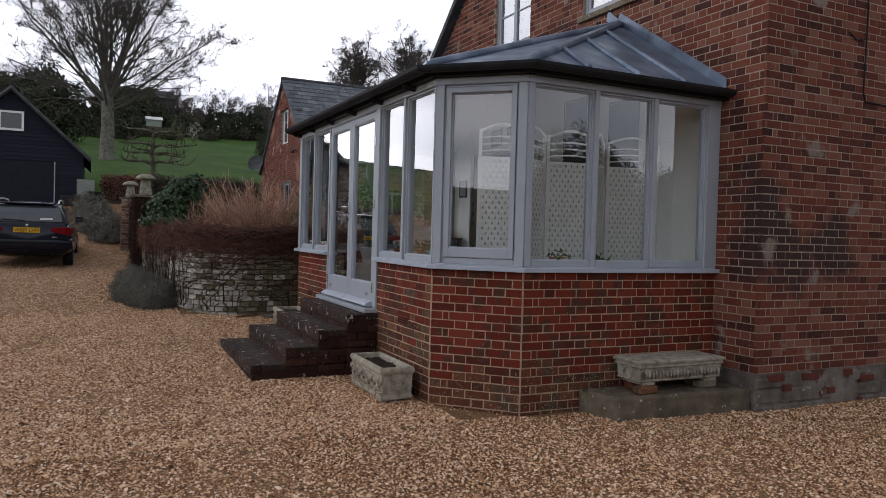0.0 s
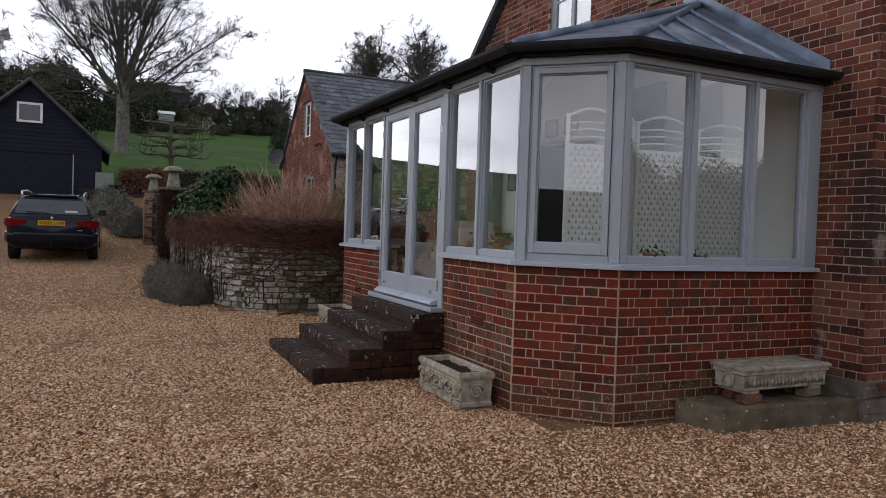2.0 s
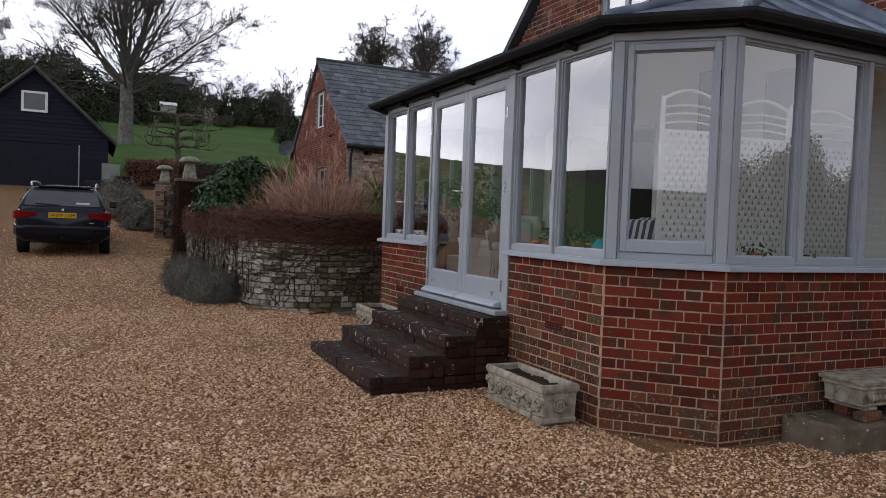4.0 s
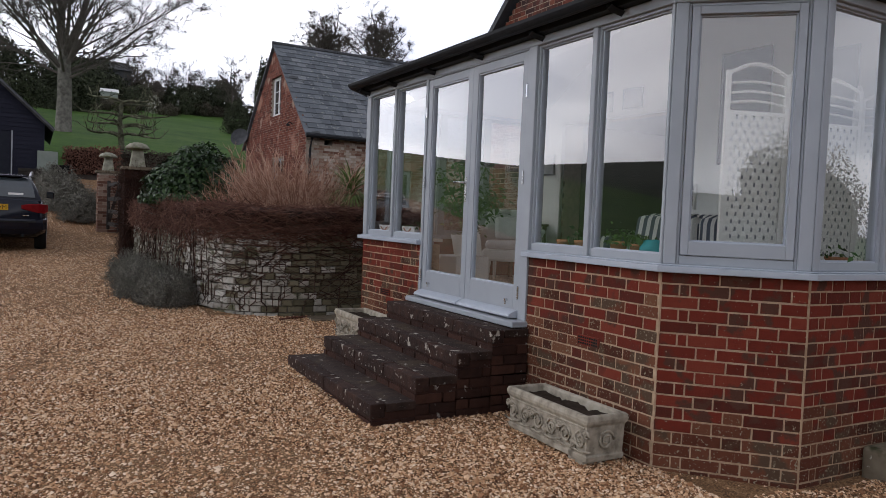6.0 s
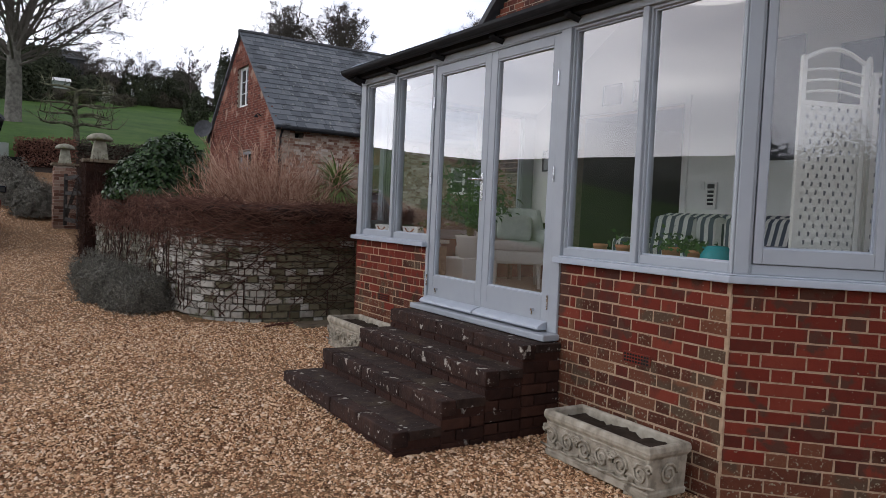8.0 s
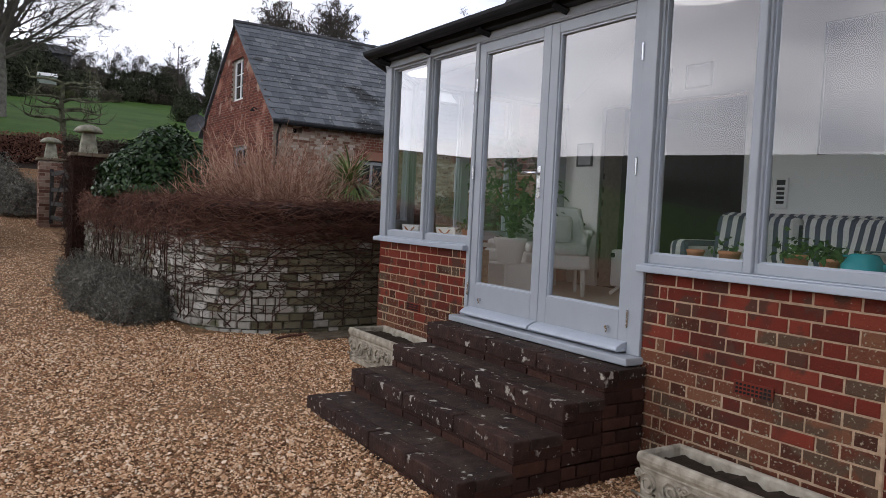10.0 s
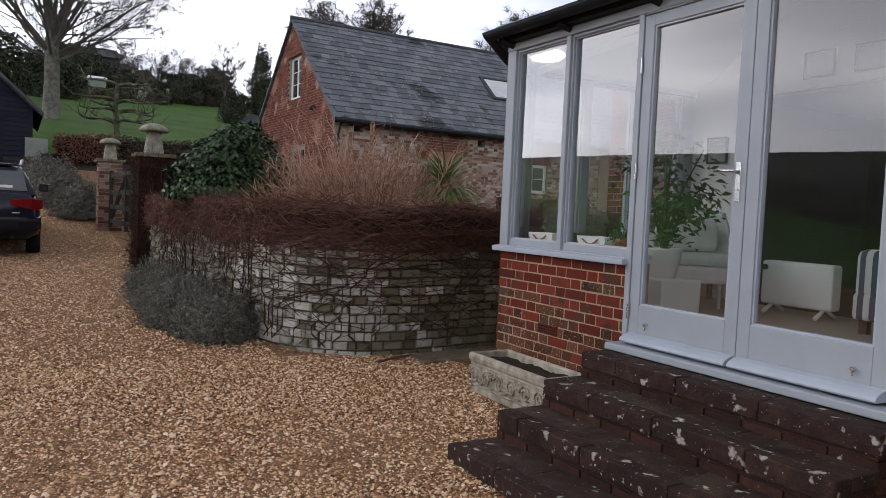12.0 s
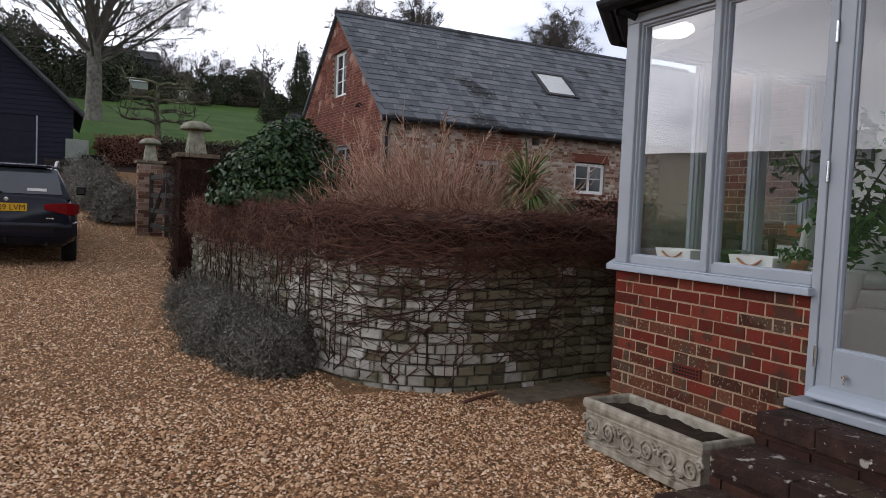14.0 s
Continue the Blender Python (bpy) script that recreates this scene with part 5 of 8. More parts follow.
M["bark"] = material("grey_bark", [(0.07, 0.065, 0.055), (0.15, 0.14, 0.12), (0.22, 0.21, 0.18)], 5, 0.95, bump=0.7, bump_scale=18)
M["mossy_bark"] = material("mossy_bark", [(0.035, 0.034, 0.022), (0.10, 0.10, 0.062), (0.24, 0.25, 0.16)], 5, 0.95, bump=0.7, bump_scale=18)
M["twig"] = material("bare_twigs", [(0.085, 0.073, 0.063), (0.155, 0.135, 0.118)], 3, 0.95, vary=0.4, island=True)
M["creeper"] = material("brown_creeper_stems", [(0.042, 0.019, 0.014), (0.125, 0.057, 0.040), (0.25, 0.145, 0.105)], 6, 0.95, vary=0.55, island=True)
M["creeper_dark"] = material("dark_creeper_stems", [(0.018, 0.010, 0.008), (0.048, 0.026, 0.019), (0.10, 0.060, 0.045)], 6, 0.95, vary=0.55, island=True)
M["dogwood"] = material("dogwood_stems", [(0.17, 0.075, 0.048), (0.42, 0.24, 0.165), (0.74, 0.54, 0.41)], 4, 0.85, vary=0.6, island=True)
M["laurel"] = material("glossy_laurel_leaves", [(0.010, 0.025, 0.007), (0.025, 0.056, 0.015), (0.056, 0.100, 0.030)], 4, 0.38, spec=0.25, vary=0.6, island=True)
M["lavender"] = material("grey_green_lavender", [(0.072, 0.068, 0.054), (0.150, 0.142, 0.116), (0.28, 0.268, 0.225)], 4, 0.95, vary=0.6, island=True)
M["palm"] = material("palm_leaves", [(0.065, 0.115, 0.026), (0.16, 0.23, 0.07), (0.32, 0.37, 0.16)], 4, 0.5, vary=0.6, island=True)
M["beech"] = material("russet_hedge_leaves", [(0.085, 0.040, 0.028), (0.17, 0.080, 0.055), (0.25, 0.13, 0.09)], 4, 0.9, vary=0.6, island=True)
M["evergreen"] = material("dark_evergreen", [(0.026, 0.031, 0.019), (0.052, 0.060, 0.035), (0.088, 0.098, 0.056)], 2, 0.9, vary=0.6, island=True)
M["scrub"] = material("winter_scrub", [(0.040, 0.036, 0.025), (0.075, 0.068, 0.048), (0.12, 0.10, 0.075)], 2, 0.95, vary=0.6, island=True)


# ---- creeper on the garden wall ----
rng = np.random.default_rng(5)
arr = np.array([(p.x, p.y) for p in gw_line])
nrm = np.array([(q.x - p.x, q.y - p.y) for p, q in zip(gw_line, offset_line(gw_line, -1.0))])
tan = np.stack([-nrm[:, 1], nrm[:, 0]], 1) * -1
N = 24000
idx = rng.integers(0, len(arr), N)
zz = 1.67 - np.abs(rng.normal(0, 0.19, N))
thick = rng.uniform(-0.42, 0.11, N)
thick = np.where(zz < 1.45, rng.uniform(0.0, 0.09, N), thick)
st = np.column_stack([arr[idx] + nrm[idx] * thick[:, None], zz + 0.03 * np.sin(idx * 0.21)])
dr = np.column_stack([tan[idx] * rng.choice([-1, 1], N)[:, None] + nrm[idx] * rng.normal(0.05, 0.25, N)[:, None], rng.normal(-0.2, 0.5, N)])
me, _, _ = twig_mesh("creeper_mass", st, dr, rng.uniform(0.07, 0.26, N), rng.uniform(0.0020, 0.0048, N), 0.14, rng)
me.materials.append(M["creeper"])
tagged(new("creeper_mass", me), "tangled bare brown creeper draped over the wall top", "creeper", "", "stuff")
# solid core along the wall top, coloured dark for the shade among the twigs
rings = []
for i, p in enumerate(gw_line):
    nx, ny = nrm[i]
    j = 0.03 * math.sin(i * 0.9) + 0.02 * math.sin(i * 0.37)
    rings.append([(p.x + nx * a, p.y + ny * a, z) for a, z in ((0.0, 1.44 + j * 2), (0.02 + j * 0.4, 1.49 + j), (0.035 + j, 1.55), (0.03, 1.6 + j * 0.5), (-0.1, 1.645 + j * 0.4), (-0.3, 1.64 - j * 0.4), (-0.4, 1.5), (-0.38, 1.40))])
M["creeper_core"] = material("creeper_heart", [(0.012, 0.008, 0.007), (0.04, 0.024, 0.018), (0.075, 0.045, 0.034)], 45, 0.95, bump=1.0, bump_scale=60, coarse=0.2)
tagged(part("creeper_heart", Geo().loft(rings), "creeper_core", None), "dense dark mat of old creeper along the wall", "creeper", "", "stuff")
# long stems trailing over the stones
cr = Geo()
rnd = random.Random(8)
cum = len(gw_line)
for k in range(400):
    i = rnd.randrange(8, cum - 4)
    z = rnd.uniform(0.75, 1.4) if rnd.random() < 0.8 else rnd.uniform(0.45, 0.9)
    di, pts, r = rnd.choice((-1, 1)), [], rnd.uniform(0.002, 0.0055)
    slope_z = rnd.gauss(-0.012, 0.02)
    for q in range(rnd.randint(8, 26)):
        ii = i + di * q
        if not 0 <= ii < cum:
            break
        z += slope_z + rnd.gauss(0, 0.006)
        p = gw_line[ii]
        if z < land(p.x, p.y) + 0.1:
            break
        pts.append((p.x + nrm[ii][0] * (0.012 + r), p.y + nrm[ii][1] * (0.012 + r), z))
    if len(pts) > 3:
        cr.tube(pts, [r * (1 - 0.6 * q / len(pts)) for q in range(len(pts))], 4)
for k in range(60):
    i = rnd.randrange(10, cum - 30)
    p = gw_line[i]
    z, pts, ii = land(p.x, p.y), [], float(i)
    r = rnd.uniform(0.004, 0.009)
    while z < 1.4:
        z += 0.06
        ii += rnd.gauss(0.2, 0.5)
        q = max(0, min(cum - 1, int(ii)))
        p = gw_line[q]
        pts.append((p.x + nrm[q][0] * (0.012 + r), p.y + nrm[q][1] * (0.012 + r), z))
    cr.tube(pts, [r * (1 - 0.5 * q / len(pts)) for q in range(len(pts))], 4)
tagged(part("creeper_stems", cr, "creeper_dark", None), "bare creeper stems trailing over whitewashed stones", "creeper", "", "stuff")


# ---- shrubs ----
def dogwood_shrub(x, y, z, r, h, n, seed, label):
    rng = np.random.default_rng(seed)
    t = thing("shrub", (x, y, z), label, "shrub")
    a, q = rng.uniform(0, math.tau, n), np.sqrt(rng.random(n))
    st = np.column_stack([np.cos(a) * q * r * 0.45, np.sin(a) * q * r * 0.45, rng.uniform(0, h * 0.25, n)])
    lean = np.column_stack([np.cos(a) * q * r * 1.5, np.sin(a) * q * r * 1.5, np.full(n, h)]) + rng.normal(0, 0.2, (n, 3))
    ln = h * rng.uniform(0.65, 1.0, n) * (1.08 - 0.16 * q)
    me, end, mid = twig_mesh("stem_growth", st, lean, ln, rng.uniform(0.006, 0.012, n), 0.085, rng)
    me.materials.append(M["dogwood"])
    tagged(part("stem_growth", me, None, t), kind="stuff")
    m = n * 13
    i = rng.integers(0, n, m)
    f = rng.uniform(0.0, 1.0, m)[:, None]
    s2 = mid[i] * (1 - f) + end[i] * f
    d2 = lean[i] / np.linalg.norm(lean[i], axis=1, keepdims=True) + rng.normal(0, 0.55, (m, 3))
    me, _, _ = twig_mesh("twig_growth", s2, d2, rng.uniform(0.07, 0.25, m), rng.uniform(0.003, 0.006, m), 0.1, rng)
    me.materials.append(M["dogwood"])
    tagged(part("twig_growth", me, None, t), kind="stuff")
    return t


dogwood_shrub(2.78, 13.3, 0.75, 0.95, 1.55, 400, 3, "bare pinkish dogwood shrub behind the garden wall")
dogwood_shrub(3.05, 13.7, 0.75, 0.8, 1.42, 200, 4, "bare pinkish dogwood shrub behind the garden wall")

rng = np.random.default_rng(17)
t = thing("laurel", (1.62, 14.9, 0.5), "dense glossy dark green laurel bush behind the wall", "shrub")
p, d = blob(24000, (0.86, 0.85, 1.0), rng, 0.5, 0.16, 1.8, 3.0)
p[:, 2] = np.maximum(p[:, 2] + 1.1, 1.16 + 0.12 * rng.random(len(p)))
me = leaf_mesh("leaves", p, d + np.array((0, 0, 0.5)), 0.076, rng, 0.55)
me.materials.append(M["laurel"])
part("leaves", me, None, t)
g = Geo()
rnd = random.Random(4)
for i in range(8):
    branching(g, (0, 0, 0), (rnd.uniform(-0.6, 0.6), rnd.uniform(-0.6, 0.6), 1), 0.8, 0.02, 2, rnd)
part("branchwork", g, "bark", t)

t = thing("palm", (3.46, 12.7, 0.66), "spiky green cordyline palm beside the barn", "palm")
part("trunk", Geo().tube([(0, 0, 0), (0.03, 0, 0.6), (0, 0, 1.25)], [0.09, 0.07, 0.06], 8), "bark", t)
lf = Geo()
rnd = random.Random(14)
for i in range(240):
    a, e = rnd.uniform(0, math.tau), rnd.uniform(-0.25, 1.45)
    L, w = rnd.uniform(0.42, 0.72), rnd.uniform(0.010, 0.019)
    ca, sa = math.cos(a), math.sin(a)
    pts = []
    for k2 in range(6):
        f = k2 / 5
        rr, zz = L * f * math.cos(e * (1 - 0.35 * f)), L * f * math.sin(e) - 0.75 * L * f * f * max(0.35, math.cos(e))
        pts.append((rr, zz, w * (1 - f) ** 0.6 if f < 1 else 0.001))
    vs = []
    for rr, zz, ww in pts:
        vs += [(ca * rr - sa * ww, sa * rr + ca * ww, 1.25 + zz), (ca * rr + sa * ww, sa * rr - ca * ww, 1.25 + zz)]
    lf.add(vs, [(2 * k2, 2 * k2 + 1, 2 * k2 + 3, 2 * k2 + 2) for k2 in range(5)])
part("leaves", lf, "palm", t)


def lavender_bush(x, y, r, h, n, seed, label="low grey-green lavender bush at the wall foot", zs=None):
    rng = np.random.default_rng(seed)
    z = land(x, y) if zs is None else zs
    t = thing("lavender", (x, y, z), label, "shrub", "lavender bushes")
    d = rng.normal(0, 1, (n, 3))
    d[:, 2] = np.abs(d[:, 2]) * 0.9
    d /= np.linalg.norm(d, axis=1, keepdims=True)
    k = np.array([1 + 0.45 * noise.noise((a * 2.2 + seed, b * 2.2, c * 2.2)) for a, b, c in d])
    st = d * (rng.uniform(0.35, 0.86, n) * k)[:, None] * np.array((r, r, h))
    st[:, 2] = np.maximum(st[:, 2], 0.01)
    me, end, _ = twig_mesh("growth", st, d + rng.normal(0, 0.35, (n, 3)) + np.array((0, 0, 0.35)), rng.uniform(0.05, 0.12, n), rng.uniform(0.002, 0.0045, n), 0.06, rng)
    me.materials.append(M["lavender"])
    tagged(part("growth", me, None, t), kind="stuff")
    m = n * 3
    i = rng.integers(0, n, m)
    me = leaf_mesh("leaves", end[i] + rng.normal(0, 0.025, (m, 3)), d[i], 0.030 if r < 0.5 else 0.065, rng, 0.34)
    me.materials.append(M["lavender"])
    part("leaves", me, None, t)
    return t


lavender_bush(0.90, 12.50, 0.42, 0.44, 7500, 2)
lavender_bush(0.68, 13.15, 0.38, 0.46, 5200, 3)
lavender_bush(0.75, 13.9, 0.42, 0.45, 3200, 4)
lavender_bush(0.72, 15.0, 0.35, 0.4, 2200, 6)
lavender_bush(0.55, 24.2, 0.65, 1.05, 3600, 7, "large grey-green lavender mound beside the drive")
lavender_bush(0.25, 25.6, 0.75, 1.1, 3600, 8, "large grey-green lavender mound beside the drive")
lavender_bush(0.05, 27.2, 0.75, 1.05, 3000, 9, "large grey-green lavender mound beside the drive")
lavender_bush(-0.1, 28.9, 0.7, 0.95, 2400, 10, "large grey-green lavender mound beside the drive")


M["staddle"] = material("lichened_staddle_stone", [(0.13, 0.125, 0.09), (0.26, 0.25, 0.19), (0.38, 0.365, 0.29)], 9, 0.92, bump=0.6, bump_scale=50, patches=(((0.16, 0.17, 0.09), 6, 0.58),))


# ---- gate piers, staddle stones, gate ----
M["pier_brick"] = material("weathered_pier_brick", [(0.075, 0.035, 0.024), (0.15, 0.075, 0.052), (0.24, 0.15, 0.11), (0.34, 0.26, 0.20)], 20, 0.9, bump=0.6, bump_scale=60, coord="World", vary=0.55)
def staddle(x, y, z, label):
    t = thing("staddle_stone", (x, y, z), label, "staddle stone", "staddle stones on the gate piers")
    part("stem", Geo().loft([[(sx * w, sy * w, zz) for sx, sy in ((-1, -1), (1, -1), (1, 1), (-1, 1))] for w, zz in ((0.135, 0.0), (0.115, 0.15), (0.085, 0.36))]), "staddle", t, bevel=0.02)
    part("cap", Geo().lathe([(0.08, 0.35), (0.20, 0.335), (0.222, 0.352), (0.20, 0.392), (0.15, 0.435), (0.07, 0.462), (0.01, 0.468)], (0, 0, 0), 20), "staddle", t, smooth=True)
    return t


def gate_pier(x, y, z0, z1, half, mat, label, seed, core="mortar_dark"):
    t = thing("gate_pier", (x, y, z0), label, "pier", "gate piers")
    h = z1 - z0 - 0.06
    part("core", Geo().box((-half + 0.01, -half + 0.01, -0.2), (half - 0.01, half - 0.01, h)), core, t)
    rnd = random.Random(seed)
    for r in range(int(h / 0.075)):
        z = r * 0.075 + 0.005
        for face in range(4):
            m = Matrix.Rotation(face * math.pi / 2, 4, "Z")
            s, first = -half, (r + face) % 2
            while s < half - 0.03:
                w = min(0.1125 if first else 0.225, half - s)
                first = 0
                g = Geo().box((s + 0.004, -half - rnd.uniform(0, 0.006), z), (s + w - 0.004, -half + 0.06, z + 0.065), m)
                part("brick", g, mat, t)
                s += w
    part("capping", Geo().box((-half - 0.05, -half - 0.05, h), (half + 0.05, half + 0.05, h + 0.06)), "concrete", t, bevel=0.01)
    return t


gate_pier(1.0, 22.9, land(1, 22.9) - 0.02, 2.44, 0.235, "pier_brick", "weathered brick gate pier with a stone cap", 3)
gate_pier(1.07, 17.5, land(1, 17.5) - 0.02, 2.32, 0.235, "step", "dark creeper-stained brick gate pier with a stone cap", 4, "step")
rng = np.random.default_rng(23)
side, k = rng.integers(0, 4, 2600), rng.uniform(-0.25, 0.25, 2600)
ux, uy = np.array((0, 1, 0, -1))[side], np.array((-1, 0, 1, 0))[side]
pz = land(1, 17.5) + rng.uniform(0.0, 1.72, 2600)
st = np.column_stack([1.07 + ux * 0.243 - uy * k, 17.5 + uy * 0.243 + ux * k, pz])
dr = np.column_stack([ux * 0.12 + rng.normal(0, 0.35, 2600), uy * 0.12 + rng.normal(0, 0.35, 2600), rng.normal(0.1, 0.8, 2600)])
me, _, _ = twig_mesh("creeper_mass", st, dr, rng.uniform(0.08, 0.3, 2600), rng.uniform(0.003, 0.006, 2600), 0.1, rng)
me.materials.append(M["creeper_dark"])
tagged(new("creeper_mass", me), "bare dark creeper clinging to the gate pier", "creeper", "", "stuff")
staddle(1.0, 22.9, 2.44, "pale mushroom-shaped staddle stone on the brick pier")
staddle(1.07, 17.5, 2.32, "pale mushroom-shaped staddle stone on the dark pier")
gate = thing("gate", pose(1.0, 22.62, land(1, 22.6), 0, 0, -88), "weathered grey timber field gate standing ajar", "gate")
M["timber"] = material("weathered_grey_timber", [(0.018, 0.016, 0.014), (0.038, 0.034, 0.030), (0.062, 0.056, 0.050)], 6, 0.9, stretch=(1, 6, 6), bump=0.4)
for x in (0.0, 2.0, 4.2):
    part("stile", Geo().box((x, -0.035, 0.1), (x + 0.09, 0.035, 1.3)), "timber", gate, bevel=0.005)
for z in (0.2, 0.5, 0.8, 1.15):
    part("rail", Geo().box((0.02, -0.02, z), (4.25, 0.02, z + 0.09)), "timber", gate, bevel=0.005)
part("brace", Geo().tube([(0.1, 0, 0.25), (2.05, 0, 1.2)], 0.04, 4).tube([(2.1, 0, 1.2), (4.2, 0, 0.25)], 0.04, 4), "timber", gate)

# ---- parked estate car ----
M["car_paint"] = material("black_car_paint", [(0.007, 0.008, 0.015), (0.011, 0.013, 0.022)], 3, 0.18, spec=0.3)
M["car_glass"] = material("tinted_car_glass", [(0.030, 0.037, 0.042), (0.045, 0.055, 0.06)], 2, 0.05, spec=0.9)
M["tail_red"] = material("red_tail_lamp", [(0.13, 0.005, 0.007), (0.20, 0.010, 0.012)], 8, 0.15)
M["rubber"] = material("black_rubber", [(0.01, 0.01, 0.01), (0.02, 0.02, 0.02)], 8, 0.85)
M["plate"] = material("yellow_plate", [(0.60, 0.34, 0.02), (0.66, 0.39, 0.03)], 4, 0.5)
M["alloy"] = material("silver_alloy", [(0.45, 0.45, 0.46), (0.55, 0.55, 0.56)], 6, 0.35, metal=0.9)
M["black_text"] = material("black_lettering", [(0.01, 0.01, 0.01), (0.012, 0.012, 0.012)], 4, 0.6)


def estate_car(at):
    t = thing("car", at, "black estate car parked on the gravel drive", "car")
    sec = [(0.0, 0.74, 0.46, 0.98), (0.03, 0.82, 0.36, 1.0), (0.14, 0.87, 0.30, 1.0), (0.6, 0.895, 0.24, 0.99), (1.6, 0.90, 0.20, 0.97), (2.9, 0.90, 0.20, 0.95), (3.4, 0.89, 0.22, 0.93),
           (4.2, 0.86, 0.26, 0.82), (4.6, 0.78, 0.30, 0.70), (4.75, 0.62, 0.38, 0.60)]
    rings = []
    for y, w, lo, hi in sec:
        h = hi - lo
        half = [(0.0, lo), (w * 0.82, lo), (w * 0.97, lo + h * 0.14), (w, lo + h * 0.42), (w * 0.985, lo + h * 0.66), (w * 0.955, lo + h * 0.86), (w * 0.90, hi - 0.01), (w * 0.5, hi + 0.02), (0.0, hi + 0.03)]
        ring = [(x, y, z) for x, z in half] + [(-x, y, z) for x, z in half[-2:0:-1]]
        rings.append(ring)
    body = part("body", Geo().loft(rings), "car_paint", t, smooth=True)
    cab = [(0.06, 0.80, 0.995, 1.03), (0.2, 0.79, 0.99, 1.24), (0.36, 0.76, 0.99, 1.42), (0.6, 0.745, 0.985, 1.465), (1.6, 0.735, 0.97, 1.49), (2.4, 0.73, 0.95, 1.465), (2.9, 0.72, 0.95, 1.3), (3.45, 0.72, 0.93, 0.96)]
    rings = []
    for y, w, lo, hi in cab:
        h = hi - lo
        tw = w - 0.24 * h
        half = [(0.0, lo - 0.05), (w + 0.02, lo - 0.02), (w, lo + h * 0.1), (w - 0.2 * h, lo + h * 0.75), (tw - 0.03, hi - 0.035 * min(1, h * 3)), (tw * 0.7, hi), (0.0, hi + 0.015)]
        rings.append([(x, y, z) for x, z in half] + [(-x, y, z) for x, z in half[-2:0:-1]])
    part("cabin", Geo().loft(rings), "car_paint", t, smooth=True)
    # rear window, following the tailgate
    rw = Geo()
    rows = [(0.068, 0.70, 1.045), (0.185, 0.66, 1.235), (0.335, 0.60, 1.40)]
    vs = [(s * w, y - 0.016, z + 0.006) for y, w, z in rows for s in (-1, -0.5, 0, 0.5, 1)]
    rw.add(vs, [(j * 5 + i, j * 5 + i + 1, (j + 1) * 5 + i + 1, (j + 1) * 5 + i) for j in range(2) for i in range(4)])
    win = part("rear_window", rw, "car_glass", t, "tinted rear window")
    part("wiper", Geo().tube([(-0.05, 0.06, 1.06), (-0.5, 0.065, 1.085)], 0.012, 5), "rubber", win, "black rear wiper")
    part("sticker", Geo().box((0.25, 0.075, 1.09), (0.5, 0.08, 1.13)), "white", win, "pale strip on the glass")
    for sx in (-1, 1):
        for y0, y1 in ((0.62, 1.55), (1.62, 2.55)):
            z0, z1 = 1.02, 1.38
            part("side_window", Geo().add([(sx * 0.79, y0, z0), (sx * 0.785, y1, z0), (sx * 0.70, y1, z1), (sx * 0.705, y0 + 0.05, z1)], ((0, 1, 2, 3),)), "car_glass", t)
        # tail lamp wraps the corner
        lamp = Geo()
        lamp.loft([[(sx * x, y, za), (sx * x, y, zb), (sx * x, y + 0.1, zb), (sx * x, y + 0.1, za)] for x, y, za, zb in
                   ((0.47, -0.020, 0.835, 0.905), (0.60, -0.026, 0.800, 0.925), (0.76, -0.012, 0.765, 0.935), (0.865, 0.035, 0.755, 0.93), (0.915, 0.16, 0.785, 0.92), (0.925, 0.28, 0.83, 0.90))])
        part("tail_lamp", lamp, "tail_red", t, "red wrap-round tail lamp", bevel=0.008)
        part("roof_rail", Geo().tube([(sx * 0.60, 0.42, 1.45), (sx * 0.61, 0.48, 1.52), (sx * 0.61, 1.4, 1.545), (sx * 0.60, 2.3, 1.51), (sx * 0.60, 2.36, 1.46)], 0.018, 6), "alloy", t, "silver roof rail")
        mir = part("mirror", Geo().loft([[(sx * (0.93 + a), 2.55 + b, z) for a, b in ((-0.06, 0), (0.08, -0.03), (0.1, 0.06), (-0.02, 0.1))] for z in (1.0, 1.03, 1.12, 1.14)]), "car_paint", t, "door mirror", bevel=0.012)
        part("mirror_glass", Geo().box((sx * 0.945 - 0.055, 2.512, 1.02), (sx * 0.945 + 0.055, 2.52, 1.115)), "car_glass", mir)
        for y in (0.95, 3.75):
            wh = part("wheel", Geo().lathe([(0.2, -0.105), (0.30, -0.105), (0.32, -0.08), (0.325, 0), (0.32, 0.08), (0.30, 0.105), (0.2, 0.105)], (0, 0, 0), 28), "rubber", t, "black tyre",
                      smooth=True, at=pose(sx * 0.79, y, 0.322, 0, 90, 0))
            part("rim", Geo().lathe([(0.05, 0.09), (0.19, 0.098), (0.205, 0.108), (0.21, -0.1), (0.02, -0.1)], (0, 0, 0), 20), "alloy", wh, "silver wheel rim")
    bump = [(-0.03, 0.44), (-0.045, 0.50), (-0.05, 0.58), (-0.035, 0.64), (0.05, 0.66), (0.1, 0.42)]
    bg = Geo()
    xs = (-0.90, -0.84, -0.6, -0.2, 0.2, 0.6, 0.84, 0.90)
    bow = (0.22, 0.07, 0.01, 0.0, 0.0, 0.01, 0.07, 0.22)
    bg.loft([[(x, y + b, z) for y, z in bump] for x, b in zip(xs, bow)])
    part("bumper", bg, "car_paint", t, "black rear bumper", bevel=0.006)
    part("bumper_strip", Geo().box((-0.72, -0.062, 0.575), (0.72, -0.03, 0.605)), "rubber", t)
    part("spoiler", Geo().box((-0.56, 0.26, 1.43), (0.56, 0.42, 1.462)), "car_paint", t, bevel=0.01)
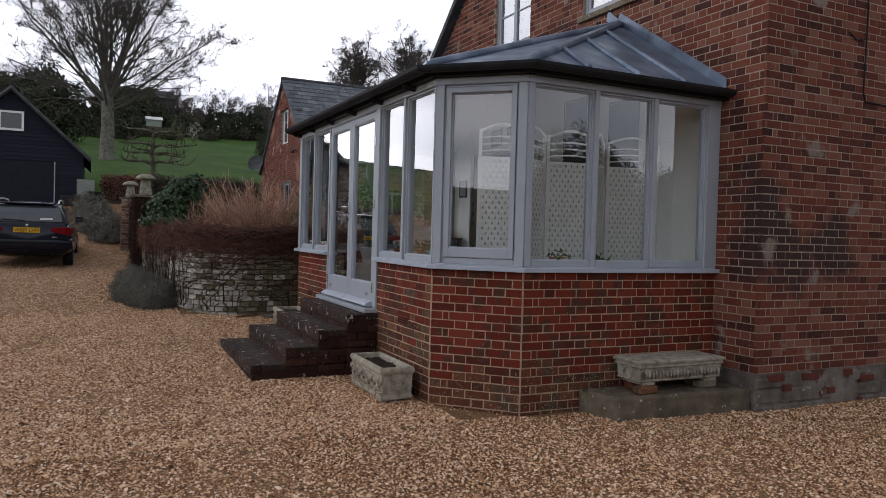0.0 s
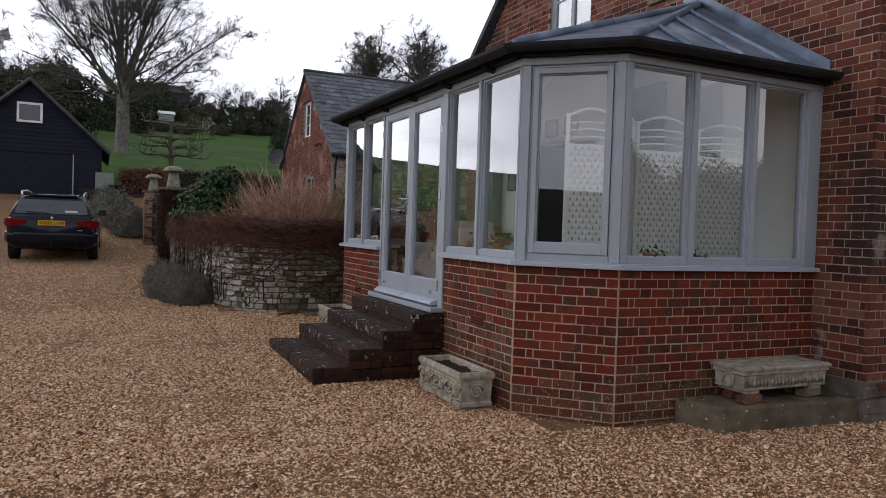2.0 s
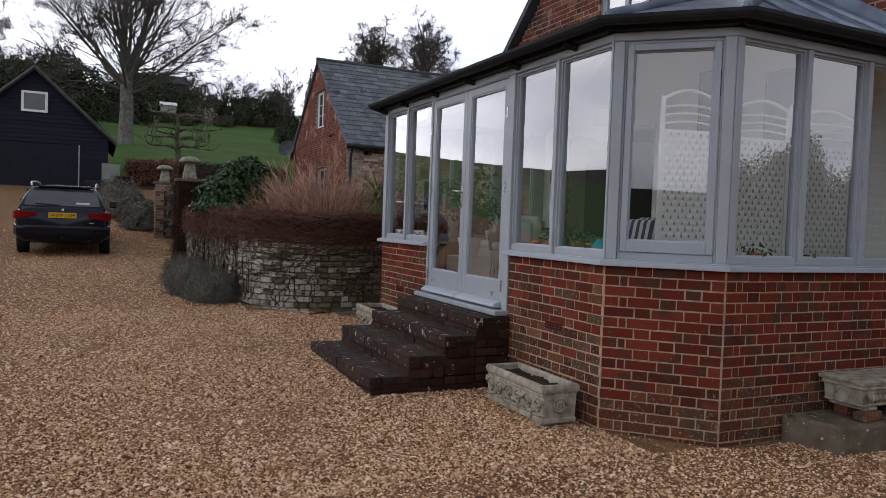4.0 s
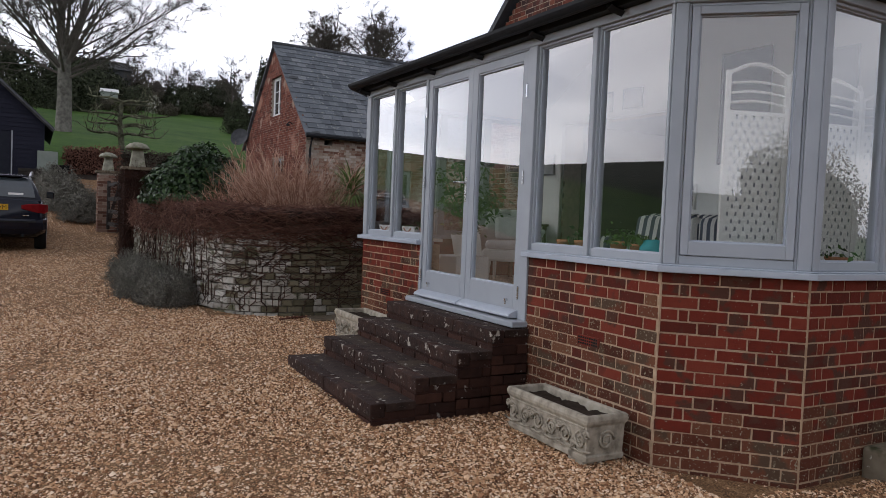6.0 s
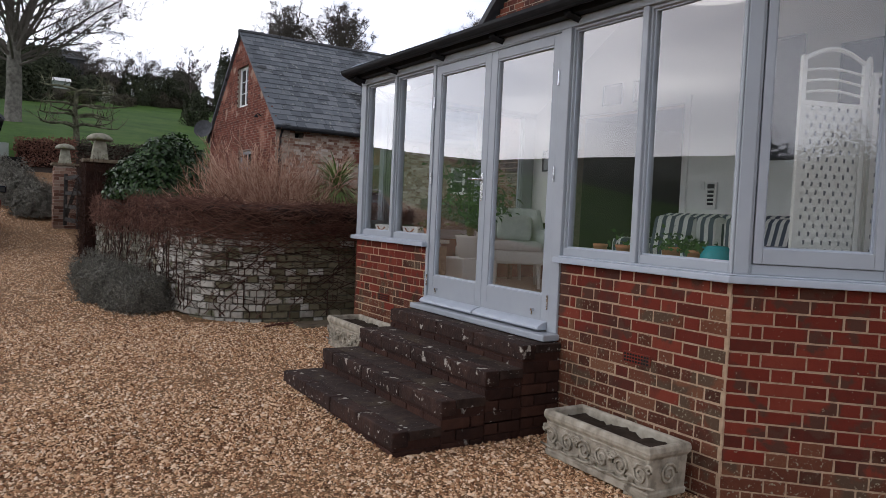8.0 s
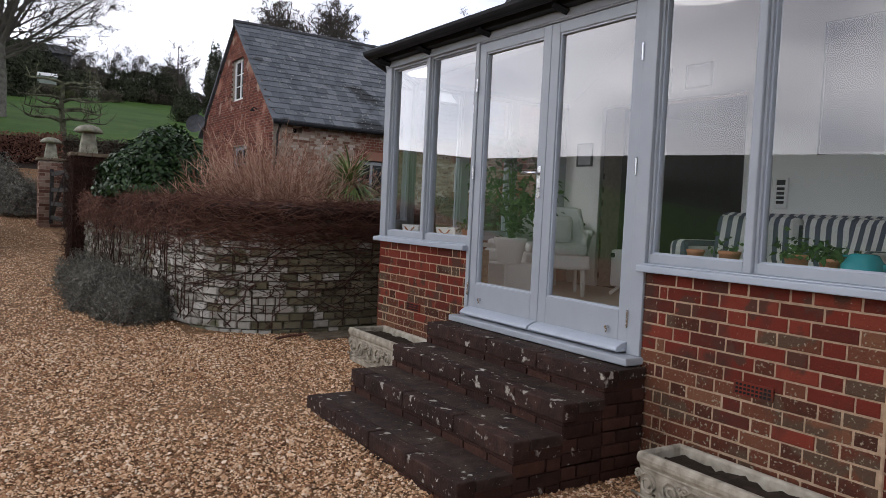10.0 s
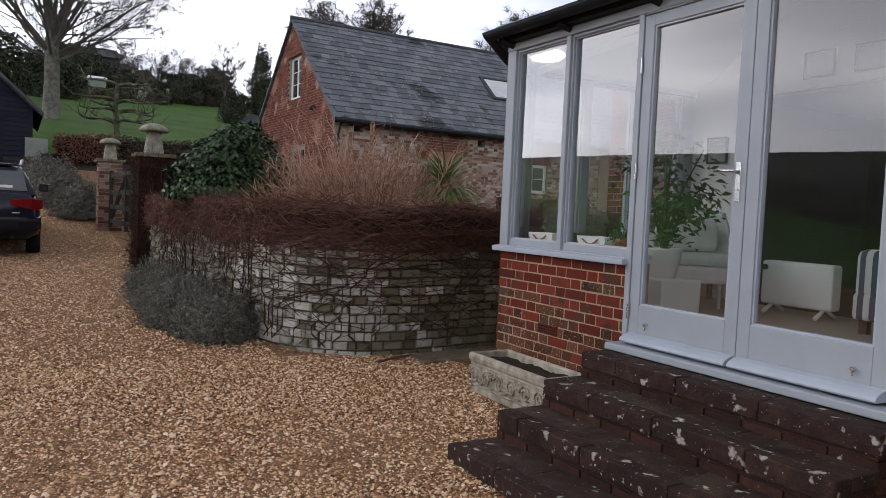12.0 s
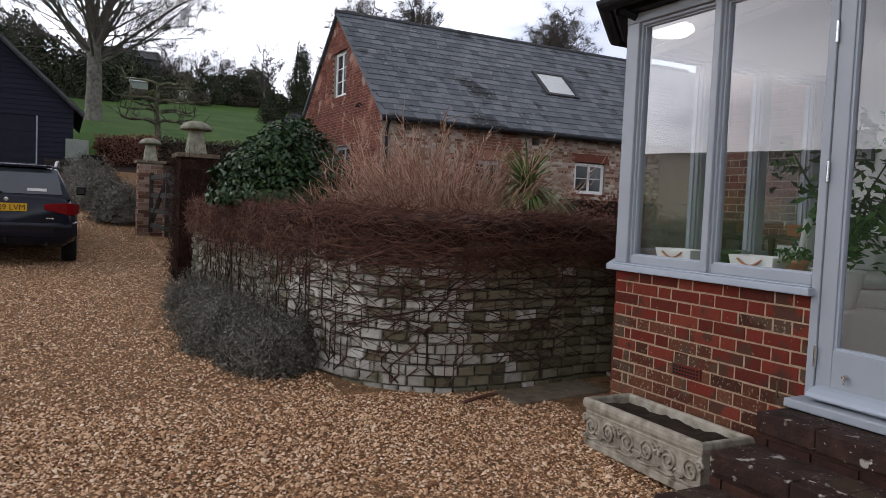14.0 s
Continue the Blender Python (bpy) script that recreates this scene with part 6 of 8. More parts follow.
    part("tow_bar", Geo().tube([(0, 0.1, 0.36), (0, -0.06, 0.36), (0, -0.1, 0.42)], 0.02, 6), "rubber", t)
    np_ = part("number_plate", Geo().box((-0.26, -0.022, 0.80), (0.26, -0.012, 0.912)), "plate", t, "yellow number plate")
    cu = bpy.data.curves.new("plate_text", "FONT")
    cu.body, cu.size, cu.align_x, cu.extrude = "WJ09 LVM", 0.108, "CENTER", 0.001
    tmp = new("plate_text", cu)
    me = bpy.data.meshes.new_from_object(tmp)
    bpy.data.objects.remove(tmp)
    tx = part("lettering", me, "black_text", np_, "black plate lettering")
    tx.matrix_basis = pose(0, -0.025, 0.818, 90, 0, 0)
    part("badge", Geo().lathe([(0.001, 0), (0.03, 0.002), (0.03, 0.008), (0.001, 0.01)], (0, 0, 0), 12), "chrome", t, at=pose(0, 0.0, 0.965, 90, 0, 0))
    part("model_badge", Geo().box((0.5, -0.012, 0.70), (0.6, -0.004, 0.718)), "chrome", t)
    for x in (-0.5, 0.5):
        part("exhaust", Geo().tube([(x, -0.03, 0.33), (x, 0.25, 0.33)], 0.03, 8), "rubber", t)
    return t


estate_car(pose(-1.29, 18.66, land(-1.29, 19.6) - 0.03, 1.4, 0, -1.0))

# ---- small things by the garage ----
cab = thing("storage_cabinet", (-0.22, 32.2, land(-0.22, 32.2)), "pale grey-green metal cabinet beside the garage", "cabinet")
M["cabinet"] = material("grey_green_metal", [(0.20, 0.23, 0.20), (0.26, 0.29, 0.25)], 4, 0.6)
part("body", Geo().box((-0.32, -0.25, 0), (0.32, 0.25, 0.95)), "cabinet", cab, bevel=0.01)
part("door", Geo().box((-0.29, -0.27, 0.05), (0.29, -0.25, 0.9)), "cabinet", cab, bevel=0.006)
bn = thing("wheelie_bin", (0.18, 31.7, land(0.18, 31.7)), "black wheeled rubbish bin", "bin")
part("body", Geo().loft([[(x * w, y * w, z) for x, y in ((-1, -1), (1, -1), (1, 1), (-1, 1))] for w, z in ((0.2, 0.05), (0.27, 0.5))]), "rubber", bn, bevel=0.01)
part("lid", Geo().box((-0.29, -0.3, 0.5), (0.29, 0.28, 0.55)), "rubber", bn, bevel=0.015)
crate = thing("wooden_crate", (-0.75, 31.5, land(-0.75, 31.5)), "low wooden crate by the garage wall", "crate")
for i in range(3):
    part("slat", Geo().box((-0.35, -0.2, 0.02 + i * 0.13), (0.35, -0.17, 0.13 + i * 0.13)), "timber", crate)
part("box", Geo().box((-0.33, -0.17, 0), (0.33, 0.2, 0.36)), "timber", crate)
dish = thing("satellite_dish", (BX0 + 0.3, 29.9, 4.05), "small grey satellite dish on the barn", "satellite dish")
part("dish", Geo().lathe([(0.01, 0.0), (0.2, 0.03), (0.33, 0.09), (0.335, 0.095), (0.2, 0.04), (0.01, 0.012)], (0, 0, 0), 18), "slate_dark", dish, at=pose(-0.6, 0, 0.2, 70, 0, -40))
part("arm", Geo().tube([(-0.6, 0.02, 0.2), (0.0, 0.0, 0.0)], 0.02, 6), "slate_dark", dish)
lamp = thing("wall_lamp", (BX0 - 0.01, 24.6, 4.3), "small black lamp on the barn gable", "lamp")
part("bracket", Geo().tube([(0, 0, 0), (-0.10, 0, 0.05), (-0.14, 0, 0.01)], 0.018, 6), "gutter", lamp)
part("shade", Geo().lathe([(0.02, 0.06), (0.075, -0.01), (0.07, -0.02), (0.012, 0.035)], (-0.14, 0, -0.04), 10), "gutter", lamp)

# ---- trees ----
def limb(geo, p, d, length, radius, level, rnd, tips, side=(0.7, 1.1), up=0.05, wander=0.10, shoots=10, min_r=0.012):
    """A long tapering limb that keeps its line and carries side shoots all along; tips gathers where the fine twigs start."""
    steps = 7 if level > 1 else 4
    pts, rad, v, ways = [Vector(p)], [radius], Vector(d).normalized(), []
    for i in range(steps):
        v = (v + Vector((rnd.gauss(0, wander), rnd.gauss(0, wander), rnd.gauss(0, wander * 0.7) + up))).normalized()
        ways.append(v)
        pts.append(pts[-1] + v * length / steps)
        rad.append(max(min_r * 0.7, radius * (1 - 0.85 * (i + 1) / steps)))
    geo.tube(pts, rad, 8 if radius > 0.12 else (5 if radius > 0.04 else 3), False)
    n = shoots if level > 0 else 0
    for i in range(n):
        t = 0.12 + 0.86 * (i + rnd.random()) / n
        k = min(steps - 1, int(t * steps))
        q = pts[k].lerp(pts[k + 1], t * steps - k)
        w = ways[k]
        out = w.cross(Vector((rnd.gauss(0, 1), rnd.gauss(0, 1), rnd.gauss(0, 1)))).normalized()
        a = rnd.uniform(*side)
        nd = w * math.cos(a) + out * math.sin(a)
        limb(geo, q, nd, length * rnd.uniform(0.36, 0.56) * (1.12 - 0.6 * t), max(min_r, rad[k] * 0.5), level - 1, rnd, tips, side, up, wander * 1.25, max(4, int(shoots * 0.62)), min_r)
    if level <= 1:
        tips += [(pts[k].lerp(pts[k + 1], rnd.random()), ways[k]) for k in range(steps)]


def bare_tree(x, y, z, trunk_h, r, limbs, limb_len, level, seed, label, lean=(0.1, 0.6), up=0.05, wander=0.1, shoots=10, min_r=0.012, twig=(0.3, 0.8), side=(0.6, 1.05), name="tree"):
    t = thing(name, (x, y, z), label, "tree")
    rnd = random.Random(seed)
    g = Geo()
    g.tube([(0, 0, -0.6), (0.02, 0, 0.2), (0.05, 0, trunk_h * 0.5), (0, 0.03, trunk_h), (0.03, 0, trunk_h * 1.25)], [r * 1.35, r * 1.05, r * 0.92, r * 0.8, r * 0.3], 12, False)
    part("trunk", g, "bark", t, smooth=True)
    c, tips = Geo(), []
    for i in range(limbs):
        a = math.tau * i * 0.382 + rnd.uniform(-0.3, 0.3)
        f = i / max(1, limbs - 1)
        tilt = lean[0] + (lean[1] - lean[0]) * f + rnd.uniform(-0.08, 0.08)
        d = (math.cos(a) * math.sin(tilt), math.sin(a) * math.sin(tilt), math.cos(tilt))
        limb(c, (0, 0, trunk_h * (1.0 - 0.32 * f * rnd.uniform(0.6, 1.0))), d, limb_len * rnd.uniform(0.85, 1.1) * (1.0 - 0.18 * f), r * (0.4 - 0.2 * f), level, rnd, tips, side, up, wander, shoots, min_r)
    part("crown", c, "twig", t)
    rng = np.random.default_rng(seed)
    st = np.array([tuple(p) for p, w in tips])
    dr = np.array([tuple(w) for p, w in tips]) + rng.normal(0, 0.55, (len(tips), 3))
    me, _, _ = twig_mesh("twig_growth", st, dr, rng.uniform(*twig, len(tips)), np.full(len(tips), min_r * 0.8), 0.08, rng)
    me.materials.append(M["twig"])
    tagged(part("twig_growth", me, None, t), kind="stuff")
    return t


bare_tree(0.78, 51.0, land(0.78, 51.0), 4.2, 0.42, 19, 10.0, 3, 7, "tall bare beech tree on the hillside lawn", (0.05, 1.3), 0.025, 0.085, 11, 0.011, (0.3, 0.8), (0.45, 0.85))
small = bare_tree(14.5, 92, land(14.5, 92), 1.6, 0.14, 7, 4.2, 2, 31, "slender bare tree on the skyline", (0.05, 0.6), 0.06, 0.1, 9, 0.014, (0.3, 0.7))
oak = bare_tree(35.2, 84, land(35.2, 84), 8.0, 0.4, 30, 5.6, 3, 41, "broad bare oak on the skyline behind the barn", (0.05, 1.55), 0.02, 0.15, 7, 0.013, (0.3, 0.8), (0.55, 1.1))
copy_thing(oak, pose(28.4, 84, land(28.4, 84) - 1.6, 0, 0, 70)).scale = (1.12, 1.12, 1.1)
copy_thing(oak, pose(54.3, 84, land(54.3, 84) - 0.5, 0, 0, 140)).scale = (1.3, 1.3, 1.22)
oak.scale = (1.12, 1.12, 1.08)
copy_thing(oak, pose(-14.0, 96, land(-14, 96), 0, 0, 30))
rnd = random.Random(77)
for i in range(26):
    x = rnd.uniform(-12, 34)
    y = rnd.uniform(90, 112)
    c = copy_thing(small, pose(x, y, land(x, y) - rnd.uniform(0, 0.8), 0, 0, rnd.uniform(0, 360)))
    s = rnd.uniform(0.7, 1.35)
    c.scale = (s, s, s)

# pruned ornamental tree with knobbly level branches
pt = thing("pruned_tree", (2.5, 36.2, land(2.5, 36.2)), "pruned ornamental tree with mossy level branches", "tree")
g = Geo()
rnd = random.Random(6)
g.tube([(0, 0, -0.3), (0.05, 0, 1.0), (-0.04, 0, 2.0), (0.03, 0, 2.9)], [0.14, 0.12, 0.1, 0.07], 8)
part("trunk", g, "mossy_bark", pt)
for i in range(14):
    z = (1.35, 1.75, 2.2, 2.75)[i % 4] + rnd.uniform(-0.1, 0.1)
    a = (0.0, math.pi)[i // 4 % 2] + rnd.gauss(0, 0.55)
    L = rnd.uniform(1.5, 2.2) * (1.2 - 0.12 * z)
    pts, q = [(0, 0, z)], Vector((0, 0, z))
    for k2 in range(7):
        a += rnd.gauss(0, 0.16)
        q = q + Vector((math.cos(a), math.sin(a) * 0.7, (0.32, 0.16, -0.05, -0.12, 0.0, 0.05, 0.12)[k2] + rnd.gauss(0, 0.07))) * L / 7
        pts.append(tuple(q))
    g = Geo().tube(pts, [0.068 - 0.006 * k2 for k2 in range(8)], 6)
    for k2 in (3, 5, 6, 7):
        branching(g, pts[k2], (rnd.gauss(0, 0.7), rnd.gauss(0, 0.7), 0.7), 0.4, 0.022, 1, rnd, min_r=0.008)
    part("limb", g, "mossy_bark", pt)


# ---- hedges, evergreens and the far slope ----
def leafy(name, x, y, z, radii, n, size, mat, seed, label, category="shrub", lift=None, group="", slim=0.6):
    rng = np.random.default_rng(seed)
    t = thing(name, (x, y, z), label, category, group)
    p, d = blob(n, radii, rng, 0.6, 0.35, 1.9, seed * 1.3)
    p[:, 2] += radii[2] * 0.9 if lift is None else lift
    p[:, 2] = np.maximum(p[:, 2], -0.2)
    me = leaf_mesh("leaves", p, d + np.array((0, 0, 0.4)), size, rng, slim)
    me.materials.append(M[mat])
    part("leaves", me, None, t)
    return t


def box_hedge(name, x0, x1, y, z0, h, depth, n, size, mat, seed, label):
    rng = np.random.default_rng(seed)
    t = thing(name, ((x0 + x1) / 2, y, z0), label, "hedge")
    p = rng.uniform(-1, 1, (n, 3)) * np.array(((x1 - x0) / 2, depth / 2, h / 2))
    p[:, 2] += h / 2
    p += rng.normal(0, 0.05, (n, 3))
    face = rng.integers(0, 2, n)
    p[:, 1] = np.where(face == 0, -depth / 2 + rng.normal(0, 0.05, n), p[:, 1])
    p[:, 2] = np.where(face == 1, np.maximum(p[:, 2], h * 0.6), p[:, 2]) + 0.06 * np.sin(p[:, 0] * 2.1)
    me = leaf_mesh("leaves", p, np.tile((0, -1.0, 0.5), (n, 1)), size, rng, 0.6)
    me.materials.append(M[mat])
    part("leaves", me, None, t)
    # filler box, its dark colour standing in for shade inside the hedge
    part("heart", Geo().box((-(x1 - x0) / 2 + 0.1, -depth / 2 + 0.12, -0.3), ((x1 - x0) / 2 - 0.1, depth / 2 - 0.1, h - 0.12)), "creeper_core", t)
    return t


box_hedge("hedge", 0.35, 2.3, 34.4, land(1, 34.4), 1.0, 0.8, 3200, 0.09, "beech", 51, "clipped russet beech hedge below the lawn")
box_hedge("hedge", 2.4, 7.2, 35.4, land(4, 35.4), 0.95, 0.9, 4200, 0.1, "scrub", 52, "brown winter hedge below the lawn")
leafy("cypress", 15.9, 63.6, land(15.9, 63.6) - 0.2, (0.72, 0.72, 3.5), 8000, 0.17, "evergreen", 61, "dark narrow cypress on the slope", "tree")
leafy("evergreen_shrub", 13.6, 63.0, land(13.6, 63) - 0.2, (1.1, 1.0, 1.45), 5000, 0.16, "evergreen", 62, "rounded dark evergreen on the slope", "shrub")
leafy("evergreen_shrub", 17.6, 66.0, land(17.6, 66) - 0.2, (2.0, 1.2, 1.0), 2000, 0.22, "scrub", 63, "loose green-brown shrub on the slope", "shrub")
rnd = random.Random(15)
mass_a = leafy("evergreen_tree", -3.1, 66.0, land(-3.1, 66) - 0.2, (2.7, 2.2, 3.1), 10000, 0.26, "evergreen", 64, "dark evergreen trees behind the garage", "tree")
copy_thing(mass_a, pose(-9.0, 70, land(-9, 70) - 1.2, 0, 0, 80))
copy_thing(mass_a, pose(1.2, 76, land(1.2, 76) - 2.2, 0, 0, 160))
mass_b = leafy("scrub_bush", 4.0, 92, land(4, 92), (2.8, 2.0, 2.1), 3600, 0.3, "evergreen", 65, "dark bushes along the top of the lawn", "shrub", group="bushes at the top of the lawn")
mass_c = leafy("scrub_bush", 9.5, 90, land(9.5, 90), (2.4, 1.8, 1.5), 3000, 0.28, "scrub", 66, "brown-green winter scrub along the top of the lawn", "shrub", group="bushes at the top of the lawn")
for i in range(34):
    x, y = -12 + i * 1.45 + rnd.uniform(-0.8, 0.8), rnd.uniform(89, 104)
    m = copy_thing(mass_b if rnd.random() < 0.55 else mass_c, pose(x, y, land(x, y) - 0.4, 0, 0, rnd.uniform(0, 360)))
    s = rnd.uniform(0.55, 1.25)
    m.scale = (s, s, s * rnd.uniform(0.8, 1.3))
for x, y, s in ((5.2, 82, 0.42), (7.2, 80, 0.5), (11.5, 84, 0.5), (3.2, 79, 0.35)):
    m = copy_thing(mass_c, pose(x, y, land(x, y) - 0.15))
    m.scale = (s, s, s)
box_hedge("hedge", 8.7, 11.2, 19.2, 0.6, 1.55, 0.8, 2600, 0.08, "beech", 53, "dark russet hedge in front of the barn")
# tall evergreens behind the drive
mass_d = leafy("evergreen_bush", -18.5, -25, land(-18, -25) - 0.3, (3.6, 2.4, 3.6), 9000, 0.24, "evergreen", 67, "dark evergreen bushes across the drive", "shrub", group="evergreens across the drive")
hd = Geo().lathe([(0.2, 0.0), (2.6, 0.2), (2.8, 2.4), (2.2, 4.6), (1.0, 5.8), (0.1, 6.0)], (0, 0, 0), 14)
part("heart", hd, "evergreen", mass_d, smooth=True)
for i in range(17):
    x, y = -14 + i * 3.9, -25 - 2.0 * (i % 2)
    m = copy_thing(mass_d, pose(x, y, land(x, y) - 0.3, 0, 0, 47 * i))
    m.scale = (1.0, 1.0, 0.95 + 0.15 * (i % 3))
# far cottage among the trees
ch = thing("cottage", (5.7, 100, land(5.7, 100)), "dark stone cottage among trees on the hilltop", "house")
part("wall", Geo().box((-3.7, 0, -1), (3.7, 5, 4.2)), "slate_dark", ch)
part("roof", Geo().add([(-3.9, -0.4, 4.1), (3.9, -0.4, 4.1), (3.7, 2.5, 5.5), (-3.7, 2.5, 5.5), (3.9, 5.4, 4.1), (-3.9, 5.4, 4.1)], ((0, 1, 2, 3), (3, 2, 4, 5), (0, 3, 5), (1, 4, 2))), "slate_dark", ch)
for x in (-1.4, 1.2):
    w = part("window", Geo().box((x - 0.4, -0.03, 1.2), (x + 0.4, 0.0, 2.2)), "dark", ch)
    part("frame", Geo().box((x - 0.46, -0.04, 1.12), (x + 0.46, -0.02, 1.2)), "white", w)
gh = thing("greenhouse", (6.1, 88, land(6.1, 88) + 0.25), "small pale greenhouse at the top of the lawn", "greenhouse")
part("base", Geo().box((-0.85, -0.6, -0.4), (0.85, 0.6, 0.6)), "scrub", gh)
part("glazing", Geo().box((-0.8, -0.55, 0.6), (0.8, 0.55, 1.35)), "cabinet", gh)
part("roof", Geo().add([(-0.9, -0.7, 1.35), (0.9, -0.7, 1.35), (0.9, 0, 1.75), (-0.9, 0, 1.75), (0.9, 0.7, 1.35), (-0.9, 0.7, 1.35)], ((0, 1, 2, 3), (3, 2, 4, 5), (0, 3, 5), (1, 4, 2))), "white", gh)

# pale flowering shrub and clipped rounds on the lawn's upper edge
M["blossom"] = material("pale_winter_blossom", [(0.22, 0.21, 0.16), (0.42, 0.41, 0.34), (0.60, 0.59, 0.52)], 3, 0.9, vary=0.5, island=True)
leafy("blossom_shrub", 10.2, 85, land(10.2, 85) - 0.1, (0.9, 0.7, 1.0), 420, 0.14, "blossom", 71, "loose shrub with pale winter blossom at the lawn's edge")
M["box_green"] = material("yellow_green_box", [(0.05, 0.062, 0.022), (0.095, 0.11, 0.045), (0.15, 0.165, 0.075)], 3, 0.9, vary=0.6, island=True)
leafy("clipped_shrub", 7.0, 80, land(7.0, 80) - 0.1, (1.05, 0.9, 0.65), 2200, 0.14, "box_green", 72, "low clipped yellow-green round shrub on the lawn")

# ---- inside the garden room ----
M["weave"] = material("white_woven_fibre", [(0.62, 0.61, 0.56), (0.76, 0.75, 0.71)], 60, 0.8, bump=0.4, bump_scale=120)
M["wicker"] = material("pale_wicker", [(0.52, 0.54, 0.52), (0.68, 0.70, 0.68)], 50, 0.8, bump=0.6, bump_scale=90)
M["cushion"] = material("grey_white_cushion", [(0.50, 0.50, 0.49), (0.62, 0.62, 0.60)], 20, 0.95, bump=0.3)
M["terracotta"] = material("terracotta", [(0.40, 0.16, 0.085), (0.50, 0.22, 0.12)], 10, 0.85, bump=0.2)
M["teal"] = material("teal_glaze", [(0.015, 0.20, 0.23), (0.03, 0.28, 0.31)], 6, 0.25)
M["picture"] = material("grey_print", [(0.20, 0.21, 0.22), (0.42, 0.43, 0.44)], 7, 0.6)
M["screen_black"] = material("dark_panel", [(0.02, 0.022, 0.025), (0.03, 0.032, 0.036)], 3, 0.2)
M["houseplant"] = material("houseplant_leaves", [(0.014, 0.042, 0.010), (0.032, 0.080, 0.018), (0.075, 0.14, 0.035)], 4, 0.4, vary=0.6, island=True)
M["dark_wood"] = material("dark_wood", [(0.05, 0.03, 0.02), (0.10, 0.06, 0.035)], 6, 0.5, stretch=(1, 1, 6))


def striped(name, a, b, pitch):
    m = bpy.data.materials.new(name)
    m.use_nodes = True
    n, l = m.node_tree.nodes, m.node_tree.links
    bs = n["Principled BSDF"]
    bs.inputs["Roughness"].default_value = 0.95
    tc, wv, rp = n.new("ShaderNodeTexCoord"), n.new("ShaderNodeTexWave"), n.new("ShaderNodeValToRGB")
    wv.bands_direction = "Y"
    wv.inputs["Scale"].default_value = math.pi / (10 * pitch)
    wv.inputs["Distortion"].default_value = 0.15
    rp.color_ramp.interpolation = "CONSTANT"
    rp.color_ramp.elements[0].color, rp.color_ramp.elements[1].color = (*a, 1), (*b, 1)
    rp.color_ramp.elements[1].position = 0.5
    l.new(tc.outputs["Object"], wv.inputs["Vector"])
    l.new(wv.outputs["Fac"], rp.inputs["Fac"])
    l.new(rp.outputs["Color"], bs.inputs["Base Color"])
    return m


M["stripe"] = striped("blue_white_stripe", (0.07, 0.085, 0.12), (0.62, 0.62, 0.60), 0.09)


def screen_panel(parent, a, b, z0=FLOOR_Z, h=1.72):
    """One leaf of the folding screen between plan points a and b."""
    va, vb = Vector((*a, 0)), Vector((*b, 0))
    d = (vb - va).normalized()
    L = (vb - va).length
    turn = Matrix((d, Vector((-d.y, d.x, 0)), Vector((0, 0, 1)))).transposed().to_4x4()
    lf = part("leaf", Geo().box((0, -0.012, 0.03), (0.028, 0.012, h)).box((L - 0.028, -0.012, 0.03), (L, 0.012, h)).box((0.028, -0.012, 0.06), (L - 0.028, 0.012, 0.09)).box((0.028, -0.012, h - 0.27), (L - 0.028, 0.012, h - 0.245)),
              "weave", parent, at=Matrix.Translation((*a, z0)) @ turn)
    arch = [(0.014 + (L - 0.028) * i / 10, 0, h - 0.02 + 0.07 * math.sin(math.pi * i / 10)) for i in range(11)]
    part("arch", Geo().tube(arch, 0.013, 6), "weave", lf)
    for k in range(3):
        z = h - 0.20 + k * 0.06
        part("spindle", Geo().tube([(0.028 + (L - 0.056) * i / 12, 0, z + 0.02 * math.sin(math.pi * i / 12)) for i in range(13)], [0.009 if i % 2 else 0.006 for i in range(13)], 6), "weave", lf)
    wv = Geo()
    z, r = 0.1, 0
    while z < h - 0.28:
        x = 0.03 - (0.03 if r % 2 else 0)
        hh = 0.075
        while x < L - 0.03:
            w = 0.058
            xa, xb = max(x, 0.03), min(x + w - 0.014, L - 0.03)
            if xb - xa > 0.01:
                wv.add([(xa, -0.002, z), (xb, -0.002, z), (xb, -0.007, z + hh * 0.5), (xa, -0.007, z + hh * 0.5), (xb, -0.002, z + hh - 0.007), (xa, -0.002, z + hh - 0.007)], ((0, 1, 2, 3), (3, 2, 4, 5)))
            x += w
        z += hh * 0.62
        r += 1
    tagged(part("weave", wv, "weave", lf), kind="stuff")
    # grey sheet added behind the strips, giving the gaps their shaded tone
    part("back_weave", Geo().add([(0.03, 0.004, 0.09), (L - 0.03, 0.004, 0.09), (L - 0.03, 0.004, h - 0.28), (0.03, 0.004, h - 0.28)], ((0, 1, 2, 3),)), "picture", lf)


scr = thing("folding_screen", (0, 0, 0), "white woven folding screen with arched tops inside the windows", "screen")
for a, b in (((3.12, 5.80), (3.53, 5.66)), ((3.53, 5.66), (3.83, 5.80)), ((3.83, 5.78), (4.33, 5.68)), ((4.33, 5.68), (4.55, 5.86)), ((4.56, 5.82), (5.12, 5.70))):
    screen_panel(scr, a, b)


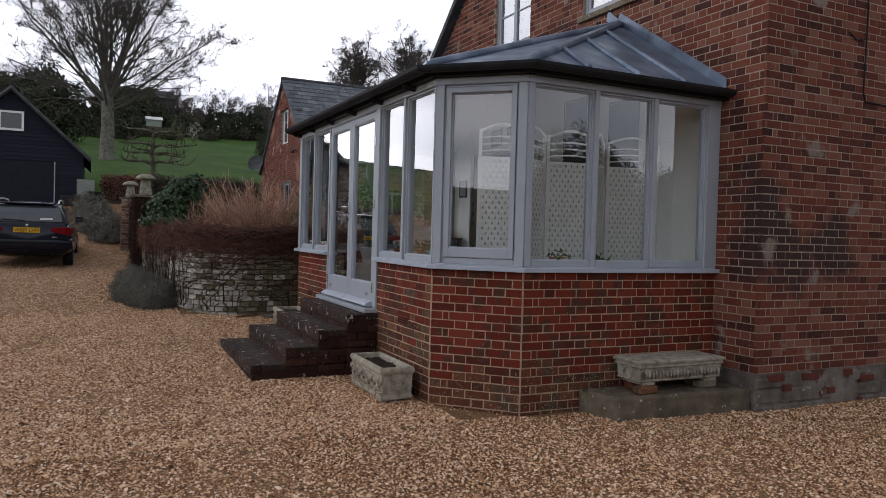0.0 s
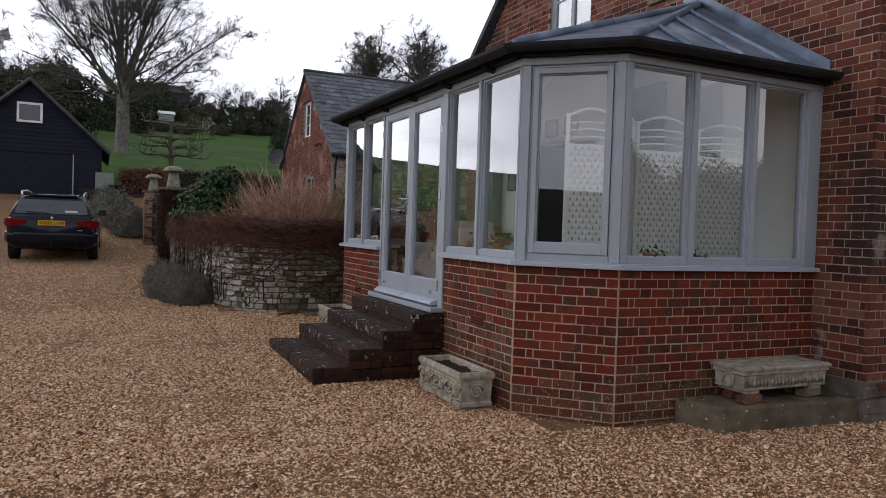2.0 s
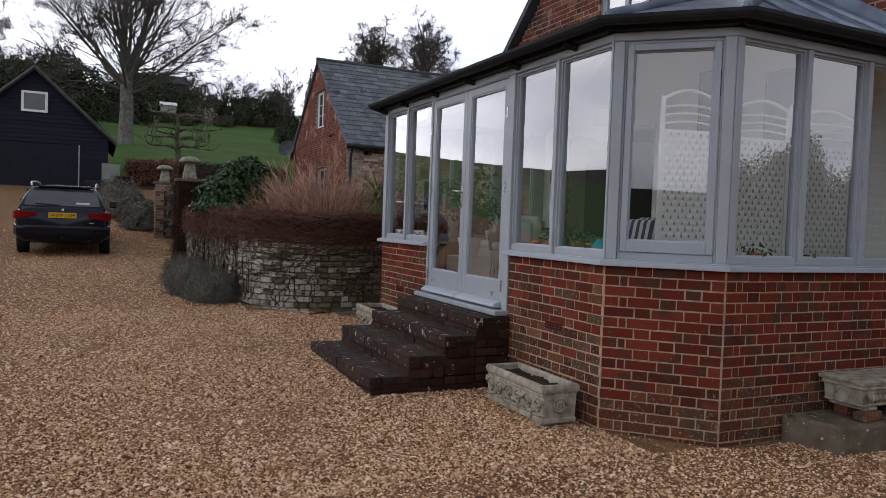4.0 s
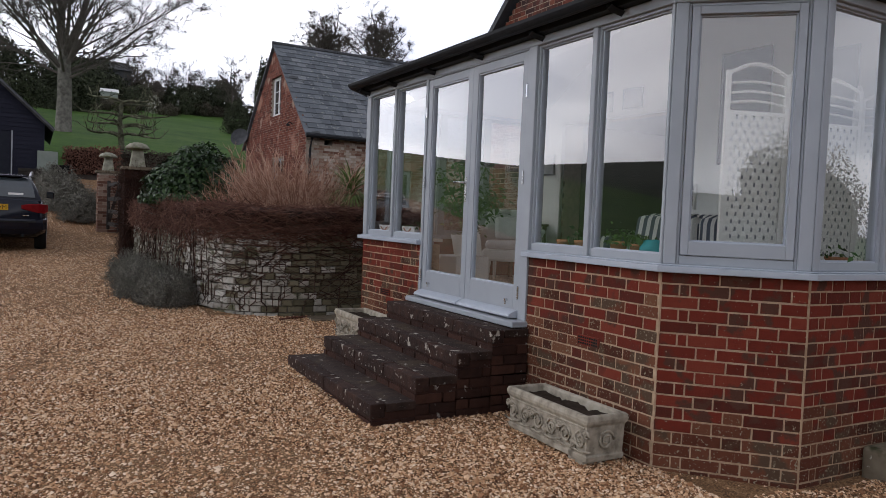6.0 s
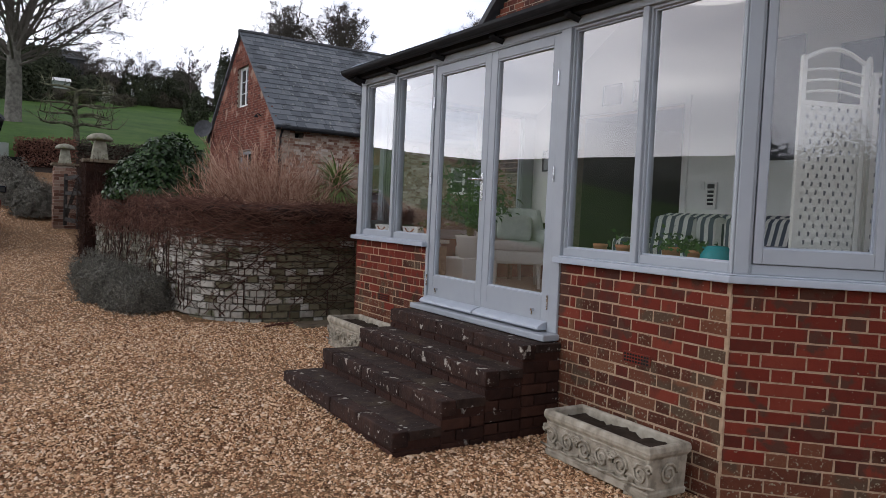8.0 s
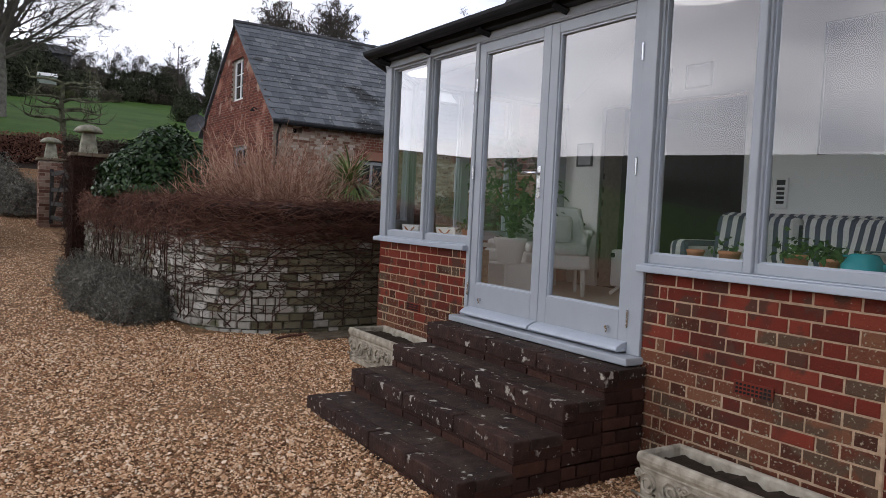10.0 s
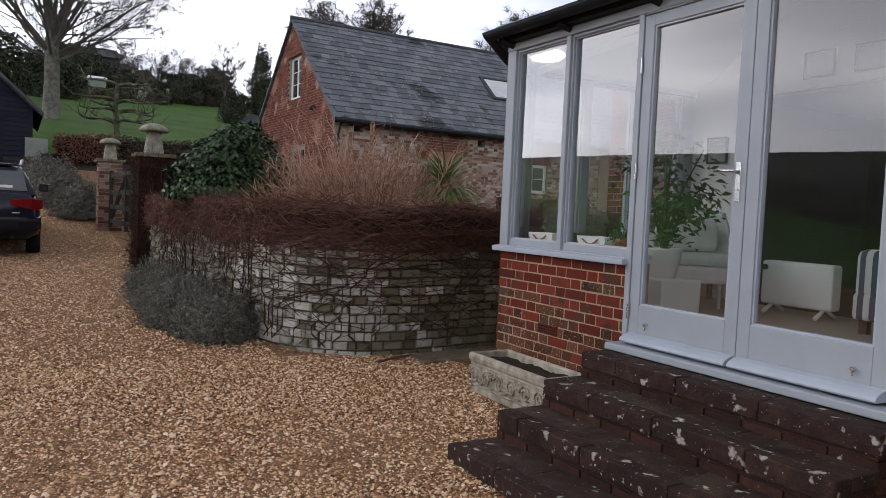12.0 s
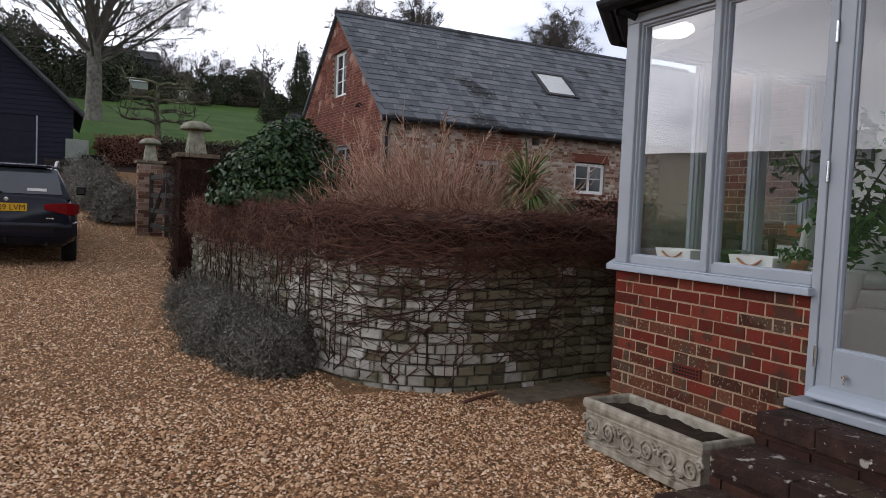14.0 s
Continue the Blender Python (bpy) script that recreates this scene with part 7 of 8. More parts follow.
def sofa(at, L, label):
    t = thing("sofa", at, label, "sofa")
    part("base", Geo().box((-0.42, -L / 2, 0.1), (0.42, L / 2, 0.3)), "stripe", t, bevel=0.03)
    for i in range(2):
        y = -L / 2 + 0.18 + i * (L - 0.36) / 2
        part("seat_cushion", Geo().box((-0.4, y + 0.01, 0.3), (0.2, y + (L - 0.36) / 2 - 0.01, 0.46)), "stripe", t, bevel=0.05)
        part("back_cushion", Geo().box((0.08, y + 0.02, 0.42), (0.3, y + (L - 0.36) / 2 - 0.02, 0.86)), "stripe", t, bevel=0.08)
    part("back", Geo().box((0.26, -L / 2, 0.25), (0.42, L / 2, 0.88)), "stripe", t, bevel=0.06)
    for s in (-1, 1):
        part("arm", Geo().box((-0.42, s * (L / 2 - 0.09) - 0.09, 0.25), (0.3, s * (L / 2 - 0.09) + 0.09, 0.62)), "stripe", t, bevel=0.06)
    for x in (-0.36, 0.36):
        for y in (-L / 2 + 0.08, L / 2 - 0.08):
            part("leg", Geo().box((x - 0.03, y - 0.03, 0), (x + 0.03, y + 0.03, 0.1)), "dark_wood", t)
    return t


sofa((5.0, 7.75, FLOOR_Z), 1.75, "blue and white striped sofa against the inner wall")
for i, (y, r) in enumerate(((8.2, 12), (7.1, -15))):
    c = part("cushion", Geo().box((-0.07, -0.22, 0), (0.07, 0.22, 0.42)), "stripe", None, bevel=0.06, at=pose(4.97, y, FLOOR_Z + 0.44, 0, 14, r))
    tagged(c, "striped scatter cushion on the sofa", "cushion", "sofa cushions")


def wicker_chair(at, label):
    """An armchair whose front looks along -y."""
    t = thing("armchair", at, label, "armchair")
    part("seat", Geo().box((-0.32, -0.32, 0.26), (0.32, 0.3, 0.40)), "wicker", t, bevel=0.03)
    part("seat_cushion", Geo().box((-0.29, -0.31, 0.40), (0.29, 0.24, 0.50)), "cushion", t, bevel=0.04)
    ring = []
    for z, r in ((0.28, 0.33), (0.55, 0.37), (0.72, 0.40), (0.84, 0.40)):
        row = []
        for i in range(17):
            a = math.pi * (i / 16)
            hz = z if 4 <= i <= 12 else min(z, 0.62)
            row.append((r * math.cos(a), 0.02 + 0.36 * math.sin(a), hz))
        ring.append(row)
    inner = [[(x * 0.88, y - 0.03 if y > 0.1 else y, z) for x, y, z in row] for row in ring]
    part("back", Geo().loft(ring, False, False).loft(inner, False, False).loft([ring[-1], inner[-1]], False, False), "wicker", t, smooth=True)
    part("rim", Geo().tube([(x * 0.94, y, z) for x, y, z in ring[-1]], 0.03, 8), "wicker", t, smooth=True)
    for x in (-0.27, 0.27):
        for y in (-0.27, 0.25):
            part("leg", Geo().tube([(x, y, 0), (x * 0.95, y * 0.95, 0.28)], [0.018, 0.025], 8), "wicker", t)
    part("pillow", Geo().box((-0.2, 0.12, 0.5), (0.2, 0.24, 0.78)), "cushion", t, "grey and white cushion", bevel=0.05)
    return t


wicker_chair(pose(4.35, 9.85, FLOOR_Z, 0, 0, -35), "white wicker armchair with a pale cushion")
wicker_chair(pose(4.55, 10.55, FLOOR_Z, 0, 0, -160), "white wicker armchair with a grey cushion")

tb = thing("side_table", (5.1, 10.75, FLOOR_Z), "dark wooden side table by the wall", "table")
part("tabletop", Geo().box((-0.3, -0.25, 0.68), (0.3, 0.25, 0.71)), "dark_wood", tb, bevel=0.005)
for x in (-0.26, 0.26):
    for y in (-0.21, 0.21):
        part("leg", Geo().box((x - 0.02, y - 0.02, 0), (x + 0.02, y + 0.02, 0.68)), "dark_wood", tb)
bk = part("box", Geo().box((-0.2, -0.12, 0), (0.2, 0.12, 0.1)), "terracotta", None, bevel=0.01, at=pose(5.1, 10.75, FLOOR_Z + 0.71))
tagged(bk, "low brown box on the side table", "box")

ht = thing("heater", pose(5.05, 9.35, FLOOR_Z), "white portable panel heater on feet", "heater")
part("body", Geo().box((-0.07, -0.33, 0.08), (0.07, 0.33, 0.46)), "white", ht, bevel=0.025)
for y in (-0.24, 0.24):
    part("foot", Geo().tube([(-0.14, y, 0.015), (0, y, 0.09), (0.14, y, 0.015)], 0.018, 6), "white", ht)
part("dial", Geo().tube([(-0.07, 0.29, 0.4), (-0.085, 0.29, 0.4)], 0.025, 12), "screen_black", ht)

# tall plant on a stand by the door
ps = thing("plant_stand", (3.42, 9.38, FLOOR_Z), "white box stand inside the glazed door", "stand")
part("box", Geo().box((-0.2, -0.2, 0), (0.2, 0.2, 0.34)), "white", ps, bevel=0.01)
pot = thing("potted_plant", (3.42, 9.38, FLOOR_Z + 0.34), "tall green leafy plant in a white pot", "plant")
part("pot", Geo().lathe([(0.10, 0), (0.14, 0.2), (0.15, 0.22), (0.135, 0.22), (0.1, 0.18), (0.01, 0.18)], (0, 0, 0), 18), "white", pot, smooth=True)
rng = np.random.default_rng(91)
sg = Geo()
rnd = random.Random(91)
tips = []
for i in range(11):
    a = rnd.uniform(0, math.tau)
    L = rnd.uniform(0.35, 1.12)
    pts = [(0, 0, 0.18), (0.1 * math.cos(a), 0.1 * math.sin(a), 0.18 + L * 0.5), (0.27 * math.cos(a), 0.27 * math.sin(a), 0.18 + L * 0.9), (0.38 * math.cos(a), 0.38 * math.sin(a), 0.12 + L * 0.85)]
    sg.tube(pts, [0.012, 0.009, 0.006, 0.003], 5)
    for k in range(52):
        f = rnd.uniform(0.5, 3)
        j = min(2, int(f))
        tips.append(Vector(pts[j]).lerp(Vector(pts[j + 1]), f - j) + Vector((rnd.gauss(0, 0.06), rnd.gauss(0, 0.06), rnd.gauss(-0.02, 0.07))))
part("stems", sg, "houseplant", pot)
tp = np.array([tuple(v) for v in tips])
me = leaf_mesh("leaves", tp, tp * np.array((1, 1, 0.2)) + np.array((0, 0, 0.3)), 0.088, rng, 0.45)
me.materials.append(M["houseplant"])
part("leaves", me, None, pot)


def small_pot(x, y, z, r, h, mat, leaves, seed, label):
    t = thing("flower_pot", (x, y, z), label, "plant pot", "pots on the sill")
    part("pot", Geo().lathe([(r * 0.7, 0), (r * 0.92, h * 0.78), (r, h * 0.8), (r, h), (r * 0.86, h), (r * 0.8, h * 0.8), (0.002, h * 0.78)], (0, 0, 0), 16), mat, t, smooth=True)
    if leaves:
        rng = np.random.default_rng(seed)
        p, d = blob(leaves, (r * 1.9, r * 1.9, h * 1.1), rng, 0.3, 0.4, 2.0, seed)
        p[:, 2] = np.abs(p[:, 2]) + h * 0.85
        me = leaf_mesh("leaves", p, d + np.array((0, 0, 0.5)), 0.045, rng, 0.55)
        me.materials.append(M["houseplant"])
        part("leaves", me, None, t)
    return t


structure("window_board", Geo().box((2.735, 5.98, Z_SILL - 0.02), (2.98, 7.2, Z_SILL + 0.012)), "white", "white painted inner window board", "window board", bevel=0.004)
structure("window_board_far", Geo().box((2.735, 9.06, Z_SILL - 0.02), (2.98, 10.35, Z_SILL + 0.012)), "white", "white painted inner window board", "window board", bevel=0.004)
structure("window_board_end", Geo().box((3.42, 5.295, Z_SILL - 0.02), (5.46, 5.5, Z_SILL + 0.012)), "white", "white painted inner window board", "window board", bevel=0.004)
zs = Z_SILL + 0.012
small_pot(2.86, 7.0, zs, 0.05, 0.085, "terracotta", 0, 1, "small terracotta pot on the window board")
small_pot(2.86, 6.78, zs, 0.06, 0.09, "terracotta", 26, 2, "small terracotta pot with a seedling")
small_pot(2.86, 6.40, zs, 0.062, 0.1, "terracotta", 90, 3, "terracotta pot with a leafy green plant")
small_pot(2.88, 6.24, zs, 0.055, 0.09, "terracotta", 110, 5, "terracotta pot with a leafy green plant")
small_pot(3.72, 5.40, zs, 0.07, 0.07, "terracotta", 30, 6, "low red pot on the window board")
small_pot(4.2, 5.40, zs, 0.05, 0.06, "screen_black", 24, 7, "small dark pot on the window board")
tj = thing("watering_can", (2.87, 6.08, zs), "teal enamel watering can on the window board", "watering can")
part("body", Geo().lathe([(0.075, 0), (0.095, 0.03), (0.095, 0.07), (0.06, 0.12), (0.045, 0.125), (0.002, 0.118)], (0, 0, 0), 18), "teal", tj, smooth=True)
part("spout", Geo().tube([(0, -0.07, 0.05), (0, -0.13, 0.09), (0, -0.16, 0.11)], [0.02, 0.014, 0.016], 8), "teal", tj, smooth=True)
part("handle", Geo().tube([(0, 0.06, 0.11), (0, 0.12, 0.11), (0, 0.12, 0.05), (0, 0.09, 0.04)], 0.008, 6), "teal", tj, smooth=True)
for y in (10.05, 9.47):
    bx = thing("white_trug", (2.87, y, zs), "white wooden planter box with a rope handle", "planter box", "white boxes on the sill")
    part("box", Geo().loft([[(sx * w, sy * l, z) for sx, sy in ((-1, -1), (1, -1), (1, 1), (-1, 1))] for w, l, z in ((0.07, 0.13, 0), (0.085, 0.15, 0.105), (0.075, 0.14, 0.105), (0.068, 0.13, 0.07))]), "white", bx, bevel=0.004)
    part("rope", Geo().tube([(-0.09, -0.08 + 0.16 * i / 8, 0.085 - 0.035 * math.sin(math.pi * i / 8)) for i in range(9)], 0.006, 6), "terracotta", bx, "red-brown rope handle")
small_pot(2.87, 9.24, zs, 0.06, 0.1, "terracotta", 70, 9, "terracotta pot with trailing leaves")
small_pot(2.9, 9.72, zs, 0.07, 0.12, "laurel", 0, 10, "green glazed pot on the window board")

# on the inner wall
M["hanging"] = material("dark_grey_cloth", [(0.035, 0.040, 0.048), (0.07, 0.078, 0.09)], 6, 0.8, stretch=(1, 1, 8), bump=0.2)
for y0, y1, z0, z1, nm, mt, lb in ((7.25, 7.83, 2.27, 3.38, "wall_hanging", "hanging", "tall dark grey framed hanging on the white wall"), (10.5, 10.75, 2.25, 2.52, "picture", "picture", "small framed grey print on the white wall"),
                                   (6.41, 6.92, 2.22, 3.23, "wall_hanging", "hanging", "tall dark grey framed hanging on the white wall"), (8.93, 9.25, 2.98, 3.22, "picture", "picture", "small framed grey print above the doorway"), (9.42, 9.72, 2.98, 3.22, "picture", "picture", "small framed grey print above the doorway")):
    t = thing(nm, (5.458, (y0 + y1) / 2, z0), lb, "picture")
    hw, hh = (y1 - y0) / 2, z1 - z0
    part("frame", Geo().box((-0.02, -hw, 0), (0, -hw + 0.02, hh)).box((-0.02, hw - 0.02, 0), (0, hw, hh)).box((-0.02, -hw + 0.02, 0), (0, hw - 0.02, 0.02)).box((-0.02, -hw + 0.02, hh - 0.02), (0, hw - 0.02, hh)), "slate_dark", t)
    part("sheet", Geo().box((-0.012, -hw + 0.02, 0.02), (-0.002, hw - 0.02, hh - 0.02)), mt, t)
ic = thing("intercom", (5.458, 8.13, 1.81), "white wall controller with dark buttons", "intercom")
part("case", Geo().box((-0.03, -0.06, 0), (0, 0.06, 0.27)), "white", ic, bevel=0.006)
for k in range(4):
    part("button", Geo().box((-0.035, -0.035, 0.04 + k * 0.04), (-0.029, 0.035, 0.065 + k * 0.04)), "screen_black", ic)
part("display", Geo().box((-0.035, -0.04, 0.205), (-0.029, 0.04, 0.25)), "screen_black", ic)
sw = thing("light_switch", (5.458, 8.27, 2.0), "white square light switch", "switch")
part("plate", Geo().box((-0.012, -0.043, 0), (0, 0.043, 0.086)), "white", sw, bevel=0.004)
part("rocker", Geo().box((-0.018, -0.012, 0.025), (-0.011, 0.012, 0.06)), "white", sw)
dj = Geo().box((5.44, IN_Y0 - 0.07, FLOOR_Z), (5.49, IN_Y0, 2.97)).box((5.44, IN_Y1, FLOOR_Z), (5.49, IN_Y1 + 0.07, 2.97)).box((5.44, IN_Y0 - 0.07, 2.9), (5.489, IN_Y1 + 0.07, 2.97))
structure("trim_doorway", dj, "white", "white painted trim round the open doorway", "trim")
od = thing("door_3", pose(5.55, IN_Y0 + 0.02, FLOOR_Z, 0, 0, -78), "open white inner door with a small handle", "door", "", "structure")
part("leaf", Geo().box((0.06, 0, 0.01), (0.10, 0.8, 1.98)), "white", od, bevel=0.004)
part("handle", Geo().tube([(0.06, 0.72, 1.0), (0.0, 0.72, 1.0), (0.0, 0.62, 1.0)], 0.01, 6), "chrome", od)
cl_ = thing("ceiling_lamp", (3.15, 10.55, 3.02), "round white lit ceiling lamp", "lamp")
part("base", Geo().lathe([(0.1, 0.12), (0.14, 0.0), (0.01, -0.005)], (0, 0, 0), 20), "white", cl_)
lamp_mat = bpy.data.materials.new("lit_diffuser")
lamp_mat.use_nodes = True
lamp_mat.node_tree.nodes["Principled BSDF"].inputs["Emission Color"].default_value = (1.0, 0.95, 0.86, 1)
lamp_mat.node_tree.nodes["Principled BSDF"].inputs["Emission Strength"].default_value = 4.0
M["lamp_glow"] = lamp_mat
part("diffuser", Geo().lathe([(0.15, 0.0), (0.155, -0.03), (0.12, -0.055), (0.01, -0.06)], (0, 0, 0), 24), "lamp_glow", cl_, smooth=True)

# ---- brickwork of the garden room, brick by brick ----
def plain_brick(f, z, rnd):
    return "brick"


def front_brick(f, z, rnd):
    return "brick_mossy" if z < 0.92 + rnd.uniform(-0.35, 0.28) else "brick"


def side_brick(f, z, rnd):
    return "brick_mossy" if z < 0.40 + rnd.uniform(-0.14, 0.16) else "brick"


Z0 = Z_BRICK - 17 * COURSE
brick_face("wall_front_near", (PD[0], DOOR_Y0), PA, Z0, Z_BRICK, 0.22, front_brick, "mortar", True, (), "red brick dwarf wall, lichened towards the gravel", seed=41)
brick_face("wall_facet_near", PA, PB, Z0, Z_BRICK, 0.22, side_brick, "mortar", True, (), "red brick dwarf wall of the angled bay", seed=42)
brick_face("wall_end_near", PB, PC, Z0, Z_BRICK, 0.22, side_brick, "mortar", True, (), "red brick dwarf wall below three windows", seed=43)
brick_face("wall_front_far", PD, (PD[0], DOOR_Y1), Z0, Z_BRICK, 0.22, front_brick, "mortar", True, (), "red brick dwarf wall, lichened towards the gravel", seed=44)
for x, y in (PA, PB):
    structure("trim_quoin_joint", Geo().tube([(x + 0.006, y + 0.006, 0.0), (x + 0.006, y + 0.006, Z_BRICK - 0.005)], 0.0105, 6), "mortar", "pale mortar joint at the angle of the bay", "trim")
structure("wall_front_base", Geo().box((PD[0] + 0.01, DOOR_Y0, 0.0), (PD[0] + 0.22, DOOR_Y1, Z_DOOR - 0.07)), "mortar", "wall under the doors", "wall")
structure("wall_far_side", panel(PE, PD, 0, 0.82, 0, Z_BRICK, -0.22, 0, panel(PF, PE, 0, 2.19, 0, Z_BRICK, -0.22, 0, Geo())), "brick", "red brick dwarf wall on the far side", "wall")

# ---- stones of the garden wall ----
rnd = random.Random(19)
# unpainted mossy stone, its dark colour also holding the garden room's shade
M["stone_bare"] = material("bare_mossy_stone", [(0.070, 0.062, 0.036), (0.135, 0.120, 0.075), (0.23, 0.205, 0.14)], 14, 0.9, bump=0.7, bump_scale=60, vary=0.45, patches=(((0.06, 0.07, 0.025), 4.0, 0.58),))
STONES = []
for k in range(14):
    L, h = 0.095 + 0.0075 * k, 0.072
    g = Geo()
    j = lambda a: rnd.uniform(-a, a)
    outer = [(0.012 + j(0.008), -0.012 + j(0.006), 0.008 + j(0.006)), (L - 0.012 + j(0.008), -0.012 + j(0.006), 0.008 + j(0.006)), (L - 0.012 + j(0.008), -0.012 + j(0.006), h - 0.008 + j(0.006)), (0.012 + j(0.008), -0.012 + j(0.006), h - 0.008 + j(0.006))]
    mid = [(0, 0.002, 0), (L, 0.002, 0), (L, 0.002, h), (0, 0.002, h)]
    back = [(0, 0.06, 0), (L, 0.06, 0), (L, 0.06, h), (0, 0.06, h)]
    g.loft([outer, mid, back])
    me = g.mesh("stone")
    me.materials.append(M["stone"])
    bare = me.copy()
    bare.materials[0] = M["stone_bare"]
    STONES.append((L, me, bare))
cum_s = [0.0]
for a, b in zip(gw_line[:-1], gw_line[1:]):
    cum_s.append(cum_s[-1] + (b - a).length)


def wall_at(s):
    i = int(np.searchsorted(cum_s, s)) - 1
    i = max(0, min(len(gw_line) - 2, i))
    f = (s - cum_s[i]) / max(1e-6, cum_s[i + 1] - cum_s[i])
    p = gw_line[i].lerp(gw_line[i + 1], min(1.0, f))
    d = (gw_line[i + 1] - gw_line[i]).normalized()
    return p, d


rest, count, r, z = Geo(), 0, 0, 0.2
rows = []
while z < 1.30:
    rows.append((r, z))
    z += 0.082
    r += 1
jobs = []
for r, z in rows:
    s = rnd.uniform(0.0, 0.1)
    while s < cum_s[-1] - 0.3:
        L, me, bare = rnd.choice(STONES)
        p, d = wall_at(s)
        q, _ = wall_at(s + L)
        if z + 0.06 > land(p.x, p.y):
            d = (q - p).normalized()
            at = Matrix.Translation((p.x, p.y, z)) @ Matrix((Vector((d.x, d.y, 0)), Vector((-d.y, d.x, 0)), Vector((0, 0, 1)))).transposed().to_4x4() @ pose(0, rnd.uniform(-0.008, 0.008), rnd.uniform(-0.004, 0.004), 0, rnd.uniform(-1.5, 1.5), 0)
            # bare stones increase to the right, for missing whitewash and for shade there
            bare_odds = np.interp(p.x, (1.3, 1.8, 2.2, 2.7), (0.03, 0.16, 0.65, 0.97)) if p.y < 13 else 0.35
            me = bare if rnd.random() < bare_odds else me
            jobs.append((abs(p.x - 1.7) + abs(p.y - 11.5) * 0.8, at, me))
        s += L + rnd.uniform(0.01, 0.018)
jobs.sort(key=lambda w: w[0])
for i, (_, at, me) in enumerate(jobs):
    if i < 300:
        ob = new("stone", me)
        ob.parent, ob.matrix_basis = garden_wall, at
    else:
        rest.add([at @ v.co for v in me.vertices], [tuple(f.vertices) for f in me.polygons])
M["stone_bare_far"] = material("mossy_stone_rest", [(0.06, 0.055, 0.035), (0.16, 0.15, 0.11), (0.36, 0.35, 0.30)], 14, 0.9, bump=0.7, bump_scale=60, vary=0.45, island=True)
tagged(part("stonework", rest, "stone_bare_far", garden_wall), kind="stuff")
pv = structure("pavement", Geo().prism([(2.35, 11.02), (3.28, 11.12), (3.28, 11.5), (2.35, 11.38)], 0.1, land(2.8, 11.2) + 0.02), "concrete", "worn stone flag at the wall foot", "paving", bevel=0.01)
for a, b, rr in (((1.98, 11.18), (2.35, 11.3), 0.014), ((2.1, 11.25), (2.45, 11.33), 0.01)):
    stk = thing("stick", (a[0], a[1], land(*a) + rr), "dead brown stick on the gravel", "stick", "sticks by the wall")
    part("stick", Geo().tube([(0, 0, 0), ((b[0] - a[0]) / 2, (b[1] - a[1]) / 2, 0.015), (b[0] - a[0], b[1] - a[1], 0)], [rr, rr * 0.8, rr * 0.4], 5), "creeper", stk)

# ---- loose flint pebbles ----
rng = np.random.default_rng(2)
fields = ((125000, (-0.9, 7.6), (2.1, 5.3)), (150000, (-1.6, 2.75), (5.3, 11.6)), (80000, (-2.9, 1.25), (11.6, 26.0)), (26000, (-7.0, 9.0), (-3.0, 17.0)))
px = np.concatenate([rng.uniform(*xr, k) for k, xr, yr in fields])
py = np.concatenate([yr[0] + (yr[1] - yr[0]) * rng.random(k) ** 1.25 for k, xr, yr in fields])
keep = ~((px > 2.72) & (py > 5.86) & (py < 11.2)) & ~((px > 3.2) & (py > 5.28)) & ~((px > 5.45) & (py > 4.7)) & ~((px + py > 8.6) & (px > 2.7) & (py > 5.2)) & ~((px > 1.44) & (py > 7.2) & (py < 9.0))
keep &= ~((px > np.interp(py, (11.3, 11.5, 11.8, 12.3, 13.2, 17.3), (3.0, 1.9, 1.5, 1.26, 1.15, 1.0))) & (py > 11.3)) & (px < 1.9 * py + 0.5)
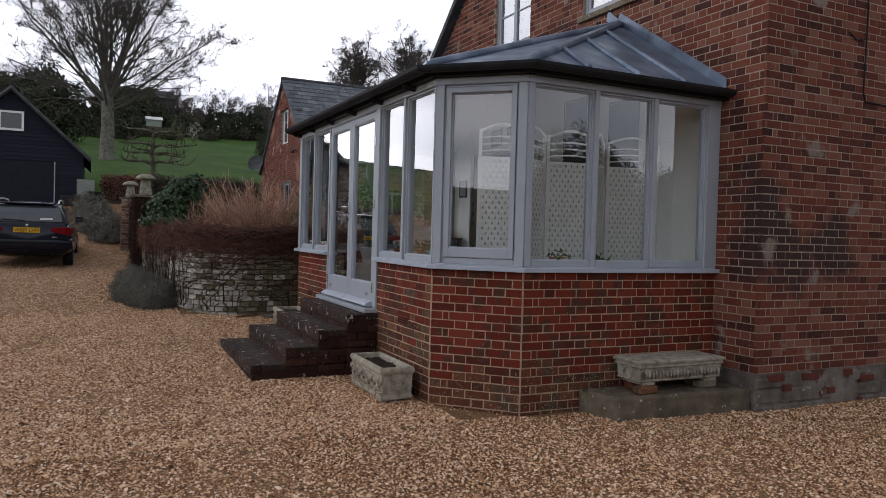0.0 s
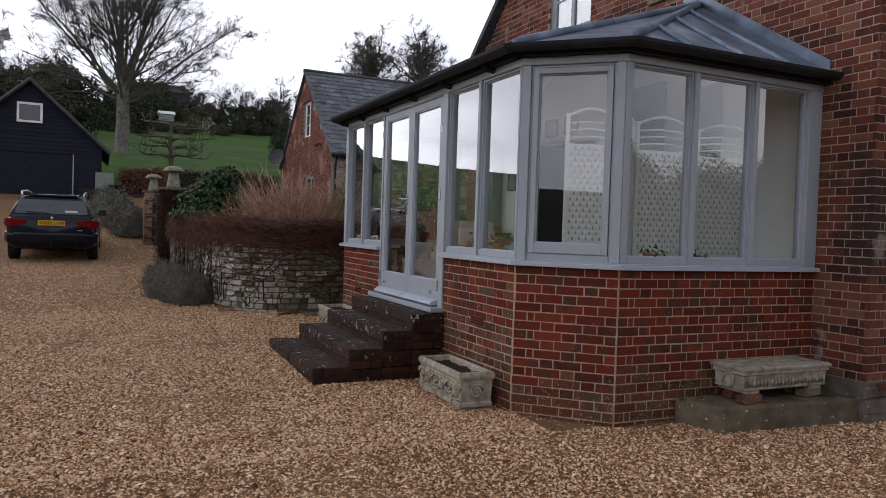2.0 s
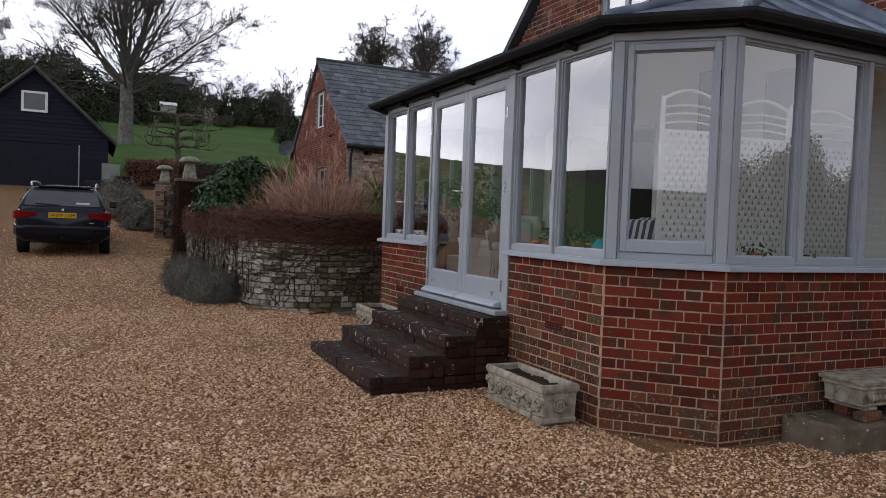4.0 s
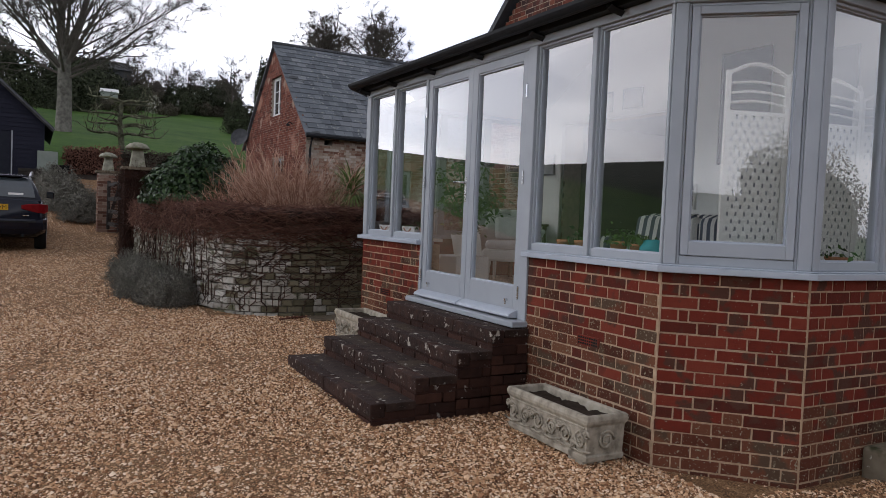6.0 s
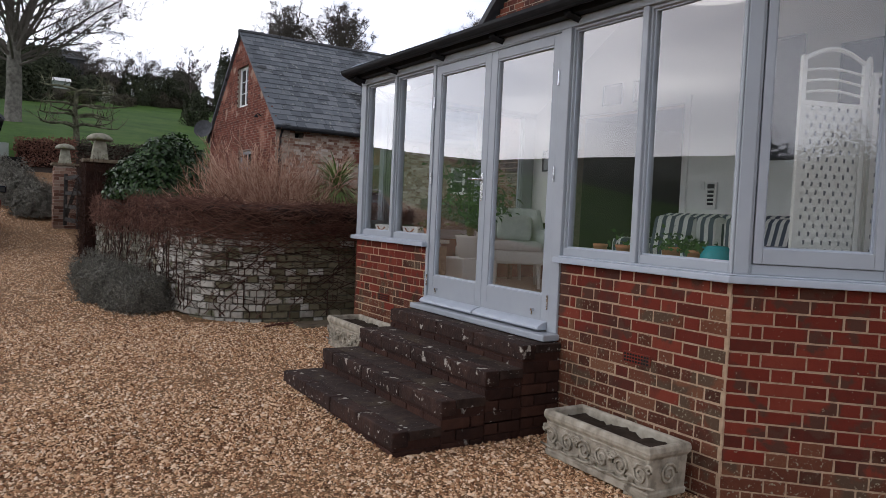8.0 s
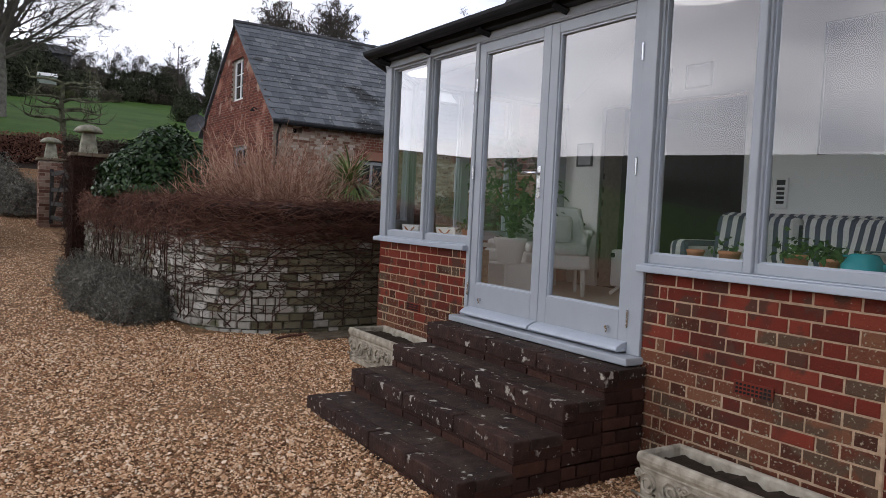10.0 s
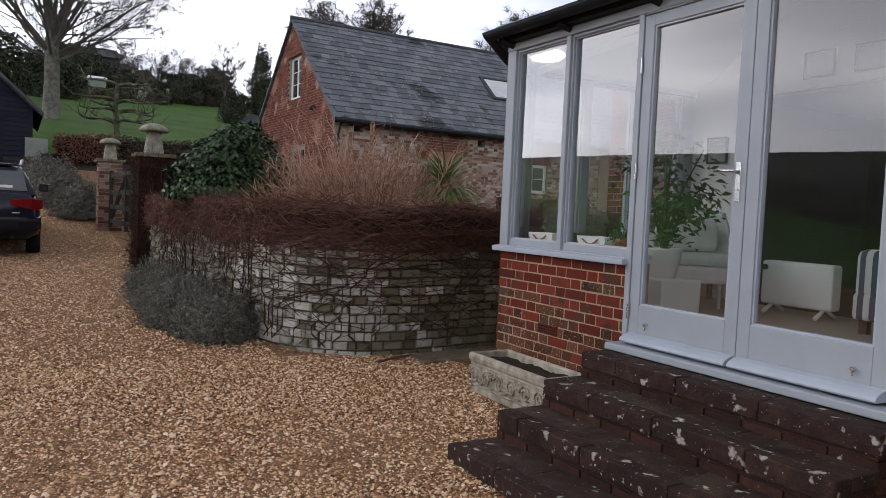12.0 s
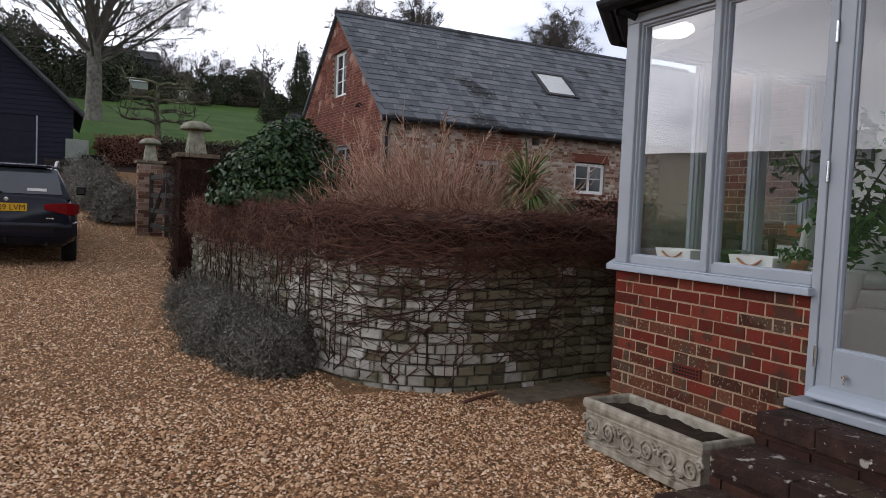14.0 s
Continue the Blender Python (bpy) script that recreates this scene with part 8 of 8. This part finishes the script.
edge = np.minimum.reduce([px - np.interp(py, (2, 5.3, 21), (-1.0, -1.7, -3.0)), 7.6 - px, py - 2.1, 26.0 - py])
keep &= (edge > rng.random(len(px)) * 0.9) | (np.arange(len(px)) > len(px) - 26000)
keep &= ~((px > 1.0) & (py > 13.0))
px, py = px[keep], py[keep]
n = len(px)
base = sum(np.interp(py + d * (0.6 + 0.03 * np.abs(py)), LAND_Y, LAND_Z) for d in (-1, -0.5, 0, 0.5, 1)) / 5
size = rng.lognormal(math.log(0.0080), 0.32, n)
ax = rng.normal(0, 1, (n, 3)) * np.array((1, 1, 0.3))
ax /= np.linalg.norm(ax, axis=1, keepdims=True)
upv = np.tile((0.0, 0, 1.0), (n, 1)) + rng.normal(0, 0.28, (n, 3))
bx_ = np.cross(upv, ax)
bx_ /= np.linalg.norm(bx_, axis=1, keepdims=True)
cx_ = np.cross(ax, bx_)
e = np.stack([rng.uniform(0.95, 1.5, n), rng.uniform(0.7, 1.05, n), rng.uniform(0.5, 0.85, n)], 1) * size[:, None]
cen = np.column_stack([px, py, base + size * rng.uniform(0.0, 0.75, n)])
corner = []
for k in range(5):
    a = math.tau * k / 5 + rng.uniform(-0.35, 0.35, n)
    s = rng.uniform(0.8, 1.1, n)
    corner.append(cen + ax * (e[:, 0] * np.cos(a) * s)[:, None] + bx_ * (e[:, 1] * np.sin(a) * s)[:, None] - cx_ * (e[:, 2] * rng.uniform(0.0, 0.4, n))[:, None])
corner.append(cen + cx_ * e[:, 2:] + ax * (e[:, 0] * rng.uniform(-0.35, 0.35, n))[:, None] + bx_ * (e[:, 1] * rng.uniform(-0.35, 0.35, n))[:, None])
v = np.stack(corner, 1).reshape(-1, 3)
tri = np.array([(k, (k + 1) % 5, 5) for k in range(5)])
f = (np.arange(n)[:, None, None] * 6 + tri[None]).reshape(-1, 3)
me = poly_object(v, f, "pebbles")
me.materials.append(M["pebble"])
tagged(new("gravel_pebbles", me), "loose golden flint gravel covering the drive", "gravel", "", "stuff")
